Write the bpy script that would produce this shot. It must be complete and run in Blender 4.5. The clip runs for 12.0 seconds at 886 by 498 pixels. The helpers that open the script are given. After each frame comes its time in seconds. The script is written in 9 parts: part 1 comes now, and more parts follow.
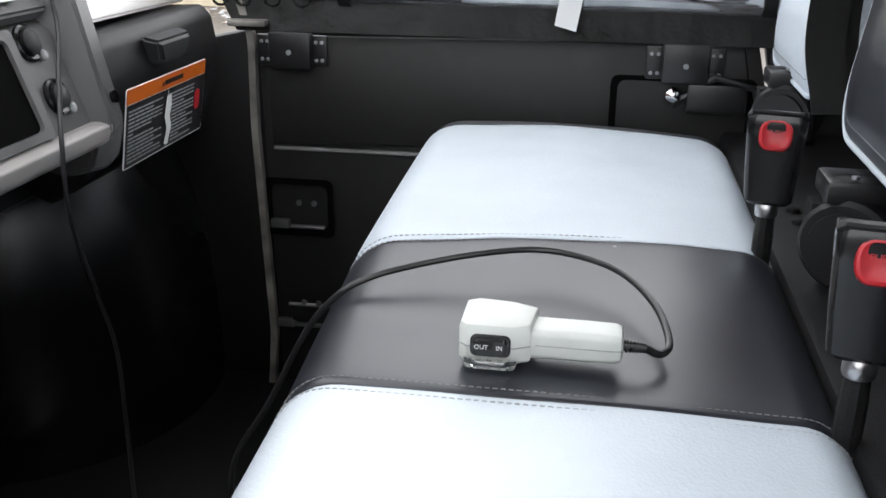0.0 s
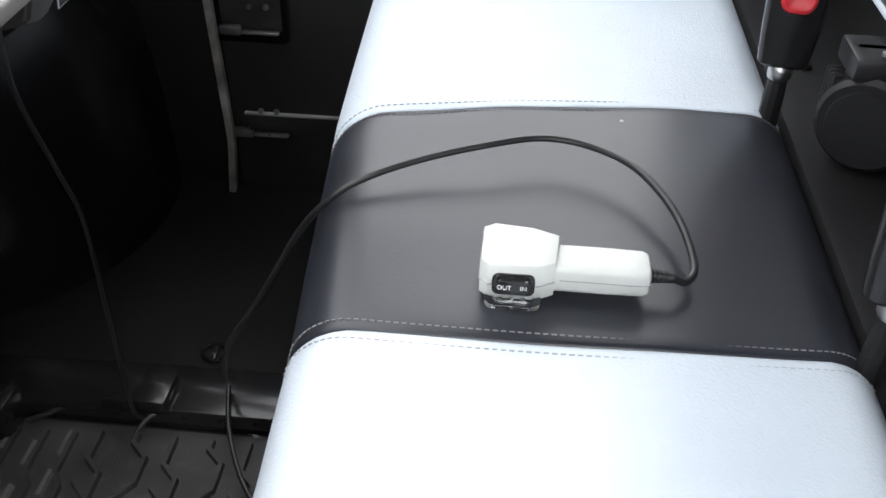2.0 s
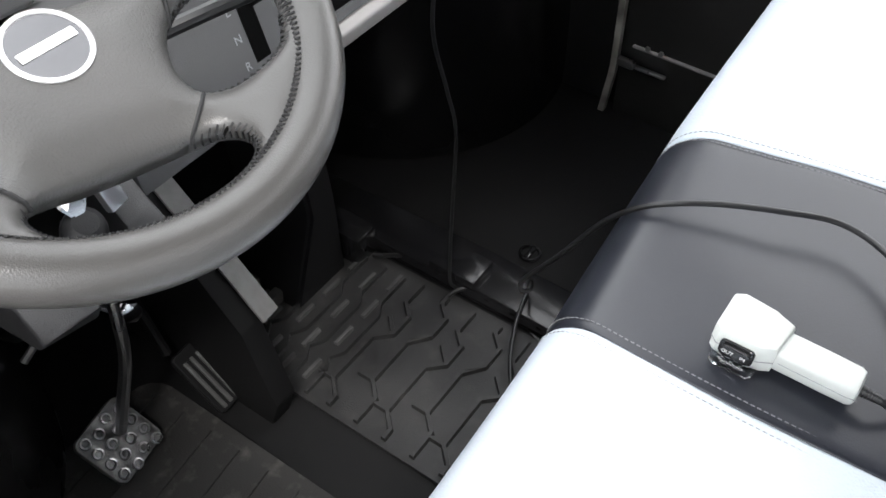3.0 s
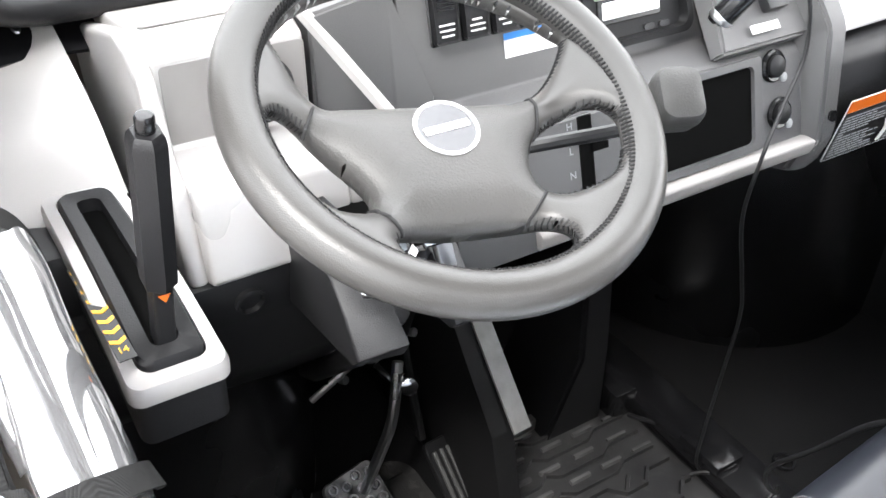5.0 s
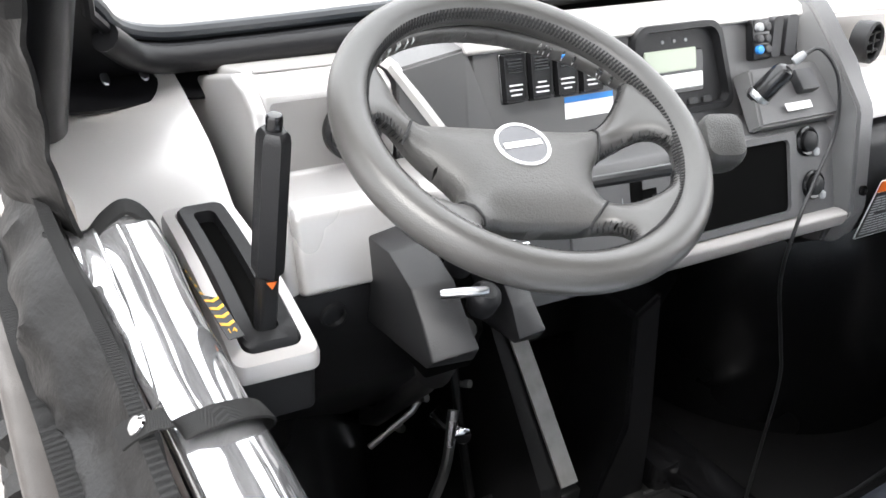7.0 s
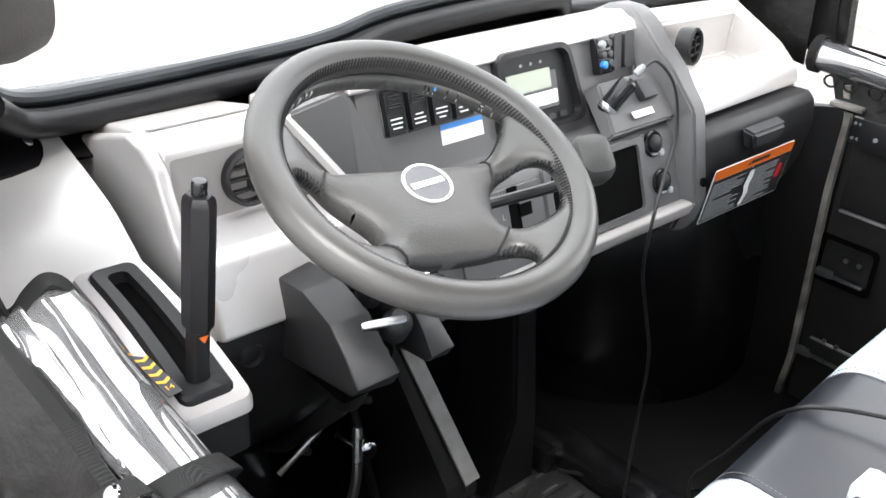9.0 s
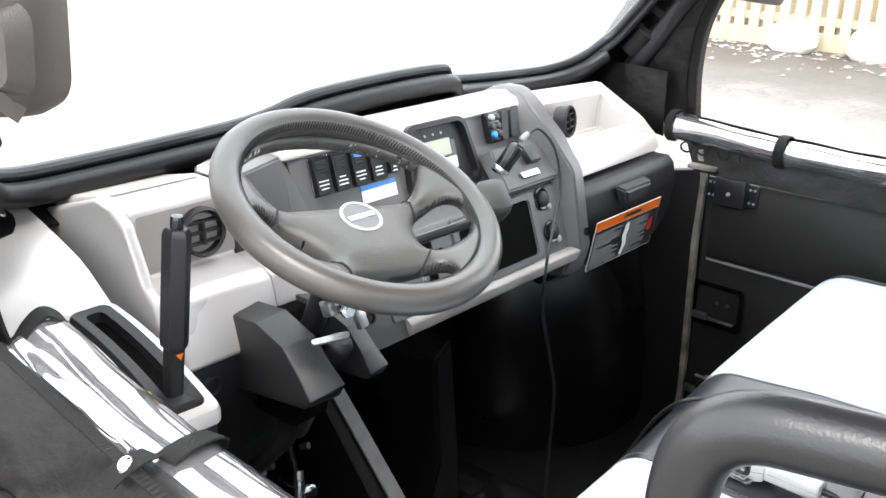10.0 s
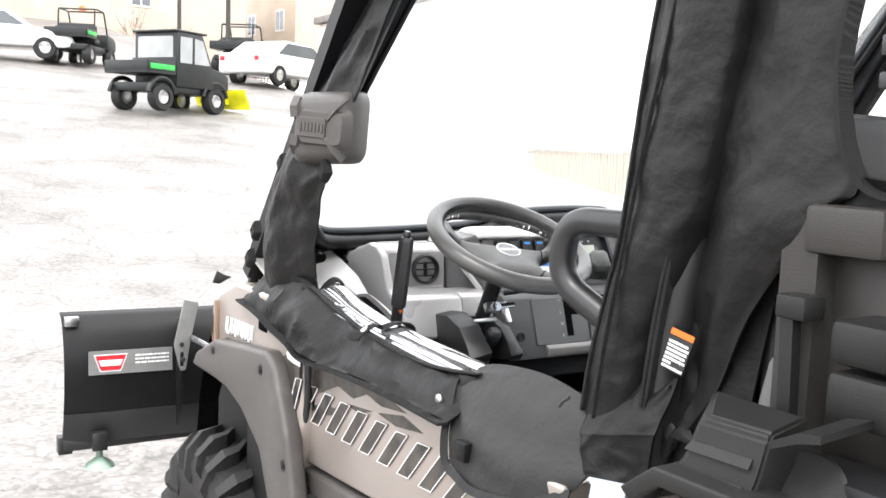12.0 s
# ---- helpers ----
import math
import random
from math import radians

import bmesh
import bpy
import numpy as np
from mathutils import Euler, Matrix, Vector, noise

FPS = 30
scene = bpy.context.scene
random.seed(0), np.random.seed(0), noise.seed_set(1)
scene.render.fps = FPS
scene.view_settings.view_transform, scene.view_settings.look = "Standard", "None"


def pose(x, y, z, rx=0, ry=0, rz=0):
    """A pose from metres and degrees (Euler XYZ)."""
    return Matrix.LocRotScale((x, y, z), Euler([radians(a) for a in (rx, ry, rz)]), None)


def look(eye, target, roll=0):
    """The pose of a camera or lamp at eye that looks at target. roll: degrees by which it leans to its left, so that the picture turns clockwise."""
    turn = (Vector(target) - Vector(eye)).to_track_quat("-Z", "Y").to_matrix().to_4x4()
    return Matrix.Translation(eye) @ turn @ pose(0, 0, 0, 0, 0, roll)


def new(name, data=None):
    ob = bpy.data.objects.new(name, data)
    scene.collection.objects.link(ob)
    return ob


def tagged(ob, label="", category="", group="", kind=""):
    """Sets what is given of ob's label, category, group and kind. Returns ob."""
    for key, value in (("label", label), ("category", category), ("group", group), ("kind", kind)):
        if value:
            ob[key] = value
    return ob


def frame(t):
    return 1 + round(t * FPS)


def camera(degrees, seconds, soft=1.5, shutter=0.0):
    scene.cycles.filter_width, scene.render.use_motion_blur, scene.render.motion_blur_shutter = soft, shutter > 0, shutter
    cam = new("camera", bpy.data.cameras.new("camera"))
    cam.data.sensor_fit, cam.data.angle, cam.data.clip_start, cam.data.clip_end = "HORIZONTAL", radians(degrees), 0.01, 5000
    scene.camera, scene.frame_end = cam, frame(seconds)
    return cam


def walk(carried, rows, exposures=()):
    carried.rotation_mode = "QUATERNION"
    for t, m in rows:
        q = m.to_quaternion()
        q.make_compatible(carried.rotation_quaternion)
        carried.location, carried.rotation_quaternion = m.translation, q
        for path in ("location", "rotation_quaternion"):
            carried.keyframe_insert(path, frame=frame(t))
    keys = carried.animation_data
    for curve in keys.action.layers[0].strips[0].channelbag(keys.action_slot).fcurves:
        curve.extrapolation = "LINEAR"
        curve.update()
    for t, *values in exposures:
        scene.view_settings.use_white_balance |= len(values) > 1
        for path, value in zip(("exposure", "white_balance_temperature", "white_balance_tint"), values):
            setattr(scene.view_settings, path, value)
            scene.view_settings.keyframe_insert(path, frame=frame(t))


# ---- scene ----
import numpy as np
cam = camera(50.5, 12.0, soft=1.6)
PATH = [
    (0, (0.216, -0.7, 1.192), (-0.099, 1.142, 0.48), 0.4),
    (0.5, (0.171, -0.654, 1.189), (0.061, 1.202, 0.452), 0.0),
    (1, (0.14, -0.603, 1.19), (0.115, 1.243, 0.42), -0.2),
    (1.5, (0.126, -0.585, 1.209), (0.085, 1.168, 0.247), 0.7),
    (2, (0.146, -0.599, 1.29), (0.014, 0.977, 0.065), 1.2),
    (2.5, (0.18, -0.619, 1.398), (-0.235, 0.735, -0.015), 2.5),
    (3, (0.205, -0.618, 1.474), (-0.55, 0.513, 0.008), 1.5),
    (3.5, (0.234, -0.633, 1.495), (-0.742, 0.348, 0.051), 2.9),
    (5.3, (0.295, -0.738, 1.503), (-1.102, 0.177, 0.401), 3.1),
    (5.5, (0.31, -0.758, 1.501), (-1.127, 0.174, 0.468), 3.1),
    (6, (0.355, -0.792, 1.489), (-1.147, 0.114, 0.528), 3.1),
    (6.5, (0.382, -0.805, 1.466), (-1.127, 0.094, 0.511), 3.3),
    (8.3, (0.373, -0.821, 1.494), (-1.075, 0.182, 0.547), 2.8),
    (8.5, (0.372, -0.835, 1.502), (-1.045, 0.215, 0.558), 2.8),
    (9, (0.374, -0.89, 1.522), (-0.931, 0.296, 0.579), 2.6),
    (9.5, (0.42, -0.957, 1.528), (-0.758, 0.379, 0.617), 2.0),
    (10, (0.496, -1.05, 1.51), (-0.736, 0.357, 0.798), 1.4),
    (10.5, (0.615, -1.161, 1.465), (-0.702, 0.237, 0.907), 1.6),
    (11, (0.792, -1.302, 1.454), (-0.63, 0.015, 0.964), 1.9),
    (11.5, (1.021, -1.36, 1.415), (-0.551, -0.207, 0.968), 2.0),
    (12, (1.242, -1.413, 1.374), (-0.457, -0.38, 1.156), 2.2),
]
EXPOSURES = [(0.0, 0.68), (1.0, 0.78), (1.5, 0.85), (2.0, 0.95), (2.5, 1.15), (3.0, 1.15), (3.5, 1.3), (5.5, 1.94), (6.0, 1.68), (6.5, 1.5), (8.5, 1.33), (10.0, 1.31), (11.0, 1.1), (12.0, 0.95)]
walk(cam, [(t, look(eye, target, roll)) for t, eye, target, roll in PATH], EXPOSURES)

# ---- world and sun: a bright overcast day ----
world = bpy.data.worlds.new("world")
scene.world = world
world.use_nodes = True
wn, wl = world.node_tree.nodes, world.node_tree.links
sky = wn.new("ShaderNodeTexSky")
sky.sky_type, sky.sun_disc = "NISHITA", False
sky.sun_elevation, sky.sun_rotation = radians(55), radians(60)
sky.air_density, sky.dust_density, sky.ozone_density = 1.0, 6.0, 1.0
soft_mix = wn.new("ShaderNodeMixRGB")
soft_mix.inputs["Fac"].default_value = 0.88
soft_mix.inputs["Color2"].default_value = (15.0, 15.2, 15.6, 1)
wl.new(sky.outputs["Color"], soft_mix.inputs["Color1"])
wl.new(soft_mix.outputs["Color"], wn["Background"].inputs["Color"])
wn["Background"].inputs["Strength"].default_value = 0.15
sun = new("sun", bpy.data.lights.new("sun", "SUN"))
sun.data.energy, sun.data.angle, sun.data.color = 1.5, radians(14), (1.0, 0.97, 0.93)
sun.matrix_world = look((4, -6, 10), (0, 0, 0))

# ---- building helpers ----


def world_of(ob):
    return world_of(ob.parent) @ ob.matrix_parent_inverse @ ob.matrix_basis if ob.parent else ob.matrix_basis.copy()


def hang(ob, parent):
    """Parents ob without moving it."""
    ob.parent = parent
    ob.matrix_parent_inverse = world_of(parent).inverted()
    return ob


# shift and scale of the group now being built, to fit the camera's view
GROUP_FIT = Matrix()


def group_fit(x=0.0, y=0.0, z=0.0, k=1.0):
    global GROUP_FIT
    GROUP_FIT = Matrix.Translation((x, y, z)) @ Matrix.Scale(k, 4)


def part(name, bm, material, parent=None, label="", smooth=True, angle=35):
    """Links a bmesh as one mesh object under a thing or a part."""
    bm.transform(GROUP_FIT)
    bmesh.ops.recalc_face_normals(bm, faces=bm.faces)
    me = bpy.data.meshes.new(name)
    if smooth:
        for f in bm.faces:
            f.smooth = True
        for e in bm.edges:
            if len(e.link_faces) == 2 and e.calc_face_angle(0) > radians(angle):
                e.smooth = False
    bm.to_mesh(me)
    bm.free()
    for m in (material if isinstance(material, (list, tuple)) else [material]):
        me.materials.append(m)
    ob = new(name, me)
    if parent:
        hang(ob, parent)
    if label:
        ob["label"] = label
    return ob


def thing(name, at, label, category, group="", kind=""):
    ob = new(name)
    ob.empty_display_size = 0.1
    ob.matrix_basis = Matrix.Translation(GROUP_FIT @ Vector(at))
    return tagged(ob, label, category, group, kind)


def add_mesh(bm, verts, faces, m=None, mat=0):
    m = m or Matrix()
    vs = [bm.verts.new(m @ Vector(v)) for v in verts]
    out = []
    for f in faces:
        try:
            face = bm.faces.new([vs[i] for i in f])
            face.material_index = mat
            out.append(face)
        except ValueError:
            pass
    return vs, out


def box(bm, lo, hi, bevel=0.0, m=None, seg=2, mat=0, taper=1.0):
    """A box from corner to corner, its edges rounded; taper shrinks the top."""
    (x0, y0, z0), (x1, y1, z1) = lo, hi
    cx, cy, hx, hy = (x0 + x1) / 2, (y0 + y1) / 2, (x1 - x0) / 2 * taper, (y1 - y0) / 2 * taper
    v = [(x0, y0, z0), (x1, y0, z0), (x1, y1, z0), (x0, y1, z0), (cx - hx, cy - hy, z1), (cx + hx, cy - hy, z1), (cx + hx, cy + hy, z1), (cx - hx, cy + hy, z1)]
    f = [(0, 3, 2, 1), (4, 5, 6, 7), (0, 1, 5, 4), (1, 2, 6, 5), (2, 3, 7, 6), (3, 0, 4, 7)]
    tmp = bmesh.new()
    add_mesh(tmp, v, f)
    if bevel > 0:
        bmesh.ops.bevel(tmp, geom=list(tmp.edges), offset=bevel, segments=seg, affect="EDGES", profile=0.5)
    return merge(bm, tmp, m, mat)


def merge(bm, tmp, m=None, mat=0):
    """Copies tmp into bm through m and frees tmp."""
    m = m or Matrix()
    tmp.verts.index_update()
    vs = [bm.verts.new(m @ v.co) for v in tmp.verts]
    for f in tmp.faces:
        g = bm.faces.new([vs[v.index] for v in f.verts])
        g.material_index = mat
    tmp.free()
    return vs


def prism(bm, outline, lo, hi, axis="y", bevel=0.0, seg=2, m=None, mat=0, hi_outline=None):
    """An outline of (a, b) pairs, pulled along an axis from lo to hi. The pair is (x, z) for y, (y, z) for x, (x, y) for z."""
    def place(a, b, c):
        return {"y": (a, c, b), "x": (c, a, b), "z": (a, b, c)}[axis]
    n = len(outline)
    tmp = bmesh.new()
    top = hi_outline or outline
    v = [place(a, b, lo) for a, b in outline] + [place(a, b, hi) for a, b in top]
    f = [tuple(range(n)), tuple(range(2 * n - 1, n - 1, -1))] + [(i, i + n, (i + 1) % n + n, (i + 1) % n) for i in range(n)]
    add_mesh(tmp, v, f)
    bmesh.ops.recalc_face_normals(tmp, faces=tmp.faces)
    if bevel > 0:
        bmesh.ops.bevel(tmp, geom=list(tmp.edges), offset=bevel, segments=seg, affect="EDGES", profile=0.5)
    return merge(bm, tmp, m, mat)


def frames_along(pts, closed=False):
    pts = [Vector(p) for p in pts]
    n = len(pts)
    tang = []
    for i in range(n):
        a = pts[(i - 1) % n] if closed or i else pts[0]
        b = pts[(i + 1) % n] if closed or i < n - 1 else pts[-1]
        tang.append((b - a).normalized())
    up = Vector((0, 0, 1)) if abs(tang[0].z) < 0.9 else Vector((1, 0, 0))
    out = []
    for p, t in zip(pts, tang):
        side = up.cross(t)
        side = side.normalized() if side.length > 1e-6 else Vector((1, 0, 0))
        up = t.cross(side).normalized()
        out.append((p, side, up))
    return out


def sweep(bm, pts, section, closed=False, caps=True, scale=None, m=None, mat=0):
    """A section of (side, up) pairs swept along points; scale gives a factor at each point."""
    fr = frames_along(pts, closed)
    m = m or Matrix()
    rings = []
    for i, (p, s, u) in enumerate(fr):
        k = scale[i] if scale else 1.0
        rings.append([bm.verts.new(m @ (p + s * a * k + u * b * k)) for a, b in section])
    n = len(section)
    for i in range(len(rings) - (0 if closed else 1)):
        A, B = rings[i], rings[(i + 1) % len(rings)]
        for j in range(n):
            f = bm.faces.new((A[j], A[(j + 1) % n], B[(j + 1) % n], B[j]))
            f.material_index = mat
    if caps and not closed:
        for ring in (rings[0], rings[-1]):
            f = bm.faces.new(ring)
            f.material_index = mat
    return rings


def ring(r, n=12, ry=None):
    return [(r * math.cos(2 * math.pi * i / n), (ry or r) * math.sin(2 * math.pi * i / n)) for i in range(n)]


def tube(bm, pts, r, n=12, closed=False, scale=None, m=None, mat=0):
    return sweep(bm, pts, ring(r, n), closed, True, scale, m, mat)


def spline(pts, per=8, closed=False):
    """Points of a smooth curve through pts."""
    pts = [Vector(p) for p in pts]
    n = len(pts)
    out = []
    for i in range(n if closed else n - 1):
        p0 = pts[(i - 1) % n] if closed or i else pts[0] * 2 - pts[1]
        p1, p2 = pts[i], pts[(i + 1) % n]
        p3 = pts[(i + 2) % n] if closed or i < n - 2 else p2 * 2 - p1
        for k in range(per):
            t = k / per
            out.append(0.5 * (2 * p1 + (p2 - p0) * t + (2 * p0 - 5 * p1 + 4 * p2 - p3) * t * t + (3 * p1 - p0 - 3 * p2 + p3) * t**3))
    if not closed:
        out.append(pts[-1])
    return out


def rounded(pts, r, seg=4):
    """A polyline of 3D points with its inner corners rounded."""
    pts = [Vector(p) for p in pts]
    out = [pts[0]]
    for a, b, c in zip(pts, pts[1:], pts[2:]):
        k = min(r, (a - b).length * 0.45, (c - b).length * 0.45)
        p, q = b + (a - b).normalized() * k, b + (c - b).normalized() * k
        for i in range(seg + 1):
            t = i / seg
            out.append(p * (1 - t) ** 2 + b * 2 * t * (1 - t) + q * t * t)
    return out + [pts[-1]]


def round_rect(w, h, r, seg=4):
    """The outline of a rounded rectangle round the origin."""
    r = min(r, w / 2 - 1e-5, h / 2 - 1e-5)
    out = []
    for cx, cy, a in ((w / 2 - r, h / 2 - r, 0), (-w / 2 + r, h / 2 - r, 90), (-w / 2 + r, -h / 2 + r, 180), (w / 2 - r, -h / 2 + r, 270)):
        for i in range(seg + 1):
            t = radians(a + 90 * i / seg)
            out.append((cx + r * math.cos(t), cy + r * math.sin(t)))
    return out


def lathe(bm, profile, n=24, m=None, mat=0, cap=True):
    """A profile of (radius, height) turned round z."""
    m = m or Matrix()
    rings = [[bm.verts.new(m @ Vector((max(r, 1e-5) * math.cos(2 * math.pi * i / n), max(r, 1e-5) * math.sin(2 * math.pi * i / n), z))) for i in range(n)] for r, z in profile]
    for A, B in zip(rings, rings[1:]):
        for i in range(n):
            f = bm.faces.new((A[i], A[(i + 1) % n], B[(i + 1) % n], B[i]))
            f.material_index = mat
    if cap:
        for r in (rings[0], rings[-1]):
            f = bm.faces.new(r)
            f.material_index = mat
    return rings


def loft(bm, sections, caps=True, m=None, mat=0, closed=True):
    """Joins rings of points, each of the same count."""
    m = m or Matrix()
    rings = [[bm.verts.new(m @ Vector(p)) for p in s] for s in sections]
    n = len(rings[0])
    for A, B in zip(rings, rings[1:]):
        for i in range(n if closed else n - 1):
            f = bm.faces.new((A[i], A[(i + 1) % n], B[(i + 1) % n], B[i]))
            f.material_index = mat
    if caps and closed:
        for r in (rings[0], rings[-1]):
            f = bm.faces.new(r)
            f.material_index = mat
    return rings


def grid_sheet(bm, fn, nu, nv, thick=0.0, mat=0, m=None):
    """A sheet of points fn(u, v), u and v from 0 to 1, with a thickness along its normals."""
    m = m or Matrix()
    tmp = bmesh.new()
    vs = [[tmp.verts.new(fn(i / nu, j / nv)) for j in range(nv + 1)] for i in range(nu + 1)]
    for i in range(nu):
        for j in range(nv):
            tmp.faces.new((vs[i][j], vs[i + 1][j], vs[i + 1][j + 1], vs[i][j + 1]))
    if thick:
        bmesh.ops.recalc_face_normals(tmp, faces=tmp.faces)
        tmp.normal_update()
        bmesh.ops.solidify(tmp, geom=list(tmp.faces), thickness=thick)
    return merge(bm, tmp, m, mat)


def aim(at, normal, up=(0, 0, 1)):
    """A pose whose z is the normal and whose y is nearest to up."""
    z = Vector(normal).normalized()
    x = Vector(up).cross(z).normalized()
    y = z.cross(x)
    m = Matrix((x, y, z)).transposed().to_4x4()
    m.translation = Vector(at)
    return m


def bmnew():
    return bmesh.new()

# ---- materials ----
def mat(name, color, rough=0.5, metal=0.0, color2=None, scale=6.0, bump=0.0, bump_scale=200.0, rough2=None, spec=0.5, stretch=None, coat=0.0, detail=4.0, dust=0.0):
    """A procedural surface: a base colour that drifts to color2 in broad stains, a fine grain in bump and gloss, a little pale dust."""
    m = bpy.data.materials.new(name)
    m.use_nodes = True
    n, l = m.node_tree.nodes, m.node_tree.links
    b = n["Principled BSDF"]
    b.inputs["Metallic"].default_value = metal
    b.inputs["Roughness"].default_value = rough
    b.inputs["Specular IOR Level"].default_value = spec
    b.inputs["Coat Weight"].default_value = coat
    b.inputs["Coat Roughness"].default_value = 0.08
    tc = n.new("ShaderNodeTexCoord")
    mp = n.new("ShaderNodeMapping")
    mp.inputs["Scale"].default_value = stretch or (1, 1, 1)
    l.new(tc.outputs["Object"], mp.inputs["Vector"])
    big = n.new("ShaderNodeTexNoise")
    big.inputs["Scale"].default_value, big.inputs["Detail"].default_value = scale, detail
    l.new(mp.outputs["Vector"], big.inputs["Vector"])
    ramp = n.new("ShaderNodeValToRGB")
    ramp.color_ramp.elements[0].position, ramp.color_ramp.elements[1].position = 0.35, 0.68
    c2 = color2 or tuple(c * 0.8 for c in color)
    ramp.color_ramp.elements[0].color, ramp.color_ramp.elements[1].color = (*color, 1), (*c2, 1)
    l.new(big.outputs["Fac"], ramp.inputs["Fac"])
    fine = n.new("ShaderNodeTexNoise")
    fine.inputs["Scale"].default_value, fine.inputs["Detail"].default_value = bump_scale, 3.0
    l.new(mp.outputs["Vector"], fine.inputs["Vector"])
    last = ramp.outputs["Color"]
    if dust:
        speck = n.new("ShaderNodeTexNoise")
        speck.inputs["Scale"].default_value, speck.inputs["Detail"].default_value = scale * 5, 6.0
        l.new(tc.outputs["Object"], speck.inputs["Vector"])
        sr = n.new("ShaderNodeValToRGB")
        sr.color_ramp.elements[0].position, sr.color_ramp.elements[1].position = 0.55, 0.85
        l.new(speck.outputs["Fac"], sr.inputs["Fac"])
        mul = n.new("ShaderNodeMath")
        mul.operation = "MULTIPLY"
        mul.inputs[1].default_value = dust
        l.new(sr.outputs["Color"], mul.inputs[0])
        mx = n.new("ShaderNodeMixRGB")
        mx.inputs["Color2"].default_value = (0.32, 0.30, 0.28, 1)
        l.new(mul.outputs[0], mx.inputs["Fac"])
        l.new(last, mx.inputs["Color1"])
        last = mx.outputs["Color"]
    l.new(last, b.inputs["Base Color"])
    rr = n.new("ShaderNodeMapRange")
    rr.inputs["To Min"].default_value, rr.inputs["To Max"].default_value = rough * 0.85, min(1.0, rough2 or rough * 1.2)
    l.new(big.outputs["Fac"], rr.inputs["Value"])
    l.new(rr.outputs["Result"], b.inputs["Roughness"])
    if bump:
        bp = n.new("ShaderNodeBump")
        bp.inputs["Strength"].default_value = bump
        bp.inputs["Distance"].default_value = 0.002
        l.new(fine.outputs["Fac"], bp.inputs["Height"])
        l.new(bp.outputs["Normal"], b.inputs["Normal"])
    return m


def leather(name, color, color2, rough=0.42, bump=0.35, size=420.0):
    """Vinyl hide: a cell grain in the bump over faint broad scuffs."""
    m = mat(name, color, rough, color2=color2, scale=9.0, bump=0.0)
    n, l = m.node_tree.nodes, m.node_tree.links
    b = n["Principled BSDF"]
    vo = n.new("ShaderNodeTexVoronoi")
    vo.inputs["Scale"].default_value = size
    tc = n["Texture Coordinate"]
    l.new(tc.outputs["Object"], vo.inputs["Vector"])
    no = n.new("ShaderNodeTexNoise")
    no.inputs["Scale"].default_value = 30
    l.new(tc.outputs["Object"], no.inputs["Vector"])
    ad = n.new("ShaderNodeMath")
    ad.operation = "ADD"
    l.new(vo.outputs["Distance"], ad.inputs[0])
    l.new(no.outputs["Fac"], ad.inputs[1])
    bp = n.new("ShaderNodeBump")
    bp.inputs["Strength"].default_value, bp.inputs["Distance"].default_value = bump, 0.0015
    l.new(ad.outputs[0], bp.inputs["Height"])
    l.new(bp.outputs["Normal"], b.inputs["Normal"])
    return m


def glass(name, color=(1, 1, 1), rough=0.0, ior=1.45):
    m = bpy.data.materials.new(name)
    m.use_nodes = True
    b = m.node_tree.nodes["Principled BSDF"]
    b.inputs["Base Color"].default_value = (*color, 1)
    b.inputs["Roughness"].default_value = rough
    b.inputs["Transmission Weight"].default_value = 1.0
    b.inputs["IOR"].default_value = ior
    return m


def weave(name, color, color2, size=900.0, rough=0.75, bump=0.6, spec=0.3, creases=0.0):
    """Woven webbing or canvas: two crossed sets of threads in the bump, with faded patches."""
    m = mat(name, color, rough, color2=color2, scale=7.0, spec=spec, dust=0.015)
    n, l = m.node_tree.nodes, m.node_tree.links
    b = n["Principled BSDF"]
    tc = n["Texture Coordinate"]
    outs = []
    for ax in ("X", "Z"):
        wv = n.new("ShaderNodeTexWave")
        wv.bands_direction = ax
        wv.inputs["Scale"].default_value, wv.inputs["Distortion"].default_value = size / 10, 0.6
        l.new(tc.outputs["Object"], wv.inputs["Vector"])
        outs.append(wv)
    mx = n.new("ShaderNodeMath")
    mx.operation = "MULTIPLY"
    l.new(outs[0].outputs["Fac"], mx.inputs[0])
    l.new(outs[1].outputs["Fac"], mx.inputs[1])
    soft = n.new("ShaderNodeMath")
    soft.operation = "MULTIPLY"
    soft.inputs[1].default_value = 0.0 if creases else 1.0
    l.new(mx.outputs[0], soft.inputs[0])
    no = n.new("ShaderNodeTexNoise")
    no.inputs["Scale"].default_value, no.inputs["Detail"].default_value = 22, 5
    l.new(tc.outputs["Object"], no.inputs["Vector"])
    ad = n.new("ShaderNodeMath")
    ad.operation = "MULTIPLY_ADD"
    ad.inputs[1].default_value = 6.0
    l.new(no.outputs["Fac"], ad.inputs[0])
    l.new(soft.outputs[0], ad.inputs[2])
    fold = n.new("ShaderNodeTexNoise")
    fold.noise_type = "RIDGED_MULTIFRACTAL"
    fold.inputs["Scale"].default_value, fold.inputs["Detail"].default_value, fold.inputs["Distortion"].default_value = 7.0, 2.0, 1.2
    l.new(tc.outputs["Object"], fold.inputs["Vector"])
    fa = n.new("ShaderNodeMath")
    fa.operation = "MULTIPLY_ADD"
    fa.inputs[1].default_value = creases
    l.new(fold.outputs["Fac"], fa.inputs[0])
    l.new(ad.outputs[0], fa.inputs[2])
    bp = n.new("ShaderNodeBump")
    bp.inputs["Strength"].default_value, bp.inputs["Distance"].default_value = bump, 0.0012
    l.new(fa.outputs[0], bp.inputs["Height"])
    l.new(bp.outputs["Normal"], b.inputs["Normal"])
    return m


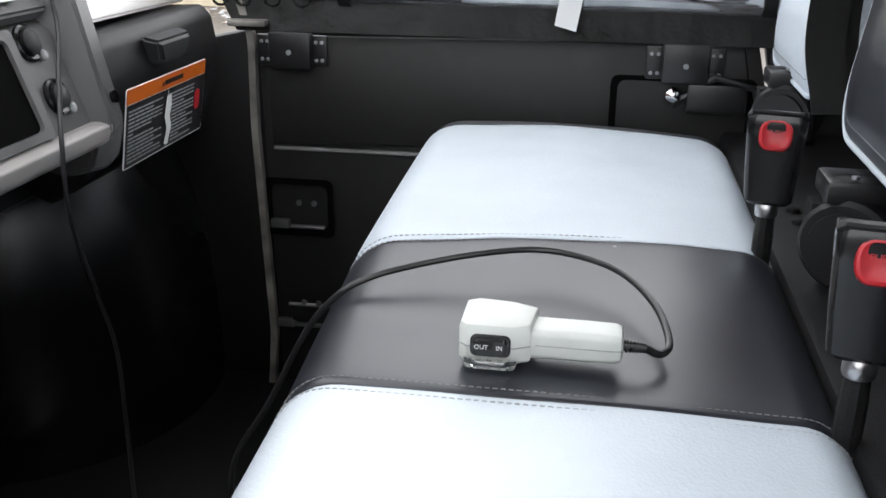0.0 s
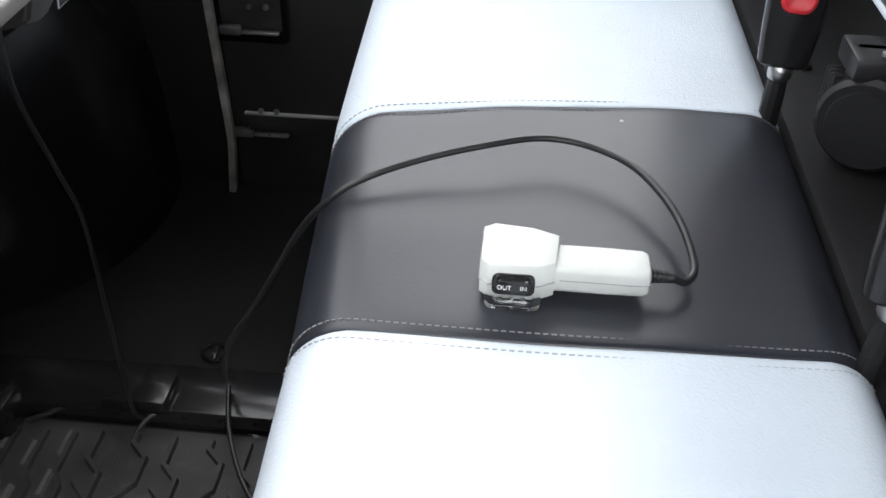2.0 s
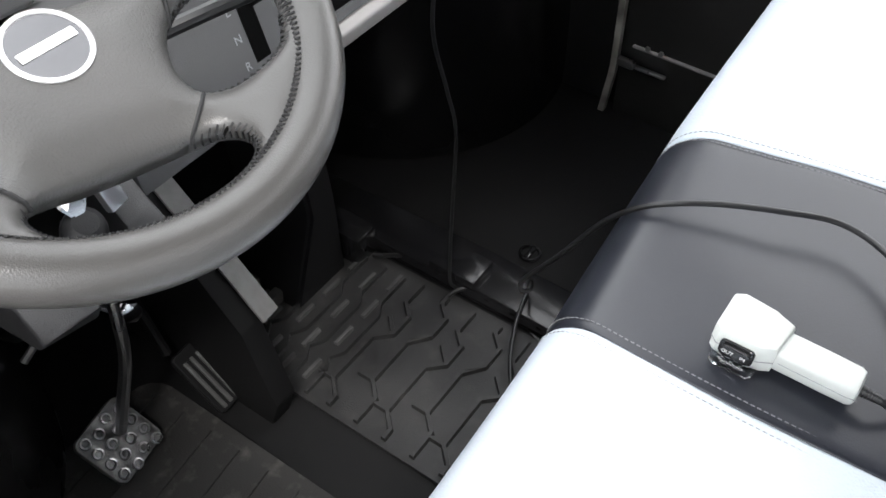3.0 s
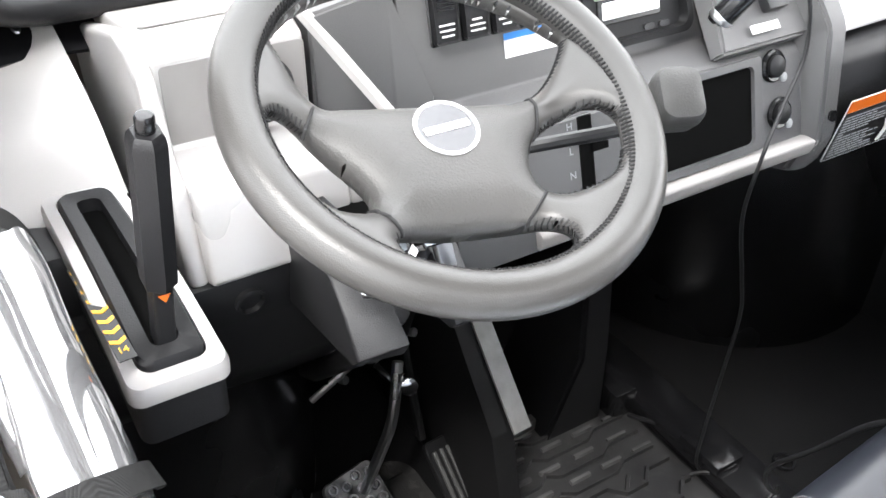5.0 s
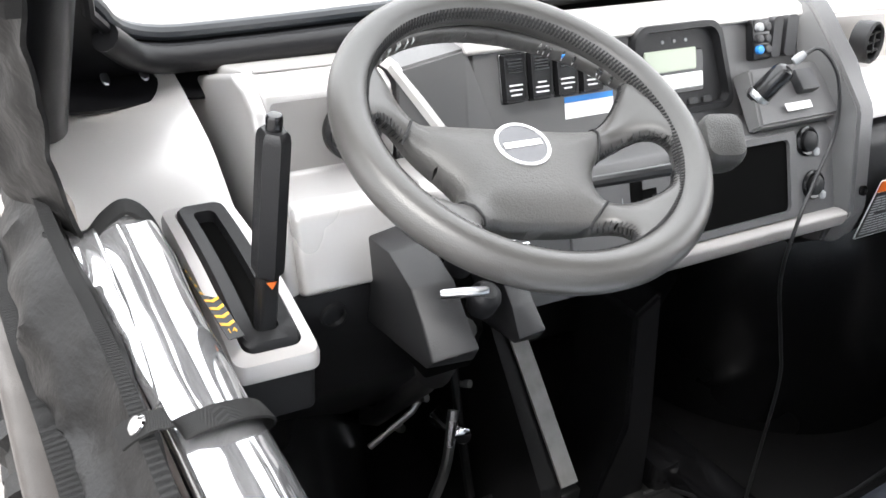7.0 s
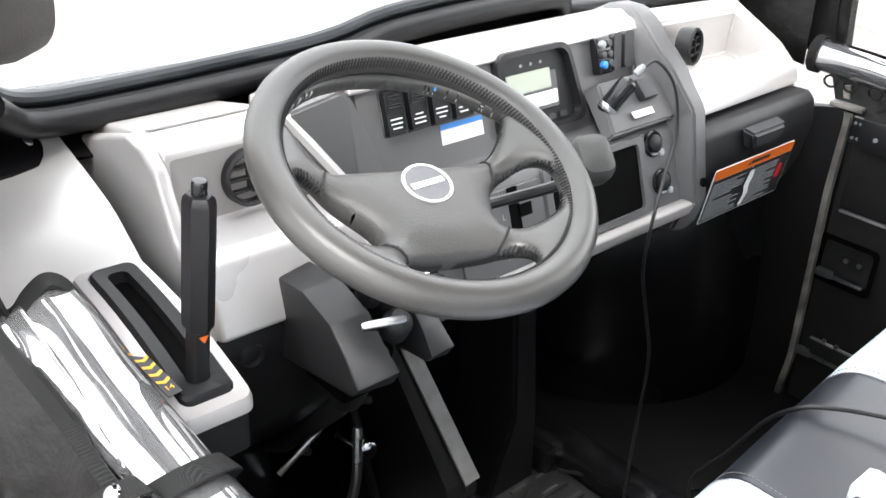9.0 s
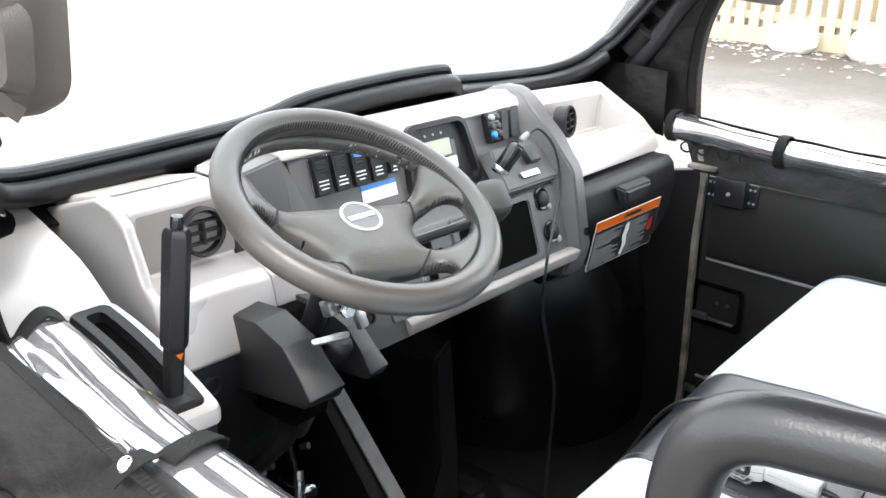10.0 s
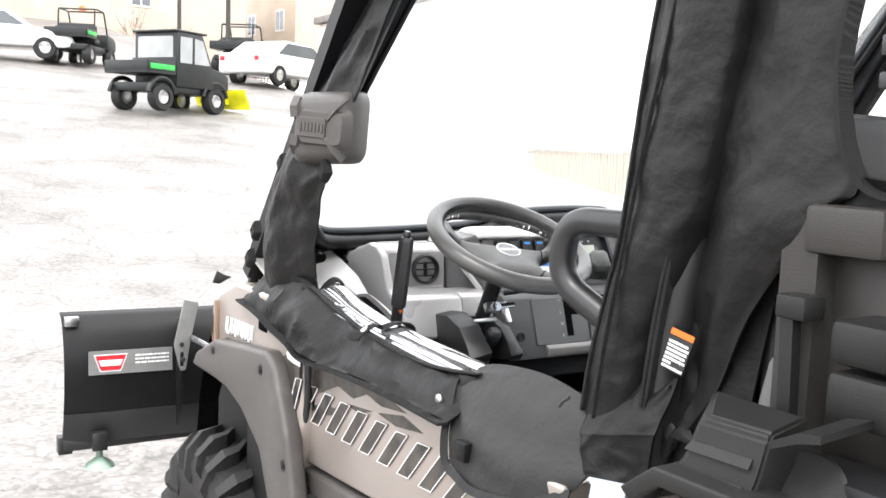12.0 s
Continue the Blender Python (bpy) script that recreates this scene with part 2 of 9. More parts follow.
M_SEAT_PALE = leather("pale_grey_vinyl", (0.58, 0.64, 0.70), (0.54, 0.595, 0.655), 0.40, 0.22)
M_SEAT_DARK = leather("charcoal_vinyl", (0.0165, 0.018, 0.024), (0.022, 0.024, 0.031), 0.30, 0.04, 700.0)
M_THREAD = mat("pale_thread", (0.20, 0.20, 0.21), 0.7)
M_THREAD_DARK = mat("dark_thread", (0.012, 0.012, 0.013), 0.7)
M_PLASTIC = mat("black_grained_plastic", (0.008, 0.008, 0.009), 0.42, color2=(0.011, 0.011, 0.012), scale=4, bump=0.25, bump_scale=900, dust=0.008, spec=0.35)
M_PLASTIC_GREY = mat("dark_grey_plastic", (0.028, 0.028, 0.030), 0.42, color2=(0.034, 0.034, 0.036), scale=4, bump=0.3, bump_scale=900, dust=0.02)
M_SILVER = mat("silver_painted_plastic", (0.52, 0.503, 0.492), 0.28, metal=0.25, color2=(0.485, 0.47, 0.458), scale=3, bump=0.08, bump_scale=1200, dust=0.02, coat=0.15)
# the silver paint with shade put into its colour, for recess and strip
M_SILVER_SHADED = mat("shaded_silver_plastic", (0.30, 0.285, 0.275), 0.4, metal=0.2, color2=(0.28, 0.265, 0.255), scale=3, bump=0.1, bump_scale=1200)
M_PANEL = mat("mid_grey_plastic", (0.080, 0.079, 0.080), 0.40, color2=(0.09, 0.089, 0.090), scale=4, bump=0.2, bump_scale=900, dust=0.02)
M_BODY = mat("bronze_grey_paint", (0.30, 0.26, 0.235), 0.3, metal=0.3, color2=(0.27, 0.235, 0.21), scale=2.5, bump=0.03, bump_scale=900, dust=0.10, coat=0.4)
M_FENDER = mat("textured_fender_plastic", (0.050, 0.045, 0.042), 0.40, color2=(0.062, 0.056, 0.052), scale=5, bump=0.3, bump_scale=700, dust=0.10)
M_STEEL_BLACK = mat("black_painted_steel", (0.014, 0.014, 0.015), 0.34, color2=(0.018, 0.018, 0.019), scale=6, bump=0.1, bump_scale=500, dust=0.02)
M_STEEL = mat("bare_steel", (0.55, 0.55, 0.56), 0.28, metal=1.0, color2=(0.42, 0.42, 0.43), scale=20, bump=0.1, bump_scale=400)
M_CHROME = mat("polished_steel", (0.75, 0.75, 0.76), 0.10, metal=1.0, color2=(0.68, 0.68, 0.69), scale=15)
M_RUBBER = mat("tyre_rubber", (0.010, 0.010, 0.0105), 0.55, color2=(0.017, 0.0165, 0.016), scale=14, bump=0.4, bump_scale=300, dust=0.06, spec=0.3)
M_RIM_LEATHER = leather("steering_wheel_leather", (0.056, 0.054, 0.052), (0.068, 0.066, 0.063), 0.30, 0.12, 1000)
M_HUB = mat("steering_hub_vinyl", (0.056, 0.055, 0.053), 0.38, color2=(0.066, 0.064, 0.062), scale=12, bump=0.32, bump_scale=650, dust=0.03)
M_CANVAS = weave("black_coated_canvas", (0.0045, 0.0043, 0.0043), (0.0075, 0.0072, 0.0070), 2200, 0.46, 0.9, 0.24, 6.0)
M_FLAP = weave("black_padded_canvas", (0.010, 0.0097, 0.0094), (0.014, 0.0136, 0.0132), 2200, 0.52, 0.6, 0.38, 4.0)
M_WEBBING = weave("black_webbing", (0.010, 0.010, 0.010), (0.018, 0.018, 0.018), 5200, 0.7, 1.0)
M_WHITE = mat("off_white_plastic", (0.66, 0.68, 0.65), 0.38, color2=(0.60, 0.62, 0.59), scale=25, bump=0.06, bump_scale=900)
M_RED = mat("red_plastic", (0.50, 0.015, 0.025), 0.35, color2=(0.42, 0.012, 0.02), scale=20)
M_GLOSS = mat("gloss_black_plastic", (0.008, 0.008, 0.009), 0.18, color2=(0.012, 0.012, 0.013), scale=10)
M_MAT = mat("black_rubber_mat", (0.014, 0.014, 0.015), 0.45, color2=(0.036, 0.036, 0.036), scale=8, bump=0.4, bump_scale=500, dust=0.10)
M_CABLE = mat("black_cable_sheath", (0.014, 0.014, 0.015), 0.32, color2=(0.018, 0.018, 0.019), scale=30)
M_ORANGE = mat("orange_print", (0.62, 0.13, 0.010), 0.4, color2=(0.56, 0.115, 0.009))
M_YELLOW = mat("amber_print", (0.85, 0.45, 0.01), 0.4, color2=(0.8, 0.40, 0.01))
M_LABEL = mat("black_label_film", (0.008, 0.008, 0.009), 0.45, color2=(0.013, 0.013, 0.014))
M_PRINT = mat("white_print", (0.78, 0.78, 0.78), 0.45, color2=(0.72, 0.72, 0.72))
M_PRINT_GREY = mat("grey_print", (0.34, 0.35, 0.36), 0.45)
M_BLUE = mat("blue_print", (0.03, 0.25, 0.70), 0.4)
M_LCD = mat("lcd_glass", (0.34, 0.38, 0.30), 0.12, color2=(0.32, 0.36, 0.29))
M_MIRROR = mat("mirror_glass", (0.90, 0.91, 0.92), 0.015, metal=1.0, color2=(0.88, 0.89, 0.90))
M_PAD = mat("white_sign_board", (0.72, 0.71, 0.68), 0.5)

# ---- ground ----
def ground_z(x, y):
    """Level round the vehicle and along the fence, rising towards the far end of the lot."""
    d = min(max(0.0, -x - 6.0), 80.0)
    k = max(0.0, min(1.0, (12.6 - y) / 2.8))
    return 0.155 * (math.sqrt(d * d + 4) - 2) * k * k * (3 - 2 * k)


def asphalt():
    m = mat("worn_asphalt", (0.245, 0.230, 0.217), 0.55, color2=(0.140, 0.130, 0.122), scale=0.9, bump=0.6, bump_scale=90, detail=8, dust=0.5)
    n, l = m.node_tree.nodes, m.node_tree.links
    b = n["Principled BSDF"]
    tc = n["Texture Coordinate"]
    vo = n.new("ShaderNodeTexVoronoi")
    vo.feature = "DISTANCE_TO_EDGE"
    vo.inputs["Scale"].default_value = 1.7
    wob = n.new("ShaderNodeTexNoise")
    wob.inputs["Scale"].default_value, wob.inputs["Detail"].default_value = 3.0, 6
    mixv = n.new("ShaderNodeMixRGB")
    mixv.inputs["Fac"].default_value = 0.25
    l.new(tc.outputs["Object"], wob.inputs["Vector"])
    l.new(tc.outputs["Object"], mixv.inputs["Color1"])
    l.new(wob.outputs["Color"], mixv.inputs["Color2"])
    l.new(mixv.outputs["Color"], vo.inputs["Vector"])
    rp = n.new("ShaderNodeValToRGB")
    rp.color_ramp.elements[0].position, rp.color_ramp.elements[1].position = 0.0, 0.022
    rp.color_ramp.elements[0].color, rp.color_ramp.elements[1].color = (0.5, 0.48, 0.46, 1), (1, 1, 1, 1)
    l.new(vo.outputs["Distance"], rp.inputs["Fac"])
    old = b.inputs["Base Color"].links[0].from_socket
    mul = n.new("ShaderNodeMixRGB")
    mul.blend_type = "MULTIPLY"
    mul.inputs["Fac"].default_value = 0.8
    l.new(old, mul.inputs["Color1"])
    l.new(rp.outputs["Color"], mul.inputs["Color2"])
    # coarse stones that show in the surface
    stone = n.new("ShaderNodeTexVoronoi")
    stone.inputs["Scale"].default_value = 38
    l.new(tc.outputs["Object"], stone.inputs["Vector"])
    sr2 = n.new("ShaderNodeValToRGB")
    sr2.color_ramp.elements[0].position, sr2.color_ramp.elements[1].position = 0.15, 0.75
    sr2.color_ramp.elements[0].color, sr2.color_ramp.elements[1].color = (0.45, 0.44, 0.43, 1), (1.15, 1.15, 1.15, 1)
    l.new(stone.outputs["Color"], sr2.inputs["Fac"])
    mul2 = n.new("ShaderNodeMixRGB")
    mul2.blend_type = "MULTIPLY"
    mul2.inputs["Fac"].default_value = 0.7
    l.new(mul.outputs["Color"], mul2.inputs["Color1"])
    l.new(sr2.outputs["Color"], mul2.inputs["Color2"])
    mul = mul2
    # darker brown (grit) mixed in towards the fence, in random patches
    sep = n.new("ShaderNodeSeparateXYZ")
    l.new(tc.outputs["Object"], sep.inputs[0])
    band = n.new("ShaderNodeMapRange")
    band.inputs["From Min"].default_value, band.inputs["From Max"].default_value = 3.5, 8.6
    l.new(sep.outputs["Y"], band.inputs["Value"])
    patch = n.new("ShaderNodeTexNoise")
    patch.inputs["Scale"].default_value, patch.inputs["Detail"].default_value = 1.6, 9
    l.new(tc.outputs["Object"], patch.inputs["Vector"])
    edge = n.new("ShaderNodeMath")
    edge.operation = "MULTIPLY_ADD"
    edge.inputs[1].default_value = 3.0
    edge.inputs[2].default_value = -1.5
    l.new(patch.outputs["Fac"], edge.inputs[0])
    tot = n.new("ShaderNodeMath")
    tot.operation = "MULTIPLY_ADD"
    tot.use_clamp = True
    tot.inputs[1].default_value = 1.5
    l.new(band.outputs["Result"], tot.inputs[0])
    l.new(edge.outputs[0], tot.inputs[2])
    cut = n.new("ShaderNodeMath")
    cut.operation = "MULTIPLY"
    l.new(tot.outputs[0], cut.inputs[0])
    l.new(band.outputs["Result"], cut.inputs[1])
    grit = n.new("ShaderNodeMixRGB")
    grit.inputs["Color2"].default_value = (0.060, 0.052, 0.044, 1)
    # none further forward than x -7.5, to fit the view through the windscreen
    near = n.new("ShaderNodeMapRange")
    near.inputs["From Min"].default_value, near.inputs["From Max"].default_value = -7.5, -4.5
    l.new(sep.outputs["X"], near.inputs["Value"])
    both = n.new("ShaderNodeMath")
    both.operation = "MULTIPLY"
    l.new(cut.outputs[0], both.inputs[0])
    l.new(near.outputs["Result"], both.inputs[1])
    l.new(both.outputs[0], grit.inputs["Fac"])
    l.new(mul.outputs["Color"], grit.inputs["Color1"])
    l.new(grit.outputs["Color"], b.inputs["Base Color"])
    return m


def build_ground():
    bm = bmnew()
    xs = [-600, -300, -150, -90, -66, *range(-60, 12, 2), 20, 60, 200, 600]
    ys = [-600, -200, -80, -40, *range(-24, 8, 2), 9, 9.8, 10.5, 11.2, 11.9, 12.6, 14, 17, 20, 26, 40, 80, 200, 600]
    vs = [[bm.verts.new((x, y, ground_z(x, y))) for y in ys] for x in xs]
    for i in range(len(xs) - 1):
        for j in range(len(ys) - 1):
            bm.faces.new((vs[i][j], vs[i + 1][j], vs[i + 1][j + 1], vs[i][j + 1]))
    tagged(part("ground", bm, asphalt()), "pale worn asphalt lot with dark cracks and darker patches", "ground", kind="structure")


build_ground()

# ---- the utility vehicle: x runs to the rear, y to its right side ----
vehicle = thing("utility_vehicle", (0, 0, 0), "bronze-grey utility vehicle with black soft cab, parked on asphalt", "utility vehicle")

SEAT_TOP = 0.890
SEAM_A, SEAM_B = -0.163, 0.106


def seat_bow(x):
    return 0.014 * math.sin(max(0.0, min(1.0, (x + 0.01) / 0.40)) * math.pi)


def seat_section(y, k=1.0, lift=0.0):
    """The cushion's outline at y, round the front edge, over the top and down the back."""
    x0, x1, z0, z1 = -0.022, 0.392, 0.762, SEAT_TOP
    pts = []
    for cx, cz, a, rr in ((x1 - 0.045, z1 - 0.055, 0, 0.045), (x0 + 0.055, z1 - 0.058, 90, 0.055), (x0 + 0.03, z0 + 0.03, 180, 0.03), (x1 - 0.03, z0 + 0.03, 270, 0.03)):
        for i in range(9):
            t = radians(a + 90 / 8 * i)
            pts.append((cx + rr * math.cos(t), cz + rr * math.sin(t)))
    # finer steps over the top, a slight crown
    top = []
    a, b = pts[8], pts[9]
    for i in range(1, 14):
        u = i / 14
        top.append((a[0] + (b[0] - a[0]) * u, a[1] + (b[1] - a[1]) * u + 0.006 * math.sin(u * math.pi)))
    pts = pts[:9] + top + pts[9:]
    cx, cz = 0.19, 0.817
    def shift(x):
        return 0.14 * x if 0.0 < y < 0.3 else -seat_bow(x) + 0.03 * x if -0.25 < y <= 0.0 else 0.0
    lead = float(np.interp(y, (-0.35, -0.25, -0.15, 0.0, 0.15, 0.6), (0.036, 0.032, 0.027, 0.015, 0.003, -0.014)))
    pts = [(x + lead * (x1 - x) / (x1 - x0), z) for x, z in pts]
    return [Vector((cx + (x - cx) * k, y + shift(x), cz + (z - cz) * k + lift)) for x, z in pts]


def build_seat():
    seat = thing("bench_seat", (0.19, 0, 0.745), "pale grey and charcoal stitched vinyl bench seat cushion", "seat")

    def panel(ya, yb, material, rl, rr, label):
        bm = bmnew()
        n = 20
        secs = []
        for i in range(n + 1):
            u = i / n
            y = ya + (yb - ya) * u
            k = 1.0 + 0.004 * math.sin(u * math.pi)
            secs.append(seat_section(y, k))

        def ends(y0, sgn, r):
            return [seat_section(y0 + sgn * r * math.sin(j / 8 * math.pi / 2), 1 - 0.2 * (1 - math.cos(j / 8 * math.pi / 2))) for j in range(9)]
        secs = (ends(ya, -1, rl)[::-1] + secs[1:]) if rl else [seat_section(ya, 0.978), seat_section(ya + 0.002, 0.990), seat_section(ya + 0.005, 0.997)] + secs[1:]
        secs = (secs[:-1] + ends(yb, 1, rr)) if rr else secs[:-1] + [seat_section(yb - 0.005, 0.997), seat_section(yb - 0.002, 0.990), seat_section(yb, 0.978)]
        loft(bm, secs)
        # slight unevenness of the stuffing
        for v in bm.verts:
            v.co.z += 0.0022 * noise.noise(v.co * 9.0) if v.co.z > 0.867 else 0.0
        return part("cushion_panel", bm, material, seat, label, angle=70)

    near = panel(-0.60, SEAM_A, M_SEAT_PALE, 0.05, 0, "pale grey vinyl panel")
    mid = panel(SEAM_A, SEAM_B, M_SEAT_DARK, 0, 0, "charcoal vinyl middle panel")
    far = panel(SEAM_B, 0.565, M_SEAT_PALE, 0, 0.05, "pale grey vinyl panel")
    for y0, parent, material in ((SEAM_A + 0.0085, mid, M_THREAD), (SEAM_A - 0.0085, near, M_THREAD_GREY), (SEAM_B + 0.0075, far, M_THREAD_GREY), (SEAM_B - 0.0075, mid, M_THREAD)):
        bm = bmnew()
        path = seat_section(y0, 1.0008)[1:32]
        dense = []
        for a, b in zip(path, path[1:]):
            k = max(1, round((b - a).length / 0.0052))
            dense += [a.lerp(b, i / k) for i in range(k)]
        for a, b in zip(dense, dense[1:]):
            tube(bm, [a.lerp(b, 0.1), a.lerp(b, 0.72)], 0.0006, 5)
        part("stitching", bm, material, parent)
    # dark piped end band of the cushion
    bm = bmnew()
    tube(bm, seat_section(0.595, 0.965)[3:30], 0.004, 8)
    part("end_piping", bm, M_SEAT_DARK, seat)
    # a pale crumb on the middle panel
    crumb = bmnew()
    box(crumb, (0.2335, 0.0965, 0.8965), (0.2365, 0.098, 0.898), 0.0004, seg=1)
    part("crumb", crumb, M_PRINT, mid)


M_THREAD_GREY = mat("grey_thread", (0.40, 0.42, 0.45), 0.7)
M_DECK = mat("matt_black_deck", (0.006, 0.006, 0.0065), 0.6, color2=(0.009, 0.009, 0.0095), scale=5, bump=0.3, bump_scale=700, spec=0.15)
build_seat()


def build_backrests():
    """Three padded backrests, each with a piped front, leaning back."""
    def back(ya, yb, material, trim, label, r=0.055):
        rest = thing("backrest_cushion", (0.46, (ya + yb) / 2, 0.95), label, "seat backrest", "seat backrests")
        bm = bmnew()
        w, hgt = yb - ya, 0.46
        # front face outline in the plane of the backrest, corners round
        m = Matrix.Translation((0.462, (ya + yb) / 2, 1.205)) @ pose(0, 0, 0, 90, 0, -90) @ pose(0, 0, 0, -8, 0, 0)
        rings = []
        for depth, inset in ((-0.075, 0.02), (-0.06, 0.004), (-0.03, 0.0), (-0.012, 0.003), (-0.004, 0.012), (0.004, 0.04), (0.006, 0.09)):
            rings.append([(a, b, depth) for a, b in round_rect(w - 2 * inset, hgt - 2 * inset, max(0.02, r - inset * 0.5), 6)])
        loft(bm, rings, m=m)
        body = part("pad", bm, material, rest, angle=60)
        bm = bmnew()
        tube(bm, [(a, b, -0.008) for a, b in round_rect(w - 0.012, hgt - 0.012, r, 8)], 0.0035, 8, closed=True, m=m)
        part("piping", bm, trim, rest, "pale grey piping")
        bm = bmnew()
        pts = [Vector((a, b, -0.001)) for a, b in round_rect(w - 0.045, hgt - 0.045, r - 0.01, 10)]
        for a, b in zip(pts, pts[1:] + pts[:1]):
            k = max(1, round((b - a).length / 0.006))
            for i in range(k):
                tube(bm, [a.lerp(b, (i + 0.1) / k), a.lerp(b, (i + 0.75) / k)], 0.0006, 4, m=m)
        part("stitching", bm, M_THREAD, body)
        bm = bmnew()
        loft(bm, [[(a, b, depth) for a, b in round_rect(w - 2 * inset, hgt - 2 * inset, r, 6)] for depth, inset in ((-0.055, 0.004), (-0.062, -0.004), (-0.095, -0.002), (-0.105, 0.012))], m=m)
        part("back_shell", bm, M_PLASTIC, rest, "black plastic back shell")
        return rest

    back(-0.60, -0.185, M_SEAT_PALE, M_SEAT_PALE, "pale grey vinyl seat backrest with stitched edges")
    back(-0.165, 0.240, M_SEAT_DARK, M_SEAT_PALE, "charcoal vinyl seat backrest with pale piping and stitches")
    back(0.330, 0.665, M_SEAT_PALE, M_SEAT_PALE, "pale grey vinyl seat backrest with stitched edges")


build_backrests()


def build_belts():
    """Buckles on stalks behind the cushion, the retractors and the webbing."""
    def buckle(at, turn, tilt=0.0):
        b = thing("seat_belt_buckle", at, "black seat belt buckle with red release button on a stalk", "seat belt buckle", "seat belt buckles")
        m = Matrix.Translation(at) @ pose(0, 0, 0, 0, tilt, turn) @ Matrix.Diagonal((0.95, 0.90, 1.02, 1))
        bm = bmnew()
        rings = []
        for z, wx, wy in ((0.0, 0.020, 0.040), (0.003, 0.025, 0.047), (0.03, 0.027, 0.052), (0.062, 0.029, 0.056), (0.076, 0.030, 0.058), (0.082, 0.027, 0.055)):
            rings.append([(a - (0.004 if z > 0.05 else 0), c, z) for a, c in round_rect(wx, wy, 0.009, 4)])
        loft(bm, rings, m=m)
        part("housing", bm, M_GLOSS, b)
        bm = bmnew()
        tube(bm, [(-0.014 + 0.002, -0.027, 0.080), (-0.018, -0.024, 0.084), (-0.018, 0.024, 0.084), (-0.012, 0.027, 0.080), (0.010, 0.027, 0.080), (0.012, -0.027, 0.080)], 0.0022, 6, closed=True, m=m)
        part("lip", bm, M_PLASTIC, b)
        bm = bmnew()
        btn = aim((-0.0185, 0.0, 0.068), (-1, 0, 0.22))
        rings = []
        for h2, s in ((-0.004, 1.0), (0.0, 1.0), (0.002, 0.93), (0.0025, 0.8), (0.0005, 0.55), (0.0, 0.2)):
            rings.append([(a * s, (c - 0.0) * s * (1.0 if c > 0 else 1.15) - 0.002, h2) for a, c in round_rect(0.032, 0.026, 0.010, 4)])
        loft(bm, rings, m=m @ btn)
        red = part("release_button", bm, M_RED, b, "red release button")
        cu = bpy.data.curves.new("push", "FONT")
        cu.body, cu.size, cu.align_x, cu.align_y, cu.extrude = "PUSH", 0.0062, "CENTER", "CENTER", 0.0003
        tx = new("embossed_word", cu)
        tx.matrix_basis = GROUP_FIT @ m @ btn @ Matrix.Translation((0, -0.001, 0.0012))
        cu.materials.append(M_RED)
        hang(tx, red)
        bm = bmnew()
        tube(bm, [m @ Vector(p) for p in ((0, 0, 0.004), (0.002, 0, -0.03), (0.012, 0, -0.11))], 0.009, 10, scale=[0.8, 1, 1])
        part("stalk", bm, M_RUBBER, b)
        bm = bmnew()
        lathe(bm, [(0.0105, -0.012), (0.0115, -0.010), (0.0115, -0.003), (0.010, 0.0)], 14, m)
        part("ferrule", bm, M_STEEL, b)
        return b

    buckle((0.371, 0.162, 0.914), 78, 2)
    buckle((0.382, -0.150, 0.915), 80, 4)
    buckle((0.405, -0.245, 0.885), 250, 10)

    def retractor(at):
        r = thing("belt_retractor", at, "black seat belt retractor reel with webbing behind the seat", "belt retractor", "belt retractors")
        m = Matrix.Translation(at)
        bm = bmnew()
        lathe(bm, [(0.0, -0.004), (0.036, -0.004), (0.040, 0.0), (0.040, 0.026), (0.036, 0.030), (0.030, 0.030), (0.029, 0.033), (0.0, 0.034)], 28, m @ aim((0, 0, 0), (-0.55, -0.84, 0)))
        part("reel_cover", bm, M_PLASTIC, r)
        bm = bmnew()
        box(bm, (-0.03, 0.0, -0.04), (0.035, 0.012, 0.055), 0.003, m)
        box(bm, (-0.034, -0.02, 0.035), (0.02, 0.03, 0.055), 0.004, m)
        for k in range(4):
            box(bm, (-0.040, 0.002 + 0.006 * k, -0.012), (-0.028, 0.005 + 0.006 * k, 0.03), 0.001, m, 1)
        part("bracket", bm, M_STEEL_BLACK, r)
        for p in ((-0.012, -0.014, 0.057), (0.012, 0.02, 0.057), (-0.035, 0.018, 0.0)):
            bm = bmnew()
            lathe(bm, [(0.0, 0.0), (0.0035, 0.0), (0.0035, 0.0025), (0.0, 0.003)], 8, m @ Matrix.Translation(p))
            part("screw", bm, M_STEEL, r)
        bm = bmnew()
        box(bm, (-0.042, -0.006, -0.02), (-0.0405, 0.001, 0.004), 0.0003, m, 1)
        part("sticker", bm, M_PRINT, r, "small white paper sticker")
        return r

    retractor((0.436, 0.100, 0.905))
    retractor((0.445, 0.50, 0.925))
    # webbing from the reels up between the backrests
    for y, lean in ((0.285, -0.01), (0.690, 0.0)):
        belt = thing("seat_belt", (0.44, y, 0.96), "black webbing seat belt beside the backrest", "seat belt", "seat belts")
        for i, dx in enumerate((0.0, 0.014)):
            bm = bmnew()
            path = [(0.43 + dx, y - 0.05 + lean, 0.985), (0.425 + dx, y - 0.005 + i * 0.01, 1.06), (0.44 + dx, y + i * 0.012, 1.2), (0.50 + dx, y + 0.01, 1.45), (0.56, y + 0.01, 1.70)]
            sweep(bm, spline(path, 8), [(0.019, 0.0006), (0.019, -0.0006), (-0.019, -0.0006), (-0.019, 0.0006)])
            part("webbing", bm, M_WEBBING, belt)
    # dark rear deck under and behind the backrests
    bm = bmnew()
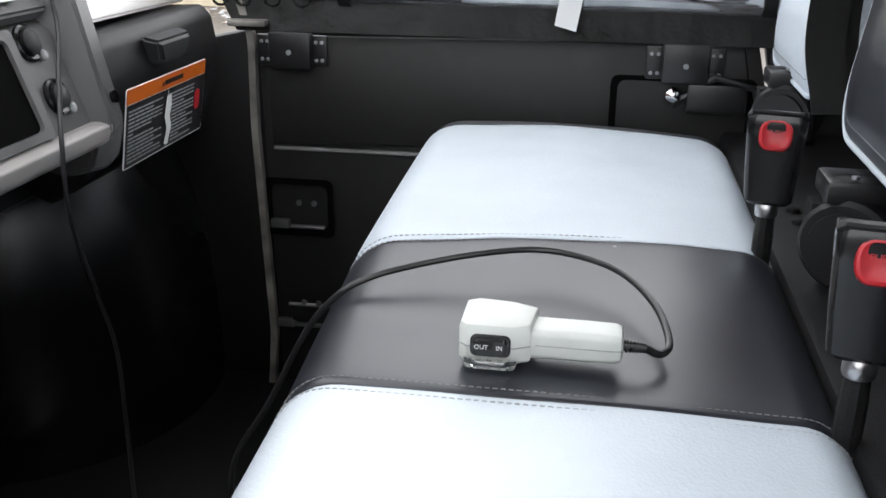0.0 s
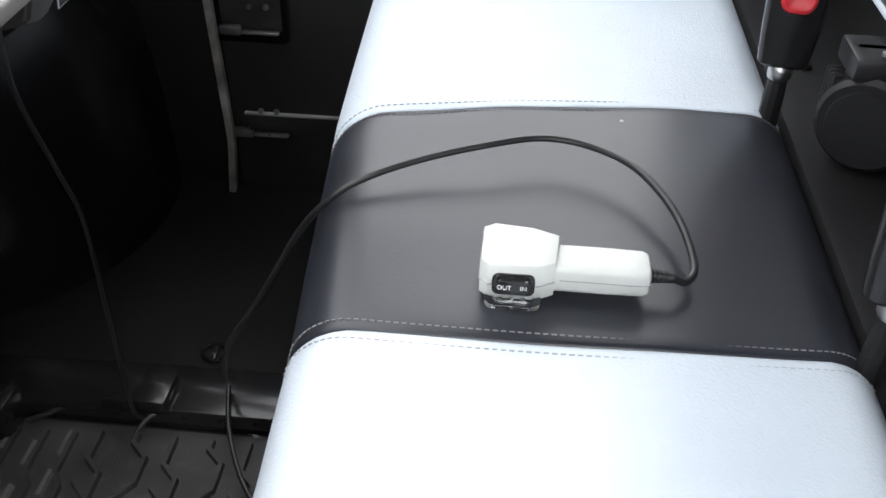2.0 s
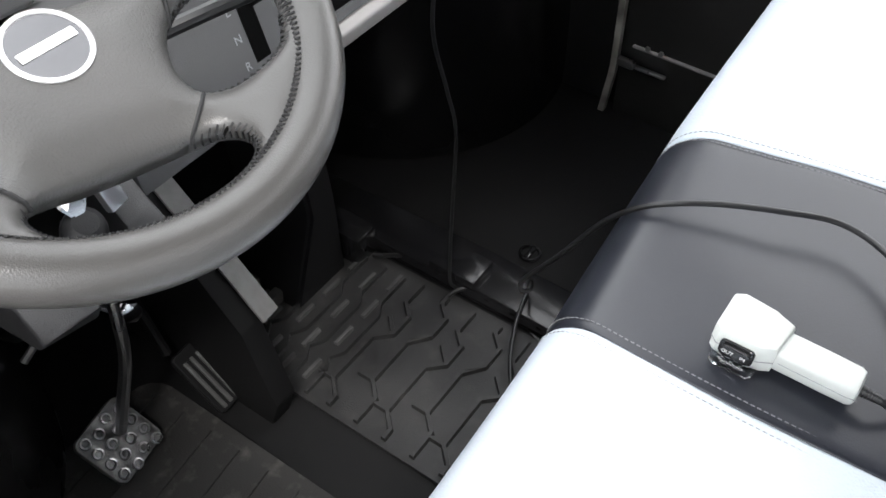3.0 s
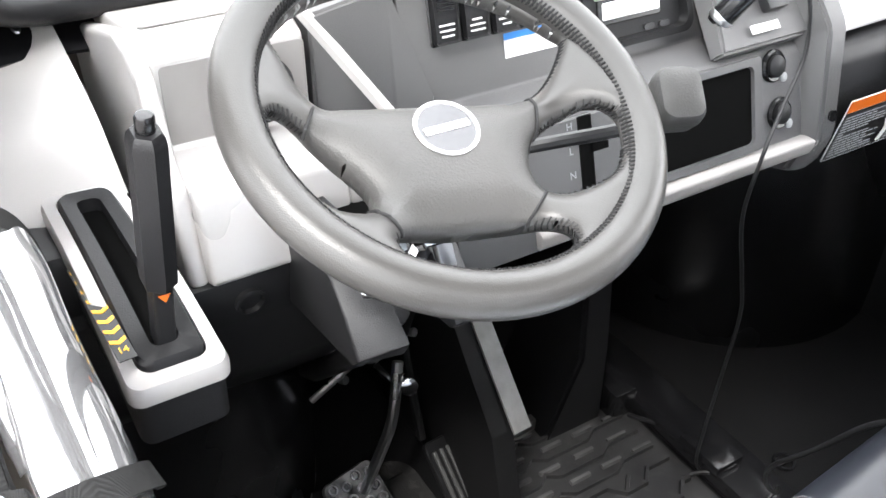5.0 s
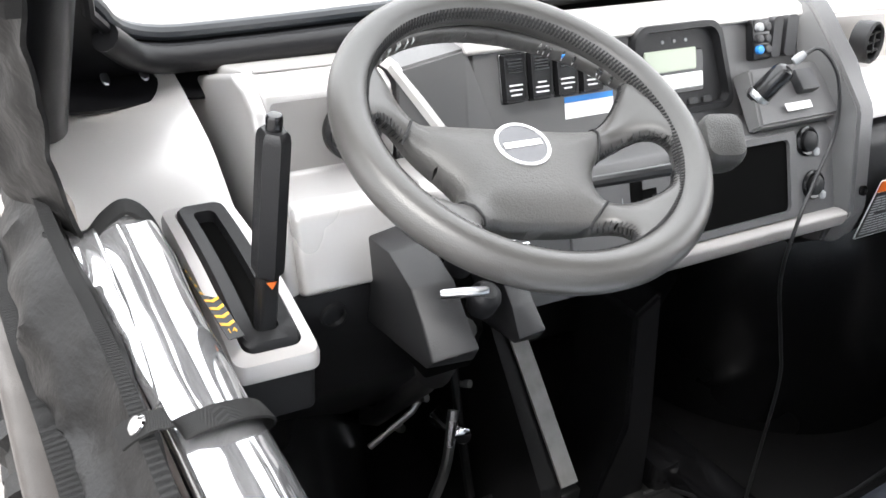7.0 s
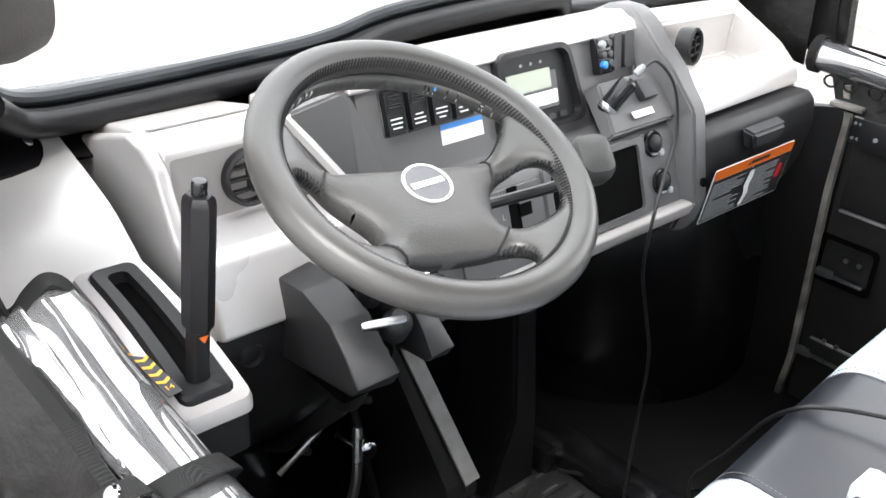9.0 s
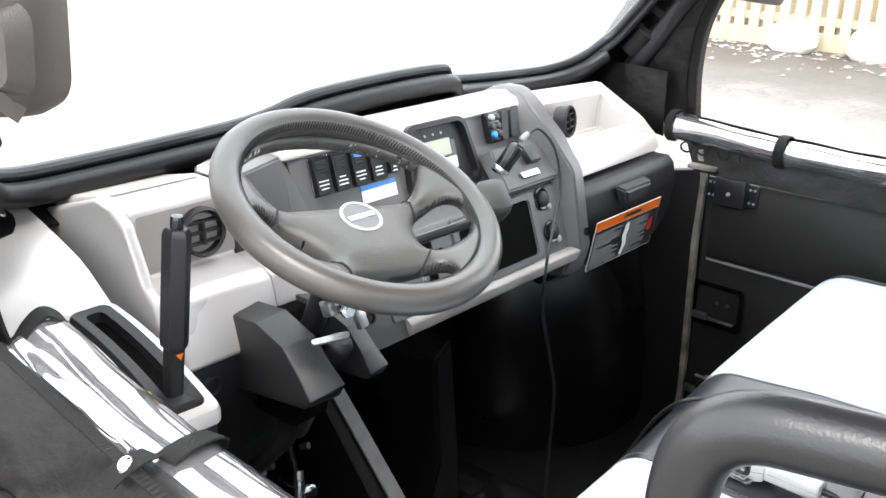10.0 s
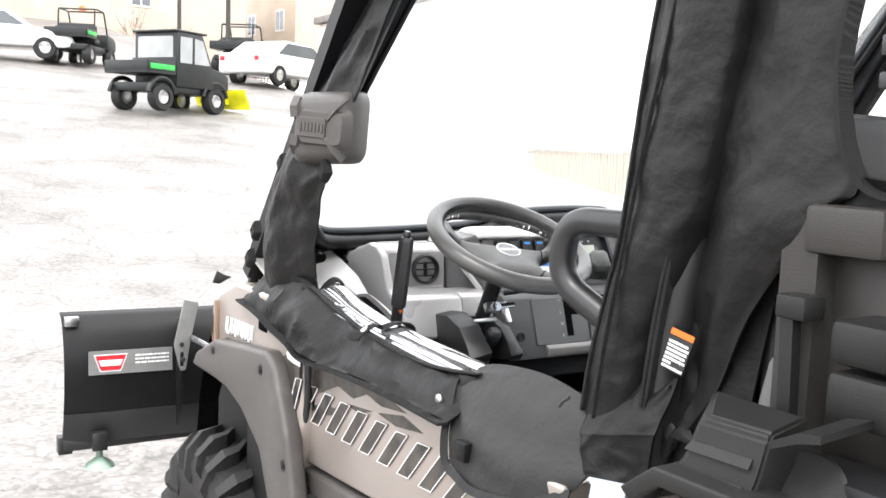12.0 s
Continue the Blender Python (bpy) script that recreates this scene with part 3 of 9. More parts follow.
    box(bm, (0.385, -0.68, 0.80), (0.72, 0.74, 0.86), 0.01)
    for y in (0.27, 0.31, -0.22):
        lathe(bm, [(0.008, 0.0), (0.007, 0.004), (0.0, 0.006)], 10, Matrix.Translation((0.425, y, 0.860)))
    part("rear_deck", bm, M_DECK, vehicle)
    bm = bmnew()
    prism(bm, [(0.56, 0.85), (0.60, 0.85), (0.66, 1.16), (0.63, 1.17)], -0.66, 0.70, "y", 0.008)
    part("rear_panel", bm, M_PANEL, vehicle, "grey plastic panel behind the seats")
    bm = bmnew()
    prism(bm, [(0.0, 0.30), (0.06, 0.30), (0.06, 0.75), (0.0, 0.75)], -0.64, 0.60, "y", 0.01)
    box(bm, (0.0, -0.60, 0.68), (0.38, 0.56, 0.748), 0.008)
    part("seat_base", bm, M_PLASTIC, vehicle)


group_fit(0, 0, 0.012)
build_belts()
group_fit()


def build_remote():
    """The winch hand control with its rocker, clear bracket and coiled lead."""
    r = thing("winch_remote", (0.181, -0.1085, SEAT_TOP + 0.0045), "off-white winch hand remote lying on the charcoal seat panel", "winch remote")
    m = Matrix.Translation((0.181, -0.1085, SEAT_TOP + 0.0045)) @ Matrix.Scale(1.043, 4)
    bm = bmnew()
    # grip
    rings = []
    for x, w, h2 in ((-0.012, 0.026, 0.021), (0.0, 0.026, 0.021), (0.03, 0.0262, 0.0208), (0.048, 0.026, 0.020), (0.0515, 0.024, 0.018), (0.053, 0.020, 0.014)):
        rings.append([(x, a, 0.0115 + b) for a, b in round_rect(w, h2, 0.0045, 4)])
    loft(bm, rings, m=m)
    # head, a wider wedge
    head = [(-0.052, -0.016), (-0.047, -0.021), (-0.016, -0.0205), (-0.006, -0.0150), (-0.003, 0.0135), (-0.020, 0.0200), (-0.045, 0.0225), (-0.052, 0.018)]
    tmp = bmesh.new()
    n = len(head)
    cs = lambda s, z: [Vector((-0.028 + (x + 0.028) * s, y * s, z)) for x, y in head]
    loft(tmp, [cs(0.94, 0.0), cs(1.0, 0.002), cs(1.0, 0.0235), cs(0.965, 0.0265), cs(0.90, 0.0275)])
    merge(bm, tmp, m)
    body = part("shell", bm, M_WHITE, r)
    bm = bmnew()
    for z in (0.0118,):
        tube(bm, [m @ Vector(p) for p in ((0.0535, -0.012, z), (0.045, -0.0131, z), (-0.003, -0.0131, z))], 0.00045, 5)
        tube(bm, [m @ Vector(p) for p in ((-0.006, -0.0153, z), (-0.016, -0.0207, z), (-0.047, -0.0212, z), (-0.0523, -0.016, z), (-0.0523, 0.017, z))], 0.00045, 5)
    part("joint_line", bm, M_PRINT_GREY, body)
    # rocker on the side
    bm = bmnew()
    side = m @ aim((-0.031, -0.0212, 0.0135), (0.0, -1, 0.12))
    loft(bm, [[(a * s, b * s, z) for a, b in round_rect(0.026, 0.0145, 0.004, 4)] for z, s in ((-0.002, 1.0), (0.002, 1.0), (0.0026, 0.94))], m=side)
    rim = part("rocker_frame", bm, M_GLOSS, r)
    bm = bmnew()
    loft(bm, [[(a * s, b * s, z + 0.0012 * abs(a) / 0.01) for a, b in round_rect(0.021, 0.0105, 0.003, 4)] for z, s in ((0.001, 1.0), (0.0038, 1.0), (0.0044, 0.9))], m=side)
    rk = part("rocker", bm, M_GLOSS, r, "black rocker switch marked OUT and IN")
    for word, x in (("OUT", -0.0055), ("IN", 0.0062)):
        cu = bpy.data.curves.new(word, "FONT")
        cu.body, cu.size, cu.align_x, cu.align_y, cu.extrude = word, 0.0042, "CENTER", "CENTER", 0.0002
        tx = new("printed_word", cu)
        tx.matrix_basis = GROUP_FIT @ side @ Matrix.Translation((x, 0, 0.0056))
        cu.materials.append(M_PRINT)
        hang(tx, rk)
    # clear hanger loop under the head
    bm = bmnew()
    outer, inner = round_rect(0.034, 0.020, 0.006, 5), round_rect(0.024, 0.010, 0.004, 5)
    cm = m @ Matrix.Translation((-0.031, -0.0215, 0.0012))
    rings = [[(a, b, 0.0) for a, b in outer], [(a, b, 0.003) for a, b in outer], [(a, b, 0.003) for a, b in inner], [(a, b, 0.0) for a, b in inner], [(a, b, 0.0) for a, b in outer]]
    loft(bm, rings, caps=False, m=cm)
    part("hanger", bm, M_CLEAR_HARD, r, "clear plastic hanger tab")
    bm = bmnew()
    for i in range(3):
        box(bm, (-0.009 + 0.007 * i, -0.003, 0.0005), (-0.006 + 0.007 * i, 0.003, 0.0025), 0.0004, cm, 1)
    part("hanger_web", bm, M_CLEAR_HARD, r)
    # strain relief
    bm = bmnew()
    prof = []
    for i in range(7):
        x = i * 0.0022
        prof += [(0.0048 - 0.0002 * i, x), (0.0048 - 0.0002 * i, x + 0.0013), (0.0034, x + 0.0014), (0.0034, x + 0.0021)]
    lathe(bm, prof, 14, m @ aim((0.0525, 0.0, 0.0105), (1, 0.02, -0.05), (0, 0, 1)))
    part("strain_relief", bm, M_CABLE, r)
    # lead: loops over the seat, hangs to the floor
    end = m @ Vector((0.067, 0.0, 0.0098))
    path = [end, (0.262, -0.104, 0.899), (0.2685, -0.085, 0.900), (0.260, -0.035, 0.905), (0.236, 0.011, 0.910), (0.203, 0.036, 0.912), (0.165, 0.043, 0.913), (0.122, 0.029, 0.912), (0.074, 0.014, 0.905), (0.034, -0.004, 0.897), (0.008, -0.012, 0.882), (-0.020, -0.012, 0.847), (-0.060, -0.004, 0.77), (-0.100, 0.002, 0.70), (-0.140, 0.080, 0.58), (-0.172, 0.172, 0.470), (-0.186, 0.200, 0.447), (-0.168, 0.130, 0.432), (-0.130, 0.060, 0.416), (-0.080, 0.020, 0.412)]
    bm = bmnew()
    tube(bm, spline(path, 10), 0.0028, 10)
    part("lead", bm, M_CABLE, r, "black cable loop")


M_CLEAR_HARD = glass("clear_hard_plastic", (0.93, 0.95, 0.96), 0.06, 1.45)

group_fit(0.004, -0.008, 0.0)
build_remote()
group_fit()

# ---- dashboard ----
def on_console(y, s):
    """A pose on the console's upper face; s runs from its foot to its top. x is right, y up the face, z out of it."""
    a, b = Vector((-0.400, 0, 1.072)), Vector((-0.440, 0, 1.203))
    p = a.lerp(b, s)
    p.y = y
    d = (b - a).normalized()
    return aim(p, (d.z, 0, -d.x), (0, 0, 1))


def on_lower(y, z):
    """A pose on the console's lower face."""
    x = -0.2975 - (z - 0.94) * 0.34
    return aim((x, y, z), (1, 0, 0.34), (0, 0, 1))


def plate(bm, w, h, r, t, m, soft=0.0012, mat_i=0):
    """A rounded plate of thickness t with a softened front edge."""
    loft(bm, [[(a, b, 0) for a, b in round_rect(w, h, r)], [(a, b, t - soft) for a, b in round_rect(w, h, r)], [(a, b, t) for a, b in round_rect(w - 2 * soft, h - 2 * soft, max(r - soft, 0.0003))]], m=m, mat=mat_i)


def bars(bm, w, h, rows, m, z, seed=1, fill=0.5, gap=0.12):
    """Rows of short bars where writing is too small to read."""
    rr = random.Random(seed)
    step = h / rows
    for i in range(rows):
        x = -w / 2
        y = h / 2 - (i + 0.5) * step
        while x < w / 2 - 0.002:
            k = min(rr.uniform(0.06, 0.2) * w, w / 2 - x)
            box(bm, (x, y - step * fill / 2, z), (x + k * 0.9, y + step * fill / 2, z + 0.0003), 0, m)
            x += k + gap * step
            if rr.random() < 0.06:
                break


dash_bm = bmnew()
prism(dash_bm, [(-0.82, 1.00), (-0.70, 1.05), (-0.62, 1.045), (-0.57, 1.01), (-0.45, 0.92), (-0.42, 0.86), (-0.52, 0.83), (-0.82, 0.85)], -0.715, 0.74, "y", 0.008)
dash = part("dashboard", dash_bm, M_PLASTIC, vehicle, "black, dark grey and silver plastic dashboard")


def face_with_hole(bm, outer, hole, depth, m, wall=0.0):
    """A ring-shaped face between two outlines of the same count, with the hole's walls going down to a floor."""
    rings = [[(a, b, 0.0) for a, b in outer], [(a, b, 0.0) for a, b in hole], [(a * 0.97, b * 0.97, -0.003) for a, b in hole], [(a * 0.94, b * 0.94, -depth) for a, b in hole]]
    loft(bm, rings, caps=False, m=m)
    f = [bm.verts.new(m @ Vector((a * 0.94, b * 0.94, -depth))) for a, b in hole]
    bm.faces.new(f)


def vent(at, normal, r):
    m = aim(at, normal)
    bm = bmnew()
    lathe(bm, [(r * 0.80, -0.02), (r * 0.82, 0.004), (r * 0.90, 0.007), (r, 0.004), (r, -0.012), (r * 0.96, -0.02)], 32, m, cap=False)
    v = part("air_vent", bm, M_PLASTIC, dash, "round black air vent with slats")
    bm = bmnew()
    lathe(bm, [(r * 0.81, -0.018), (0.0, -0.019)], 28, m, cap=False)
    for i in (-1, 0, 1):
        w = r * 0.80 * math.sqrt(1 - (i * 0.42) ** 2)
        box(bm, (-w, i * r * 0.42 - 0.0014, -0.012), (w, i * r * 0.42 + 0.0014, 0.003), 0.0008, m, 1)
    box(bm, (-0.0018, -r * 0.5, -0.01), (0.0018, r * 0.5, 0.0045), 0.0008, m, 1)
    part("slats", bm, M_PLASTIC, v)


def build_left_bay():
    bm = bmnew()
    prism(bm, [(-0.66, 1.09), (-0.64, 1.135), (-0.50, 1.168), (-0.452, 1.168), (-0.434, 1.160), (-0.427, 1.080), (-0.372, 1.076), (-0.356, 1.068), (-0.336, 0.994), (-0.37, 0.975), (-0.62, 0.985)], -0.530, -0.392, "y", 0.005, 3)
    bay = part("driver_bay", bm, M_SILVER, dash, "silver painted dash panel with vent recess")
    # inset of the vent recess, its shade put into the colour
    bm = bmnew()
    m = aim((-0.4315, -0.458, 1.118), (1, 0, 0.09))
    plate(bm, 0.132, 0.074, 0.006, 0.0015, m)
    part("recess_face", bm, M_SILVER_SHADED, bay)
    vent((-0.424, -0.440, 1.119), (1, 0, 0.1), 0.031)
    # ledge that carries on towards the console
    bm = bmnew()
    prism(bm, [(-0.43, 1.078), (-0.372, 1.0755), (-0.356, 1.068), (-0.336, 0.994), (-0.37, 0.979), (-0.43, 0.985)], -0.3925, -0.318, "y", 0.004, 2)
    part("ledge", bm, M_SILVER, bay)
    # slot on top, a plate in the shaded silver
    bm = bmnew()
    plate(bm, 0.12, 0.011, 0.005, 0.0012, aim((-0.486, -0.462, 1.1695), (0.05, 0, 1), (-1, 0, 0)))
    part("top_slot", bm, M_SILVER_SHADED, bay)
    # fin
    bm = bmnew()
    prism(bm, [(-0.64, 1.10), (-0.60, 1.13), (-0.47, 1.172), (-0.44, 1.168), (-0.415, 1.150), (-0.385, 1.085), (-0.362, 1.070), (-0.338, 0.988), (-0.60, 0.99)], -0.574, -0.556, "y", 0.006, 3)
    bm.transform(Matrix.Translation((-0.008, 0.028, 0)))
    part("fin", bm, M_SILVER, dash)
    # open pocket at the side
    bm = bmnew()

    def pocket(u, v):
        x = -0.70 + 0.29 * u
        y = -0.735 + 0.166 * v
        z = 1.155 - 0.02 * u - 0.055 * (u ** 1.5) - 0.012 * math.sin(v * math.pi) - (0.03 * (1 - v) ** 2) * (0.4 + u) - 0.02 * max(0.0, (u - 0.78) / 0.22)
        return (x, y, z)
    grid_sheet(bm, pocket, 16, 12, 0.008)
    part("side_pocket", bm, M_SILVER, dash, "glossy silver side pocket")
    bm = bmnew()
    prism(bm, [(-0.37, 1.045), (-0.36, 1.00), (-0.36, 0.96), (-0.50, 0.96), (-0.50, 1.045)], -0.73, -0.57, "y", 0.01)
    part("side_skirt", bm, M_PLASTIC, dash)
    # black knee panel below
    bm = bmnew()
    prism(bm, [(-0.340, 0.992), (-0.347, 0.94), (-0.40, 0.82), (-0.52, 0.68), (-0.60, 0.66), (-0.60, 0.97)], -0.72, -0.33, "y", 0.01)
    part("knee_panel", bm, M_PLASTIC, dash)
    bm = bmnew()
    lathe(bm, [(0.0145, -0.006), (0.0145, 0.001), (0.012, 0.0018), (0.0105, -0.008), (0.0, -0.008)], 22, aim((-0.3405, -0.497, 0.962), (1, 0, -0.12)), cap=False)
    part("knee_socket", bm, M_PLASTIC, dash)


build_left_bay()


def build_console():
    bm = bmnew()
    prism(bm, [(-0.64, 1.11), (-0.48, 1.188), (-0.434, 1.181), (-0.400, 1.072), (-0.348, 1.068), (-0.338, 1.060), (-0.297, 0.94), (-0.315, 0.938), (-0.40, 0.95), (-0.6, 0.95)], -0.300, 0.208, "y", 0.003)
    console = part("console", bm, M_PANEL, dash, "dark grey centre console panel")
    bm = bmnew()
    prism(bm, [(-0.66, 1.11), (-0.50, 1.196), (-0.462, 1.203), (-0.436, 1.193), (-0.427, 1.181), (-0.438, 1.176), (-0.62, 1.10)], -0.310, 0.222, "y", 0.004, 3)
    part("console_top", bm, M_SILVER, dash, "silver painted console hood")
    # left cheek, a faceted wedge that falls towards the wheel
    bm = bmnew()
    for p in ((-0.52, -0.385, 1.170), (-0.52, -0.302, 1.190), (-0.434, -0.308, 1.186), (-0.394, -0.272, 1.074), (-0.440, -0.384, 1.170), (-0.396, -0.318, 1.076), (-0.44, -0.29, 1.06), (-0.44, -0.38, 1.06), (-0.52, -0.38, 1.06), (-0.52, -0.30, 1.06)):
        bm.verts.new(p)
    bmesh.ops.convex_hull(bm, input=list(bm.verts))
    bmesh.ops.bevel(bm, geom=list(bm.edges), offset=0.003, segments=2, affect="EDGES")
    part("console_cheek", bm, M_PANEL, dash, angle=50)
    bm = bmnew()
    sweep(bm, [(-0.50, -0.386, 1.174), (-0.444, -0.387, 1.173), (-0.418, -0.356, 1.126), (-0.393, -0.322, 1.076)], [(0.006, -0.004), (0.005, 0.003), (-0.005, 0.003), (-0.006, -0.004)])
    part("cheek_trim", bm, M_SILVER, dash, "silver trim edge")
    bm = bmnew()
    loft(bm, [[(x, y, z) for x, z in o] for y, o in (
        (0.176, [(-0.66, 1.10), (-0.49, 1.190), (-0.452, 1.190), (-0.434, 1.176), (-0.398, 1.078), (-0.345, 1.066), (-0.301, 0.940), (-0.310, 0.915), (-0.34, 0.905), (-0.6, 0.96)]),
        (0.198, [(-0.66, 1.11), (-0.49, 1.206), (-0.450, 1.206), (-0.424, 1.192), (-0.366, 1.140), (-0.318, 1.090), (-0.289, 0.955), (-0.302, 0.912), (-0.34, 0.902), (-0.6, 0.96)]),
        (0.240, [(-0.66, 1.11), (-0.49, 1.204), (-0.452, 1.204), (-0.428, 1.190), (-0.372, 1.136), (-0.328, 1.086), (-0.300, 0.955), (-0.312, 0.912), (-0.35, 0.902), (-0.6, 0.96)]))])
    bmesh.ops.bevel(bm, geom=list(bm.edges), offset=0.004, segments=2, affect="EDGES", clamp_overlap=True)
    part("console_cheek", bm, M_PANEL, dash, "dark grey faceted console end")
    bm = bmnew()
    lathe(bm, [(0.007, 0.002), (0.006, -0.003), (0.0, -0.003)], 14, aim((-0.298, 0.219, 0.985), (1, 0, 0.25)), cap=False)
    part("cheek_screw", bm, M_GLOSS, dash)
    # silver ledge along the foot, in the shaded silver
    bm = bmnew()
    prism(bm, [(-0.302, 0.966), (-0.292, 0.960), (-0.294, 0.944), (-0.302, 0.938), (-0.38, 0.935), (-0.38, 0.962)], -0.210, 0.206, "y", 0.003)
    part("foot_strip", bm, M_SILVER_SHADED, console, "silver painted trim strip")

    # rocker switches
    for i, y in enumerate((-0.2545, -0.2205, -0.1865, -0.1525, -0.121)):
        w, h = (0.027, 0.050) if i < 4 else (0.017, 0.040)
        m = on_console(y, 0.60)
        bm = bmnew()
        plate(bm, w + 0.004, h + 0.004, 0.003, 0.002, m)
        frame_ob = part("rocker_switch", bm, M_GLOSS, console, "black rocker switch with white symbols")
        bm = bmnew()
        loft(bm, [[(a, b, 0.002) for a, b in round_rect(w, h, 0.0025)], [(a, b, 0.007 + 0.16 * (abs(b) / 0.025) ** 2 * 0.02) for a, b in round_rect(w, h, 0.0025)], [(a * 0.9, b * 0.92, 0.009 if b > 0 else 0.0065) for a, b in round_rect(w, h, 0.0025)]], m=m)
        part("rocker", bm, M_PLASTIC, frame_ob)
        bm = bmnew()
        for k in range(5):
            box(bm, (-w * 0.34, 0.006 + 0.0032 * k, 0.0088), (w * 0.34, 0.0074 + 0.0032 * k, 0.0094), 0, m)
        part("grip_ribs", bm, M_GLOSS, frame_ob)
        bm = bmnew()
        rr = random.Random(i)
        mm = m @ Matrix.Translation((0, -0.004, 0.0082))
        for k in range(3):
            ww = w * rr.uniform(0.18, 0.34)
            box(bm, (-ww, -0.004 - 0.0052 * k, 0), (ww, -0.0024 - 0.0052 * k, 0.0006), 0, mm)
        if i in (2, 3):
            box(bm, (-w * 0.3, 0.017, -0.0), (w * 0.3, 0.023, 0.0012), 0.0004, mm, 1, 1)
        part("symbol", bm, [M_PRINT, M_BLUE], frame_ob)
    # blue and white sticker under the switches
    bm = bmnew()
    m = on_console(-0.153, 0.30)
    box(bm, (-0.034, -0.012, 0.0), (0.034, 0.006, 0.0007), 0, m)
    box(bm, (-0.034, 0.006, 0.0), (0.034, 0.0125, 0.0007), 0, m, mat=1)
    part("sticker", bm, [M_PRINT, M_BLUE], console, "blue and white paper sticker")

    # instrument pod
    m = on_console(-0.022, 0.49)
    bm = bmnew()
    outer, hole = round_rect(0.148, 0.108, 0.018, 5), round_rect(0.130, 0.092, 0.014, 5)
    outer = [(a + (0.010 * (b / 0.05)) * (-1 if a > 0 else 0.4), b) for a, b in outer]
    hole = [(a + (0.010 * (b / 0.05)) * (-1 if a > 0 else 0.4), b) for a, b in hole]
    loft(bm, [[(a, b, 0.0) for a, b in outer], [(a * 0.985, b * 0.985, 0.012) for a, b in outer], [(a, b, 0.013) for a, b in hole], [(a * 0.97, b * 0.97, 0.002) for a, b in hole]], caps=False, m=m)
    f = bm.faces.new([bm.verts.new(m @ Vector((a * 0.97, b * 0.97, 0.002))) for a, b in hole])
    pod = part("instrument_pod", bm, M_PLASTIC, console, "black instrument pod with green-grey display")
    bm = bmnew()
    plate(bm, 0.088, 0.050, 0.004, 0.0015, m @ Matrix.Translation((-0.004, -0.004, 0.0025)))
    part("display_bezel", bm, M_GLOSS, pod)
    bm = bmnew()
    plate(bm, 0.080, 0.026, 0.002, 0.001, m @ Matrix.Translation((-0.012, 0.011, 0.0041)))
    part("display", bm, M_LCD, pod, "pale green display glass")
    bm = bmnew()
    plate(bm, 0.080, 0.018, 0.002, 0.001, m @ Matrix.Translation((-0.002, -0.0145, 0.0041)))
    part("display_film", bm, M_PRINT, pod, "white protective film")
    bm = bmnew()
    for i in range(3):
        lathe(bm, [(0.0, 0), (0.0022, 0), (0.0022, 0.001), (0, 0.0012)], 10, m @ Matrix.Translation((-0.022 + 0.018 * i, 0.033, 0.002)))
    part("warning_lamp", bm, M_PRINT_GREY, pod)
    bm = bmnew()
    for i in range(2):
        loft(bm, [[(a, b, z) for a, b in round_rect(0.014, 0.007, 0.003)] for z in (0.002, 0.005)], m=m @ Matrix.Translation((0.022 + 0.022 * i, -0.040, 0.0)))
    part("buttons", bm, M_PLASTIC_GREY, pod)

    # key mount with coloured pins and a pair of switches
    m = on_console(0.113, 0.66)
    bm = bmnew()
    box(bm, (-0.022, -0.026, 0), (0.008, 0.024, 0.014), 0.003, m)
    key = part("fuse_holder", bm, M_GLOSS, console, "black holder with red and blue pins")
    for i, (mt, yy) in enumerate(((M_PRINT_GREY, 0.014), (M_PLASTIC_GREY, 0.0), (M_BLUE, -0.013))):
        for j in range(2):
            bm = bmnew()
            lathe(bm, [(0.0055, 0), (0.0055, 0.006), (0.004, 0.0075), (0, 0.008)], 12, m @ Matrix.Translation((-0.014 + 0.0125 * j, yy, 0.013)))
            part("pin", bm, mt if j == 0 else M_PLASTIC_GREY, key)
    for y, w in ((0.133, 0.016), (0.158, 0.02)):
        bm = bmnew()
        m = on_console(y, 0.66)
        loft(bm, [[(a, b, z * (1.2 if b > 0 else 0.75)) for a, b in round_rect(w, 0.05, 0.006)] for z in (0.0, 0.014)], m=m)
        part("lever_switch", bm, M_PLASTIC_GREY, console)
    # angled shelf that carries the plug
    bm = bmnew()
    loft(bm, [[(-0.418, 0.070, 1.115), (-0.418, 0.202, 1.115), (-0.350, 0.202, 1.068), (-0.350, 0.045, 1.068)], [(-0.395, 0.075, 1.132), (-0.395, 0.202, 1.132), (-0.340, 0.202, 1.080), (-0.340, 0.055, 1.080)]])
    bmesh.ops.bevel(bm, geom=list(bm.edges), offset=0.003, segments=2, affect="EDGES")
    part("socket_shelf", bm, M_PANEL, console)
    bm = bmnew()
    box(bm, (-0.016, -0.014, 0.0), (0.016, 0.016, 0.014), 0.003, aim((-0.375, 0.148, 1.112), (0.7, 0, 0.7)))
    part("socket_cap", bm, M_PLASTIC_GREY, console)
    bm = bmnew()
    box(bm, (-0.022, -0.005, 0.0), (0.022, 0.005, 0.0006), 0, aim((-0.350, 0.123, 1.095), (0.7, 0, 0.7)))
    part("tag", bm, M_PRINT, console, "white printed tag")
    # storage opening: a frame round a black plate that paints its inner shade
    bm = bmnew()
    m = on_lower(0.013, 1.017)
    outer, hole = round_rect(0.200, 0.108, 0.006, 4), round_rect(0.170, 0.088, 0.008, 4)
    lo = lambda pts, k=1.0: [(a * k, b * k) for a, b in pts]
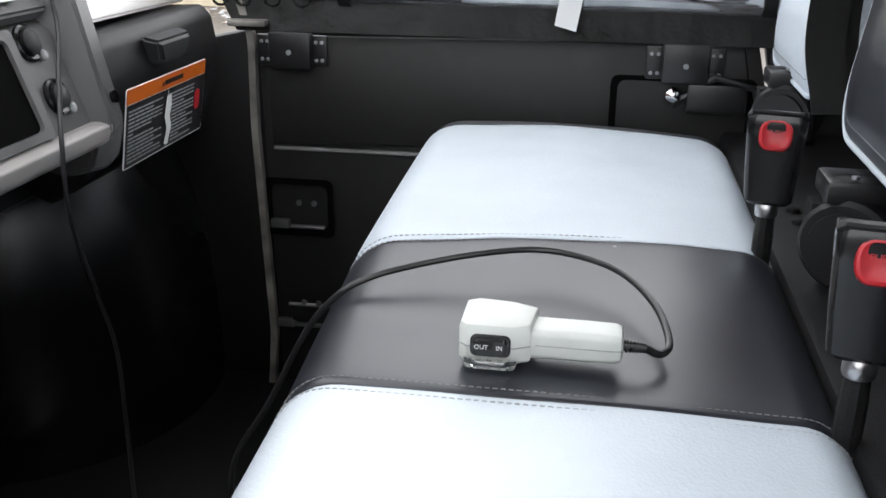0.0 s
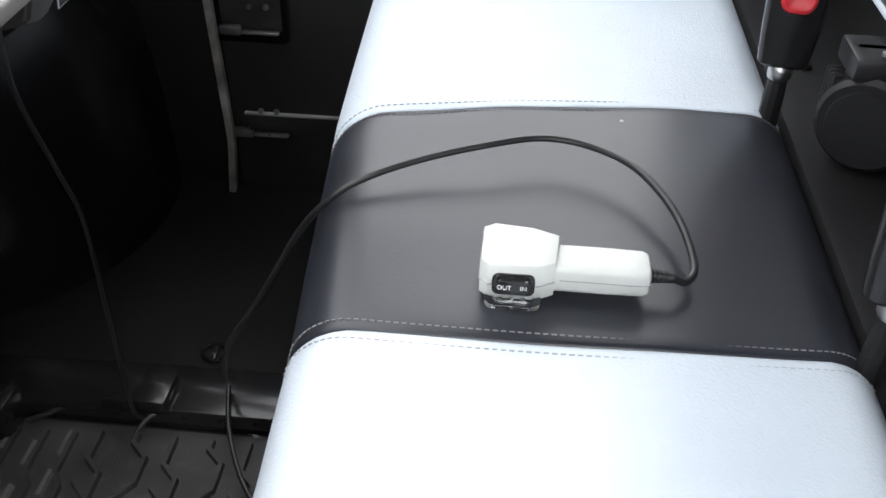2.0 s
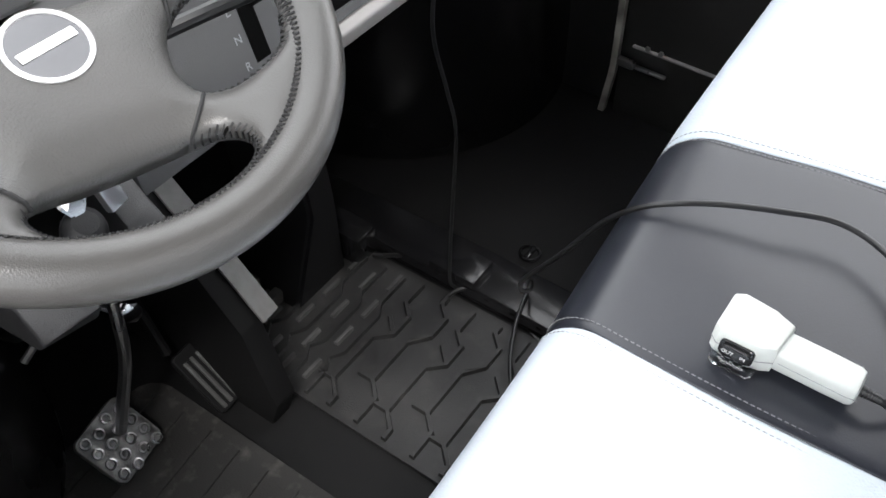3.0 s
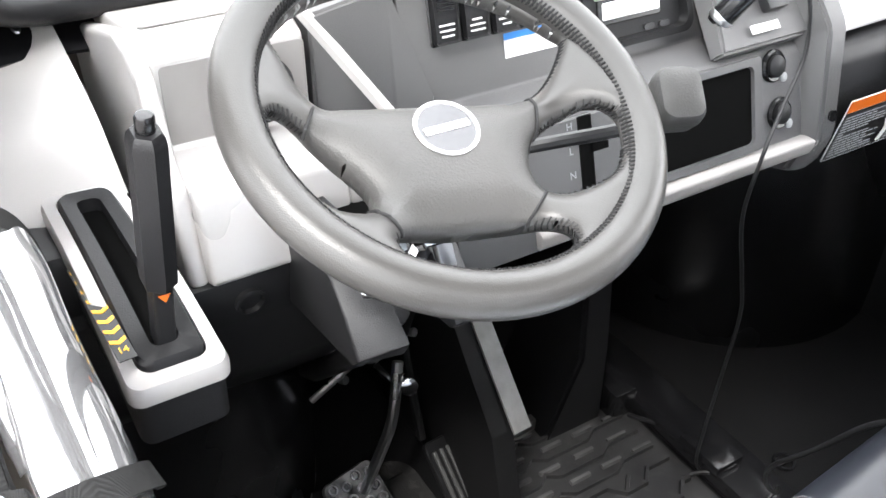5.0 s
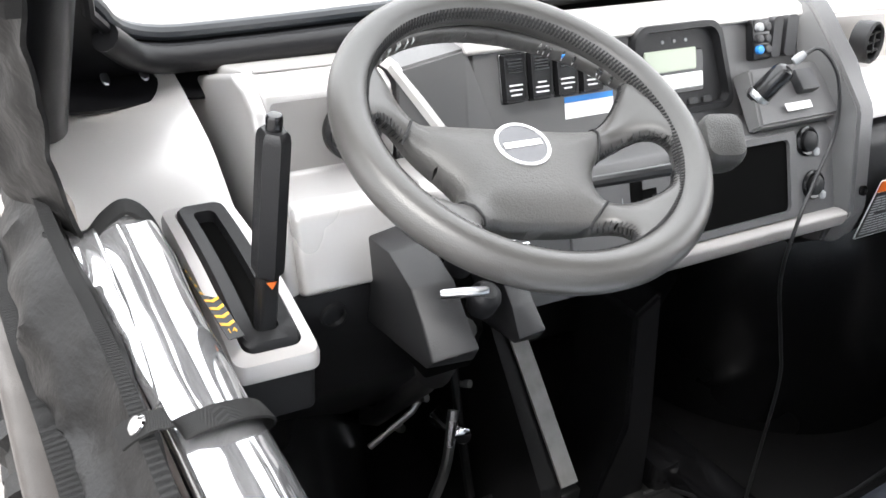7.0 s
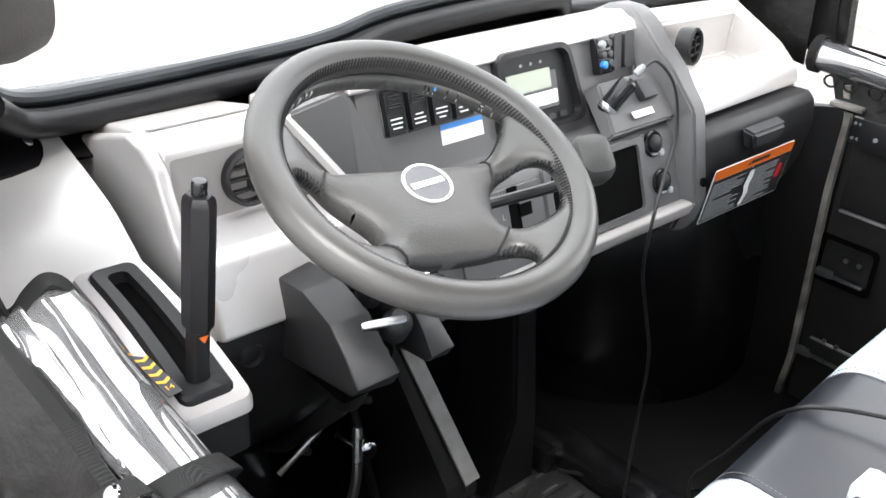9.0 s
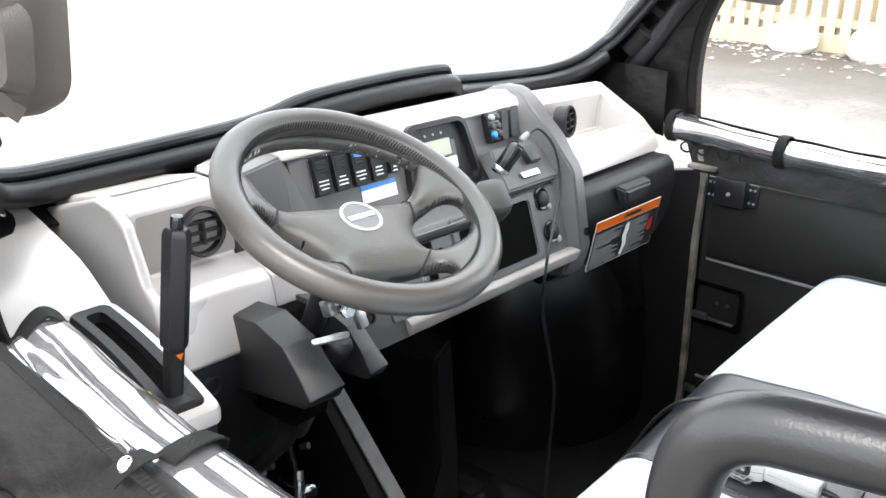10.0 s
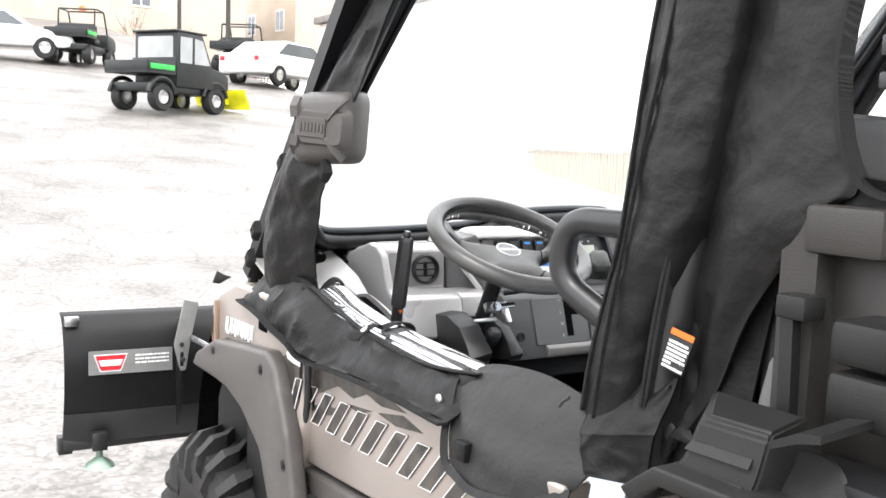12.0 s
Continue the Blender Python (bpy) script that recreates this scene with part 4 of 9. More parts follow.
    loft(bm, [[(a, b, 0.0) for a, b in outer], [(a, b, 0.005) for a, b in lo(outer, 0.985)], [(a, b, 0.005) for a, b in lo(hole, 1.02)], [(a, b, 0.0) for a, b in hole]], caps=False, m=m)
    part("opening_frame", bm, M_PANEL, console)
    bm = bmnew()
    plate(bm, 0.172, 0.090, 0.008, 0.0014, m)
    part("storage_shade", bm, M_VOID, console, "flat black plate painting the storage slot's inner shade")
    # power sockets
    for y, z in ((0.134, 1.052), (0.143, 0.999)):
        bm = bmnew()
        m = on_lower(y, z)
        lathe(bm, [(0.0, 0.001), (0.0115, 0.001), (0.0125, 0.004), (0.0165, 0.005), (0.0185, 0.003), (0.019, 0.0)], 26, m)
        s = part("power_socket", bm, M_GLOSS, console, "black power socket with flip cap")
        bm = bmnew()
        lathe(bm, [(0.0125, 0.004), (0.0125, 0.0075), (0.0105, 0.009), (0.0, 0.0095)], 22, m)
        part("cap", bm, M_PLASTIC, s)
        bm = bmnew()
        lathe(bm, [(0.0055, 0.0), (0.0055, 0.004), (0.003, 0.006), (0.0, 0.006)], 12, m @ Matrix.Translation((0.012, -0.0145, 0.002)))
        part("cap_tab", bm, M_PRINT_GREY, s)
    # screws in their wells
    for y, z in ((-0.272, 0.985), (0.212, 0.985)):
        bm = bmnew()
        m = on_lower(y, z) @ Matrix.Translation((0, 0, 0.004))
        lathe(bm, [(0.0095, -0.004), (0.0095, 0.0015), (0.0075, 0.0015), (0.0075, -0.003), (0.0, -0.003)], 20, m, cap=False)
        lathe(bm, [(0.0045, -0.003), (0.0045, 0.0), (0.0, 0.0005)], 6, m)
        part("screw", bm, M_PLASTIC, console)
    # gear gate plate with its slot
    bm = bmnew()
    m = on_lower(-0.162, 1.012)
    plate(bm, 0.142, 0.100, 0.006, 0.004, m)
    gate = part("gear_gate", bm, M_PANEL, console, "dark grey gear gate plate")
    # the slot's dark inside is painted with black boxes on the plate
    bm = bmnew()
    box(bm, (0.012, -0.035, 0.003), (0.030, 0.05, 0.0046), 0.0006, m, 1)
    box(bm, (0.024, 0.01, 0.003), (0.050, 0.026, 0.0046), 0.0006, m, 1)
    part("gate_slot_shade", bm, M_VOID, gate)
    for i, ch in enumerate("HLNR"):
        cu = bpy.data.curves.new("gear", "FONT")
        cu.body, cu.size, cu.align_x, cu.align_y, cu.extrude = ch, 0.011, "CENTER", "CENTER", 0.0002
        tx = new("gear_letter", cu)
        tx.matrix_basis = GROUP_FIT @ m @ Matrix.Translation((0.002, 0.042 - 0.025 * i, 0.0042))
        cu.materials.append(M_PRINT_GREY)
        hang(tx, gate)


# black that paints the shade inside slots, pockets, notches and holes
M_VOID = mat("recess_shade_black", (0.003, 0.003, 0.003), 0.9, spec=0.05)
build_console()


def build_right_bay():
    """A silver tray with a hollow, the glove box under it and the black end of the dash."""
    # rings from the skirt over the crease and the rim down into the hollow: back left, front left, front right, right, back right
    bm = bmnew()
    low = [(-0.62, 0.247, 1.012), (-0.376, 0.247, 1.014), (-0.392, 0.600, 1.009), (-0.450, 0.688, 1.000), (-0.62, 0.690, 1.000)]
    crease = [(-0.60, 0.247, 1.100), (-0.384, 0.247, 1.041), (-0.402, 0.602, 1.036), (-0.454, 0.684, 1.016), (-0.585, 0.640, 1.080)]
    top = [(-0.558, 0.247, 1.136), (-0.424, 0.247, 1.068), (-0.426, 0.592, 1.063), (-0.450, 0.618, 1.066), (-0.530, 0.580, 1.129)]
    rim = [(-0.522, 0.352, 1.114), (-0.438, 0.312, 1.066), (-0.436, 0.565, 1.063), (-0.452, 0.574, 1.069), (-0.514, 0.566, 1.110)]
    mid = [(-0.524, 0.360, 1.075), (-0.446, 0.325, 1.042), (-0.446, 0.562, 1.041), (-0.460, 0.570, 1.045), (-0.520, 0.570, 1.072)]
    bot = [(-0.524, 0.366, 1.036), (-0.452, 0.334, 1.021), (-0.452, 0.560, 1.021), (-0.466, 0.568, 1.023), (-0.521, 0.572, 1.034)]
    rings = loft(bm, [low, crease, top, rim, mid, bot], caps=False)
    bm.faces.new(rings[-1])
    bm.faces.new(rings[0])
    bmesh.ops.bevel(bm, geom=[e for e in bm.edges], offset=0.004, segments=3, affect="EDGES", clamp_overlap=True)
    part("tray", bm, M_SILVER, dash, "silver painted open dash tray")
    vent((-0.482, 0.408, 1.080), (1, 0.25, 0.1), 0.030)
    # the seam above the glove box
    bm = bmnew()
    prism(bm, [(-0.60, 0.998), (-0.366, 1.006), (-0.353, 0.992), (-0.347, 0.955), (-0.358, 0.89), (-0.378, 0.842), (-0.42, 0.815), (-0.60, 0.88)], 0.252, 0.597, "y", 0.006, 3)
    glove = part("glove_box", bm, M_PLASTIC, dash, "black glove box with moulded handle")
    bm = bmnew()
    tmp = bmesh.new()
    loft(tmp, [[(-0.352, 0.372, 0.992), (-0.352, 0.474, 0.992), (-0.352, 0.460, 0.956), (-0.352, 0.386, 0.956)], [(-0.326, 0.376, 0.986), (-0.326, 0.470, 0.986), (-0.331, 0.456, 0.957), (-0.331, 0.390, 0.957)]])
    bmesh.ops.bevel(tmp, geom=list(tmp.edges), offset=0.005, segments=3, affect="EDGES")
    merge(bm, tmp)
    part("handle", bm, M_PLASTIC_GREY, glove, "dark grey moulded handle")
    # warning label
    lab = thing_label((-0.3475, 0.412, 0.895), (1, 0, -0.17), 0.222, 0.098, glove)
    # black end of the dash
    bm = bmnew()
    loft(bm, [[(-0.62, 0.55, 0.99), (-0.385, 0.55, 0.985), (-0.365, 0.55, 0.95), (-0.39, 0.55, 0.84), (-0.62, 0.55, 0.85)],
              [(-0.62, 0.64, 0.992), (-0.415, 0.64, 0.990), (-0.400, 0.64, 0.95), (-0.42, 0.64, 0.84), (-0.62, 0.64, 0.85)],
              [(-0.64, 0.745, 1.01), (-0.50, 0.745, 0.995), (-0.49, 0.745, 0.95), (-0.50, 0.745, 0.84), (-0.64, 0.745, 0.85)]])
    bmesh.ops.bevel(bm, geom=[e for e in bm.edges if e.is_boundary is False], offset=0.006, segments=2, affect="EDGES")
    cap = part("dash_end", bm, M_PLASTIC, dash)
    m = aim((-0.3785, 0.592, 0.945), (1, 0.35, -0.05))
    bm = bmnew()
    plate(bm, 0.052, 0.034, 0.002, 0.0012, m)
    t = part("data_plate", bm, M_LABEL, cap, "black data plate with small grey print")
    bm = bmnew()
    bars(bm, 0.046, 0.028, 7, m, 0.0014, 5)
    part("print", bm, M_PRINT_GREY, t)


def thing_label(at, normal, w, h, parent):
    m = aim(at, normal)
    bm = bmnew()
    plate(bm, w, h, 0.003, 0.0010, m @ Matrix.Translation((0, 0, 0.0030)), 0.0004)
    lab = part("warning_label", bm, M_PRINT, parent, "black warning label with orange header")
    m = m @ Matrix.Translation((0, 0, 0.0041))
    bm = bmnew()
    box(bm, (-w / 2 + 0.002, -h / 2 + 0.002, 0), (-0.001, h / 2 - 0.020, 0.0004), 0, m)
    box(bm, (0.001, -h / 2 + 0.002, 0), (w / 2 - 0.002, h / 2 - 0.020, 0.0004), 0, m)
    part("label_field", bm, M_LABEL, lab)
    bm = bmnew()
    box(bm, (-w / 2 + 0.001, h / 2 - 0.019, 0), (w / 2 - 0.001, h / 2 - 0.001, 0.0005), 0, m)
    part("label_header", bm, M_ORANGE, lab, "orange header strip")
    bm = bmnew()
    box(bm, (-0.012, h / 2 - 0.013, 0.0005), (0.040, h / 2 - 0.007, 0.0008), 0, m)
    prism(bm, [(-0.020, h / 2 - 0.0135), (-0.014, h / 2 - 0.0135), (-0.017, h / 2 - 0.0065)], 0.0005, 0.0008, "z", m=m)
    part("header_print", bm, M_LABEL, lab)
    bm = bmnew()
    bars(bm, w * 0.40, h * 0.68, 14, m @ Matrix.Translation((-w * 0.27, -0.010, 0)), 0.0005, 3, 0.42)
    part("label_print", bm, M_PRINT_GREY, lab)
    bm = bmnew()
    bars(bm, w * 0.30, h * 0.68, 14, m @ Matrix.Translation((w * 0.20, -0.010, 0)), 0.0005, 4, 0.42)
    part("label_print", bm, M_PRINT_GREY, lab)
    bm = bmnew()
    prism(bm, [(-0.008, 0.022), (0.004, 0.024), (0.006, 0.008), (0.002, -0.004), (0.008, -0.020), (0.0, -0.042), (-0.010, -0.040), (-0.004, -0.020), (-0.012, -0.004)], 0.0005, 0.0009, "z", m=m @ Matrix.Translation((0.004, -0.002, 0)))
    part("label_sketch", bm, M_PRINT, lab)
    bm = bmnew()
    plate(bm, 0.016, 0.028, 0.007, 0.0006, m @ Matrix.Translation((w * 0.40, -0.002, 0.0003)), 0.0002)
    part("label_mark", bm, M_RED, lab)
    return lab


group_fit(0.018, -0.018, 0.036)
build_right_bay()
group_fit()


def build_charger():
    """A plug-in adapter on the console with its thin lead hanging to the floor."""
    c = thing("power_adapter", (-0.36, 0.07, 1.09), "black power adapter plugged into the console, thin lead hanging down", "power adapter")
    a, b = Vector((-0.365, 0.030, 1.098)), Vector((-0.345, 0.062, 1.150))
    bm = bmnew()
    lathe(bm, [(0.0, 0.0), (0.012, 0.0), (0.0135, 0.004), (0.0135, 0.045), (0.012, 0.052), (0.007, 0.056), (0.0, 0.057)], 22, aim(a, b - a, (1, 0, 0)))
    part("barrel", bm, M_GLOSS, c)
    bm = bmnew()
    lathe(bm, [(0.0145, 0.004), (0.0152, 0.006), (0.0152, 0.010), (0.0145, 0.012)], 22, aim(a, b - a, (1, 0, 0)), cap=False)
    part("band", bm, M_STEEL, c)
    bm = bmnew()
    lathe(bm, [(0.0, 0.0), (0.016, 0.0), (0.017, 0.004), (0.017, 0.020), (0.0, 0.024)], 20, aim((-0.365, 0.055, 1.075), (0.55, 0.15, 0.75), (0, 1, 0)))
    part("plug_base", bm, M_PLASTIC, c)
    bm = bmnew()
    lathe(bm, [(0.005, 0.0), (0.0055, 0.004), (0.0055, 0.010), (0.004, 0.016)], 12, aim(b, (0.2, 0.5, 0.5), (1, 0, 0)))
    part("collar", bm, M_PRINT_GREY, c)
    bm = bmnew()
    path = [b + Vector((0.004, 0.008, 0.008)), (-0.335, 0.092, 1.165), (-0.315, 0.110, 1.135), (-0.298, 0.108, 1.075), (-0.284, 0.075, 1.02), (-0.268, 0.040, 0.966), (-0.268, 0.037, 0.895), (-0.268, 0.067, 0.80), (-0.268, 0.088, 0.725), (-0.269, 0.088, 0.60), (-0.270, 0.088, 0.50), (-0.272, 0.096, 0.43), (-0.262, 0.115, 0.408)]
    tube(bm, spline(path, 8), 0.0024, 8)
    part("lead", bm, M_CABLE, c)


group_fit(-0.012, 0.042, 0.0)
build_charger()
group_fit()

# ---- steering wheel and column ----
WN = Vector((math.cos(radians(64.36)) * math.cos(radians(3.7)), math.cos(radians(64.36)) * math.sin(radians(3.7)), math.sin(radians(64.36))))
HUB = Vector((-0.1975, -0.3915, 1.1977))
WHEEL = aim(HUB, WN, (-0.9, 0, 0.4))
TURNED = WHEEL @ pose(0, 0, 0, 0, 0, -13) @ Matrix.Scale(1.0274, 4)


def build_steering():
    R, r = 0.1422, 0.0154
    bm = bmnew()
    pts = [(R * math.cos(2 * math.pi * i / 96), R * math.sin(2 * math.pi * i / 96), 0) for i in range(96)]
    tube(bm, pts, r, 18, closed=True, m=TURNED)
    wheel = part("steering_wheel", bm, M_RIM_LEATHER, vehicle, "grey leather four-spoke steering wheel")
    # one padded web from rim to hub with four openings, parted by seams into the hub pad and the spokes
    left = [(-0.123, 0.001), (-0.107, 0.001), (-0.092, -0.012), (-0.075, -0.031), (-0.063, -0.051), (-0.068, -0.068), (-0.092, -0.074), (-0.111, -0.059), (-0.1215, -0.034), (-0.1255, -0.015)]
    right = [(0.068, -0.013), (0.086, 0.000), (0.111, 0.004), (0.124, -0.0075), (0.124, -0.028), (0.112, -0.054), (0.097, -0.064), (0.075, -0.066), (0.060, -0.058), (0.055, -0.044), (0.059, -0.027)]
    low = [(-0.060, -0.095), (-0.056, -0.108), (-0.042, -0.118), (-0.014, -0.1245), (0.020, -0.1245), (0.050, -0.1155), (0.062, -0.103), (0.054, -0.088), (0.029, -0.084), (-0.013, -0.084), (-0.045, -0.084)]
    crest = [(0.110, 0.063), (0.103, 0.048), (0.093, 0.034), (0.080, 0.024), (0.062, 0.0185), (0.03, 0.0172), (0.0, 0.0170), (-0.03, 0.0168), (-0.062, 0.0168), (-0.080, 0.0175), (-0.092, 0.026), (-0.102, 0.042), (-0.111, 0.062)]
    arc = [(0.1265 * math.cos(radians(a)), 0.1265 * math.sin(radians(a))) for a in range(146, 33, -8)]
    holes = [[(p.x, p.y) for p in spline([(a, b, 0) for a, b in h], 6, True)] for h in (left, right, low, crest + arc)]

    def clear(px, py):
        """Distance to the nearest opening's edge, below zero inside one."""
        best = np.full(px.shape, 1.0)
        for h in holes:
            d2 = np.full(px.shape, 1.0)
            inside = np.zeros(px.shape, dtype=bool)
            for (ax, ay), (bx, by) in zip(h, h[1:] + h[:1]):
                ex, ey = bx - ax, by - ay
                t = np.clip(((px - ax) * ex + (py - ay) * ey) / (ex * ex + ey * ey + 1e-12), 0, 1)
                d2 = np.minimum(d2, (px - ax - t * ex) ** 2 + (py - ay - t * ey) ** 2)
                if abs(ey) > 1e-9:
                    inside ^= ((ay > py) != (by > py)) & (px < ax + (py - ay) * ex / ey)
            best = np.minimum(best, np.where(inside, -1, 1) * np.sqrt(d2))
        return best
    step = 0.0021
    gx, gy = np.meshgrid(np.arange(-0.142, 0.1421, step), np.arange(-0.142, 0.1421, step), indexing="ij")
    d = clear(gx, gy)
    for _ in range(2):
        # draw the grid's points that lie close to an edge onto it
        nx, ny = (clear(gx + 2e-4, gy) - d) / 2e-4, (clear(gx, gy + 2e-4) - d) / 2e-4
        near = np.abs(d) < step * 0.62
        gx, gy = np.where(near, gx - nx * d, gx), np.where(near, gy - ny * d, gy)
        d = clear(gx, gy)
    rad = np.hypot(gx, gy)
    e = np.clip(d / 0.0105, 0, 1)
    soft_edge = np.sqrt(np.maximum(0, 1 - (1 - e) ** 2))
    rise = np.clip((rad - 0.078) / 0.055, 0, 1)
    rise = rise * rise * (3 - 2 * rise)
    crown = -0.009 - 0.004 * (gy + 0.03) ** 2 / 0.005 + 0.018 * rise
    e2 = np.clip(d / 0.030, 0, 1)
    crown = crown - 0.008 * (1 - e2) ** 2 * (1 - rise)
    thick = 0.024 - 0.006 * rise
    under = np.clip(d / 0.004, 0, 1)
    top_z, low_z = crown - 0.0055 * (1 - soft_edge), crown - 0.0055 - (thick - 0.0055) * np.sqrt(np.maximum(0, 1 - (1 - under) ** 2))

    def piece(x, y):
        if x < -0.05 and y > -0.052 and x < -0.089 + (y - 0.013) * 0.43:
            return 1
        if x > 0.04 and y > -0.05 and x > 0.074 + (y - 0.0235) * 0.133:
            return 2
        if x < 0.0 and y < -0.05 and (y + 0.070) < -1.19 * (x + 0.074):
            return 3
        if x > 0.0 and y < -0.04 and (y + 0.064) < 0.97 * (x - 0.059):
            return 4
        return 0
    webs = {}
    for i in range(gx.shape[0] - 1):
        for j in range(gx.shape[1] - 1):
            q = [(i, j), (i + 1, j), (i + 1, j + 1), (i, j + 1)]
            if min(d[c] for c in q) < -2e-4 or min(rad[c] for c in q) > 0.138 or max(rad[c] for c in q) > 0.1415:
                continue
            webs.setdefault(piece(gx[i, j] + step / 2, gy[i, j] + step / 2), []).append(q)
    spokes = {}
    for k in sorted(webs):
        verts, index, faces = [], {}, []
        for q in webs[k]:
            for flip, height in ((False, top_z), (True, low_z)):
                ids = []
                for c in q:
                    key = (c, flip and d[c] > 2e-4)
                    if key not in index:
                        index[key] = len(verts)
                        verts.append((float(gx[c]), float(gy[c]), float(height[c])))
                    ids.append(index[key])
                faces.append(ids[::-1] if flip else ids)
        bm = bmnew()
        add_mesh(bm, verts, faces, TURNED)
        spokes[k] = part("spoke" if k else "hub_pad", bm, M_RIM_LEATHER if k else M_HUB, wheel, "" if k else "grey vinyl hub pad", angle=80)

    def top_at(x, y):
        i, j = int(round((x + 0.142) / step)), int(round((y + 0.142) / step))
        return float(crown[i, j])
    for k, (a, b) in {1: ((-0.0875, 0.0155), (-0.1015, -0.0135)), 2: ((0.0742, 0.0225), (0.0690, -0.0125)), 3: ((-0.0700, -0.0680), (-0.0530, -0.0880)), 4: ((0.0600, -0.0600), (0.0370, -0.0840))}.items():
        bm = bmnew()
        a, b = Vector(a), Vector(b)
        line = []
        for n_ in range(15):
            p = a.lerp(b, n_ / 14)
            w = abs(n_ / 7 - 1)
            line.append(TURNED @ Vector((p.x, p.y, top_at(p.x, p.y) + 0.0007 - 0.007 * w ** 5)))
        tube(bm, line, 0.0013, 6)
        part("seam", bm, M_THREAD_DARK, spokes[k])
    # dark stitches where the leather is closed along each opening
    for h in holes:
        for k in (1, 2, 3, 4):
            bm = bmnew()
            n_ = 0
            for (ax, ay), (bx, by) in zip(h, h[1:] + h[:1]):
                L = math.hypot(bx - ax, by - ay)
                for u in range(max(1, round(L / 0.0034))):
                    f = u / max(1, round(L / 0.0034))
                    x, y = ax + (bx - ax) * f, ay + (by - ay) * f
                    r_ = math.hypot(x, y)
                    if r_ > 0.1262 or L < 1e-6 or piece(x, y) != k:
                        continue
                    z = top_at(x, y)
                    o = Vector(((by - ay) / L, -(bx - ax) / L, 0)) * 0.0028
                    if clear(np.array([x + o.x]), np.array([y + o.y]))[0] < 0:
                        o = -o
                    t_ = Vector(((bx - ax) / L, (by - ay) / L, 0)) * 0.0012
                    tube(bm, [TURNED @ (Vector((x, y, z - 0.0022)) + o), TURNED @ (Vector((x, y, z - 0.0060)) - o * 0.25 + t_), TURNED @ (Vector((x, y, z - 0.0120)) - o * 0.1 - t_)], 0.0008, 4)
                    n_ += 1
            if n_:
                part("stitching", bm, M_THREAD_DARK, spokes[k])
    # stitching along the inside of the rim: a dark welt of crossed threads
    bm = bmnew()
    for i in range(230):
        a0 = 2 * math.pi * i / 230
        def at(a, around):
            q = R - (r + 0.0003) * math.cos(radians(around))
            return TURNED @ Vector((q * math.cos(a), q * math.sin(a), (r + 0.0003) * math.sin(radians(around))))
        tube(bm, [at(a0, 38), at(a0 + 0.010, 20), at(a0 + 0.020, 2)], 0.0009, 4)
        tube(bm, [at(a0 + 0.020, 26), at(a0 + 0.006, 10)], 0.0008, 4)
    part("stitching", bm, M_THREAD_DARK, wheel, "dark cross stitching inside the rim")
    # badge: a pale disc with a rim and a raised bar
    m = TURNED @ Matrix.Translation((-0.003, -0.011, -0.0096)) @ pose(0, 0, 0, 0, 0, 13) @ Matrix.Diagonal((1.06, 1.0, 1, 1))
    bm = bmnew()
    lathe(bm, [(0.0225, -0.001), (0.0225, 0.0016), (0.0215, 0.0022), (0.0200, 0.0019), (0.0196, 0.001)], 40, m, cap=False)
    badge = part("badge_ring", bm, M_BADGE_RING, wheel, "pale round badge with a raised bar")
    bm = bmnew()
    lathe(bm, [(0.0198, 0.001), (0.0, 0.0014)], 40, m, cap=False)
    part("badge_disc", bm, M_BADGE, badge)
    bm = bmnew()
    box(bm, (-0.0165, -0.0030, 0.0012), (0.0165, 0.0030, 0.0021), 0.0004, m, 1)
    part("badge_bar", bm, M_PRINT, badge)
    # column
    base = HUB - WN * 0.03
    foot = base - WN * 0.16
    bm = bmnew()
    lathe(bm, [(0.020, 0.0), (0.022, -0.02), (0.016, -0.03), (0.014, -0.16)], 20, aim(base, WN, (-1, 0, 0)))
    col = part("steering_column", bm, M_PLASTIC, vehicle, "black steering column")
    bm = bmnew()
    lathe(bm, [(0.010, 0.0), (0.014, 0.004), (0.015, 0.010), (0.016, 0.022), (0.014, 0.028), (0.009, 0.032)], 18, aim((-0.248, -0.390, 0.995), (0.45, 0.0, 0.9)))
    part("column_boot", bm, M_PLASTIC, col)
    # tilt clamp: bright bracket, bolt and lever
    bm = bmnew()
    box(bm, (-0.008, -0.014, -0.010), (0.009, 0.014, 0.010), 0.003, Matrix.Translation((-0.236, -0.400, 1.068)) @ pose(0, 0, 0, 0, -25, 0))
    box(bm, (-0.004, 0.014, -0.030), (0.004, 0.030, 0.012), 0.002, Matrix.Translation((-0.220, -0.400, 1.068)) @ pose(0, 0, 0, 0, -25, 10))
    part("tilt_bracket", bm, M_STEEL, col, "bright steel tilt bracket")
    bm = bmnew()
    lathe(bm, [(0.0, 0), (0.0085, 0.0), (0.0085, 0.005), (0.006, 0.005), (0.006, 0.010), (0.0, 0.010)], 6, aim((-0.204, -0.410, 1.076), (1, -0.2, 0.2)))
    lathe(bm, [(0.0, 0), (0.005, 0.0), (0.005, 0.045), (0.0, 0.045)], 10, aim((-0.214, -0.412, 1.074), (0.1, 1, 0.05)))
    part("tilt_bolt", bm, M_CHROME, col)
    bm = bmnew()
    loft(bm, [[(x, a, b) for a, b in round_rect(w, 0.010, 0.004)] for x, w in ((-0.028, 0.012), (-0.024, 0.018), (0.012, 0.019), (0.024, 0.015), (0.028, 0.008))], m=Matrix.Translation((-0.200, -0.437, 1.052)) @ pose(0, 0, 0, 10, -8, 62) @ Matrix.Diagonal((0.75, 0.5, 0.6, 1)))
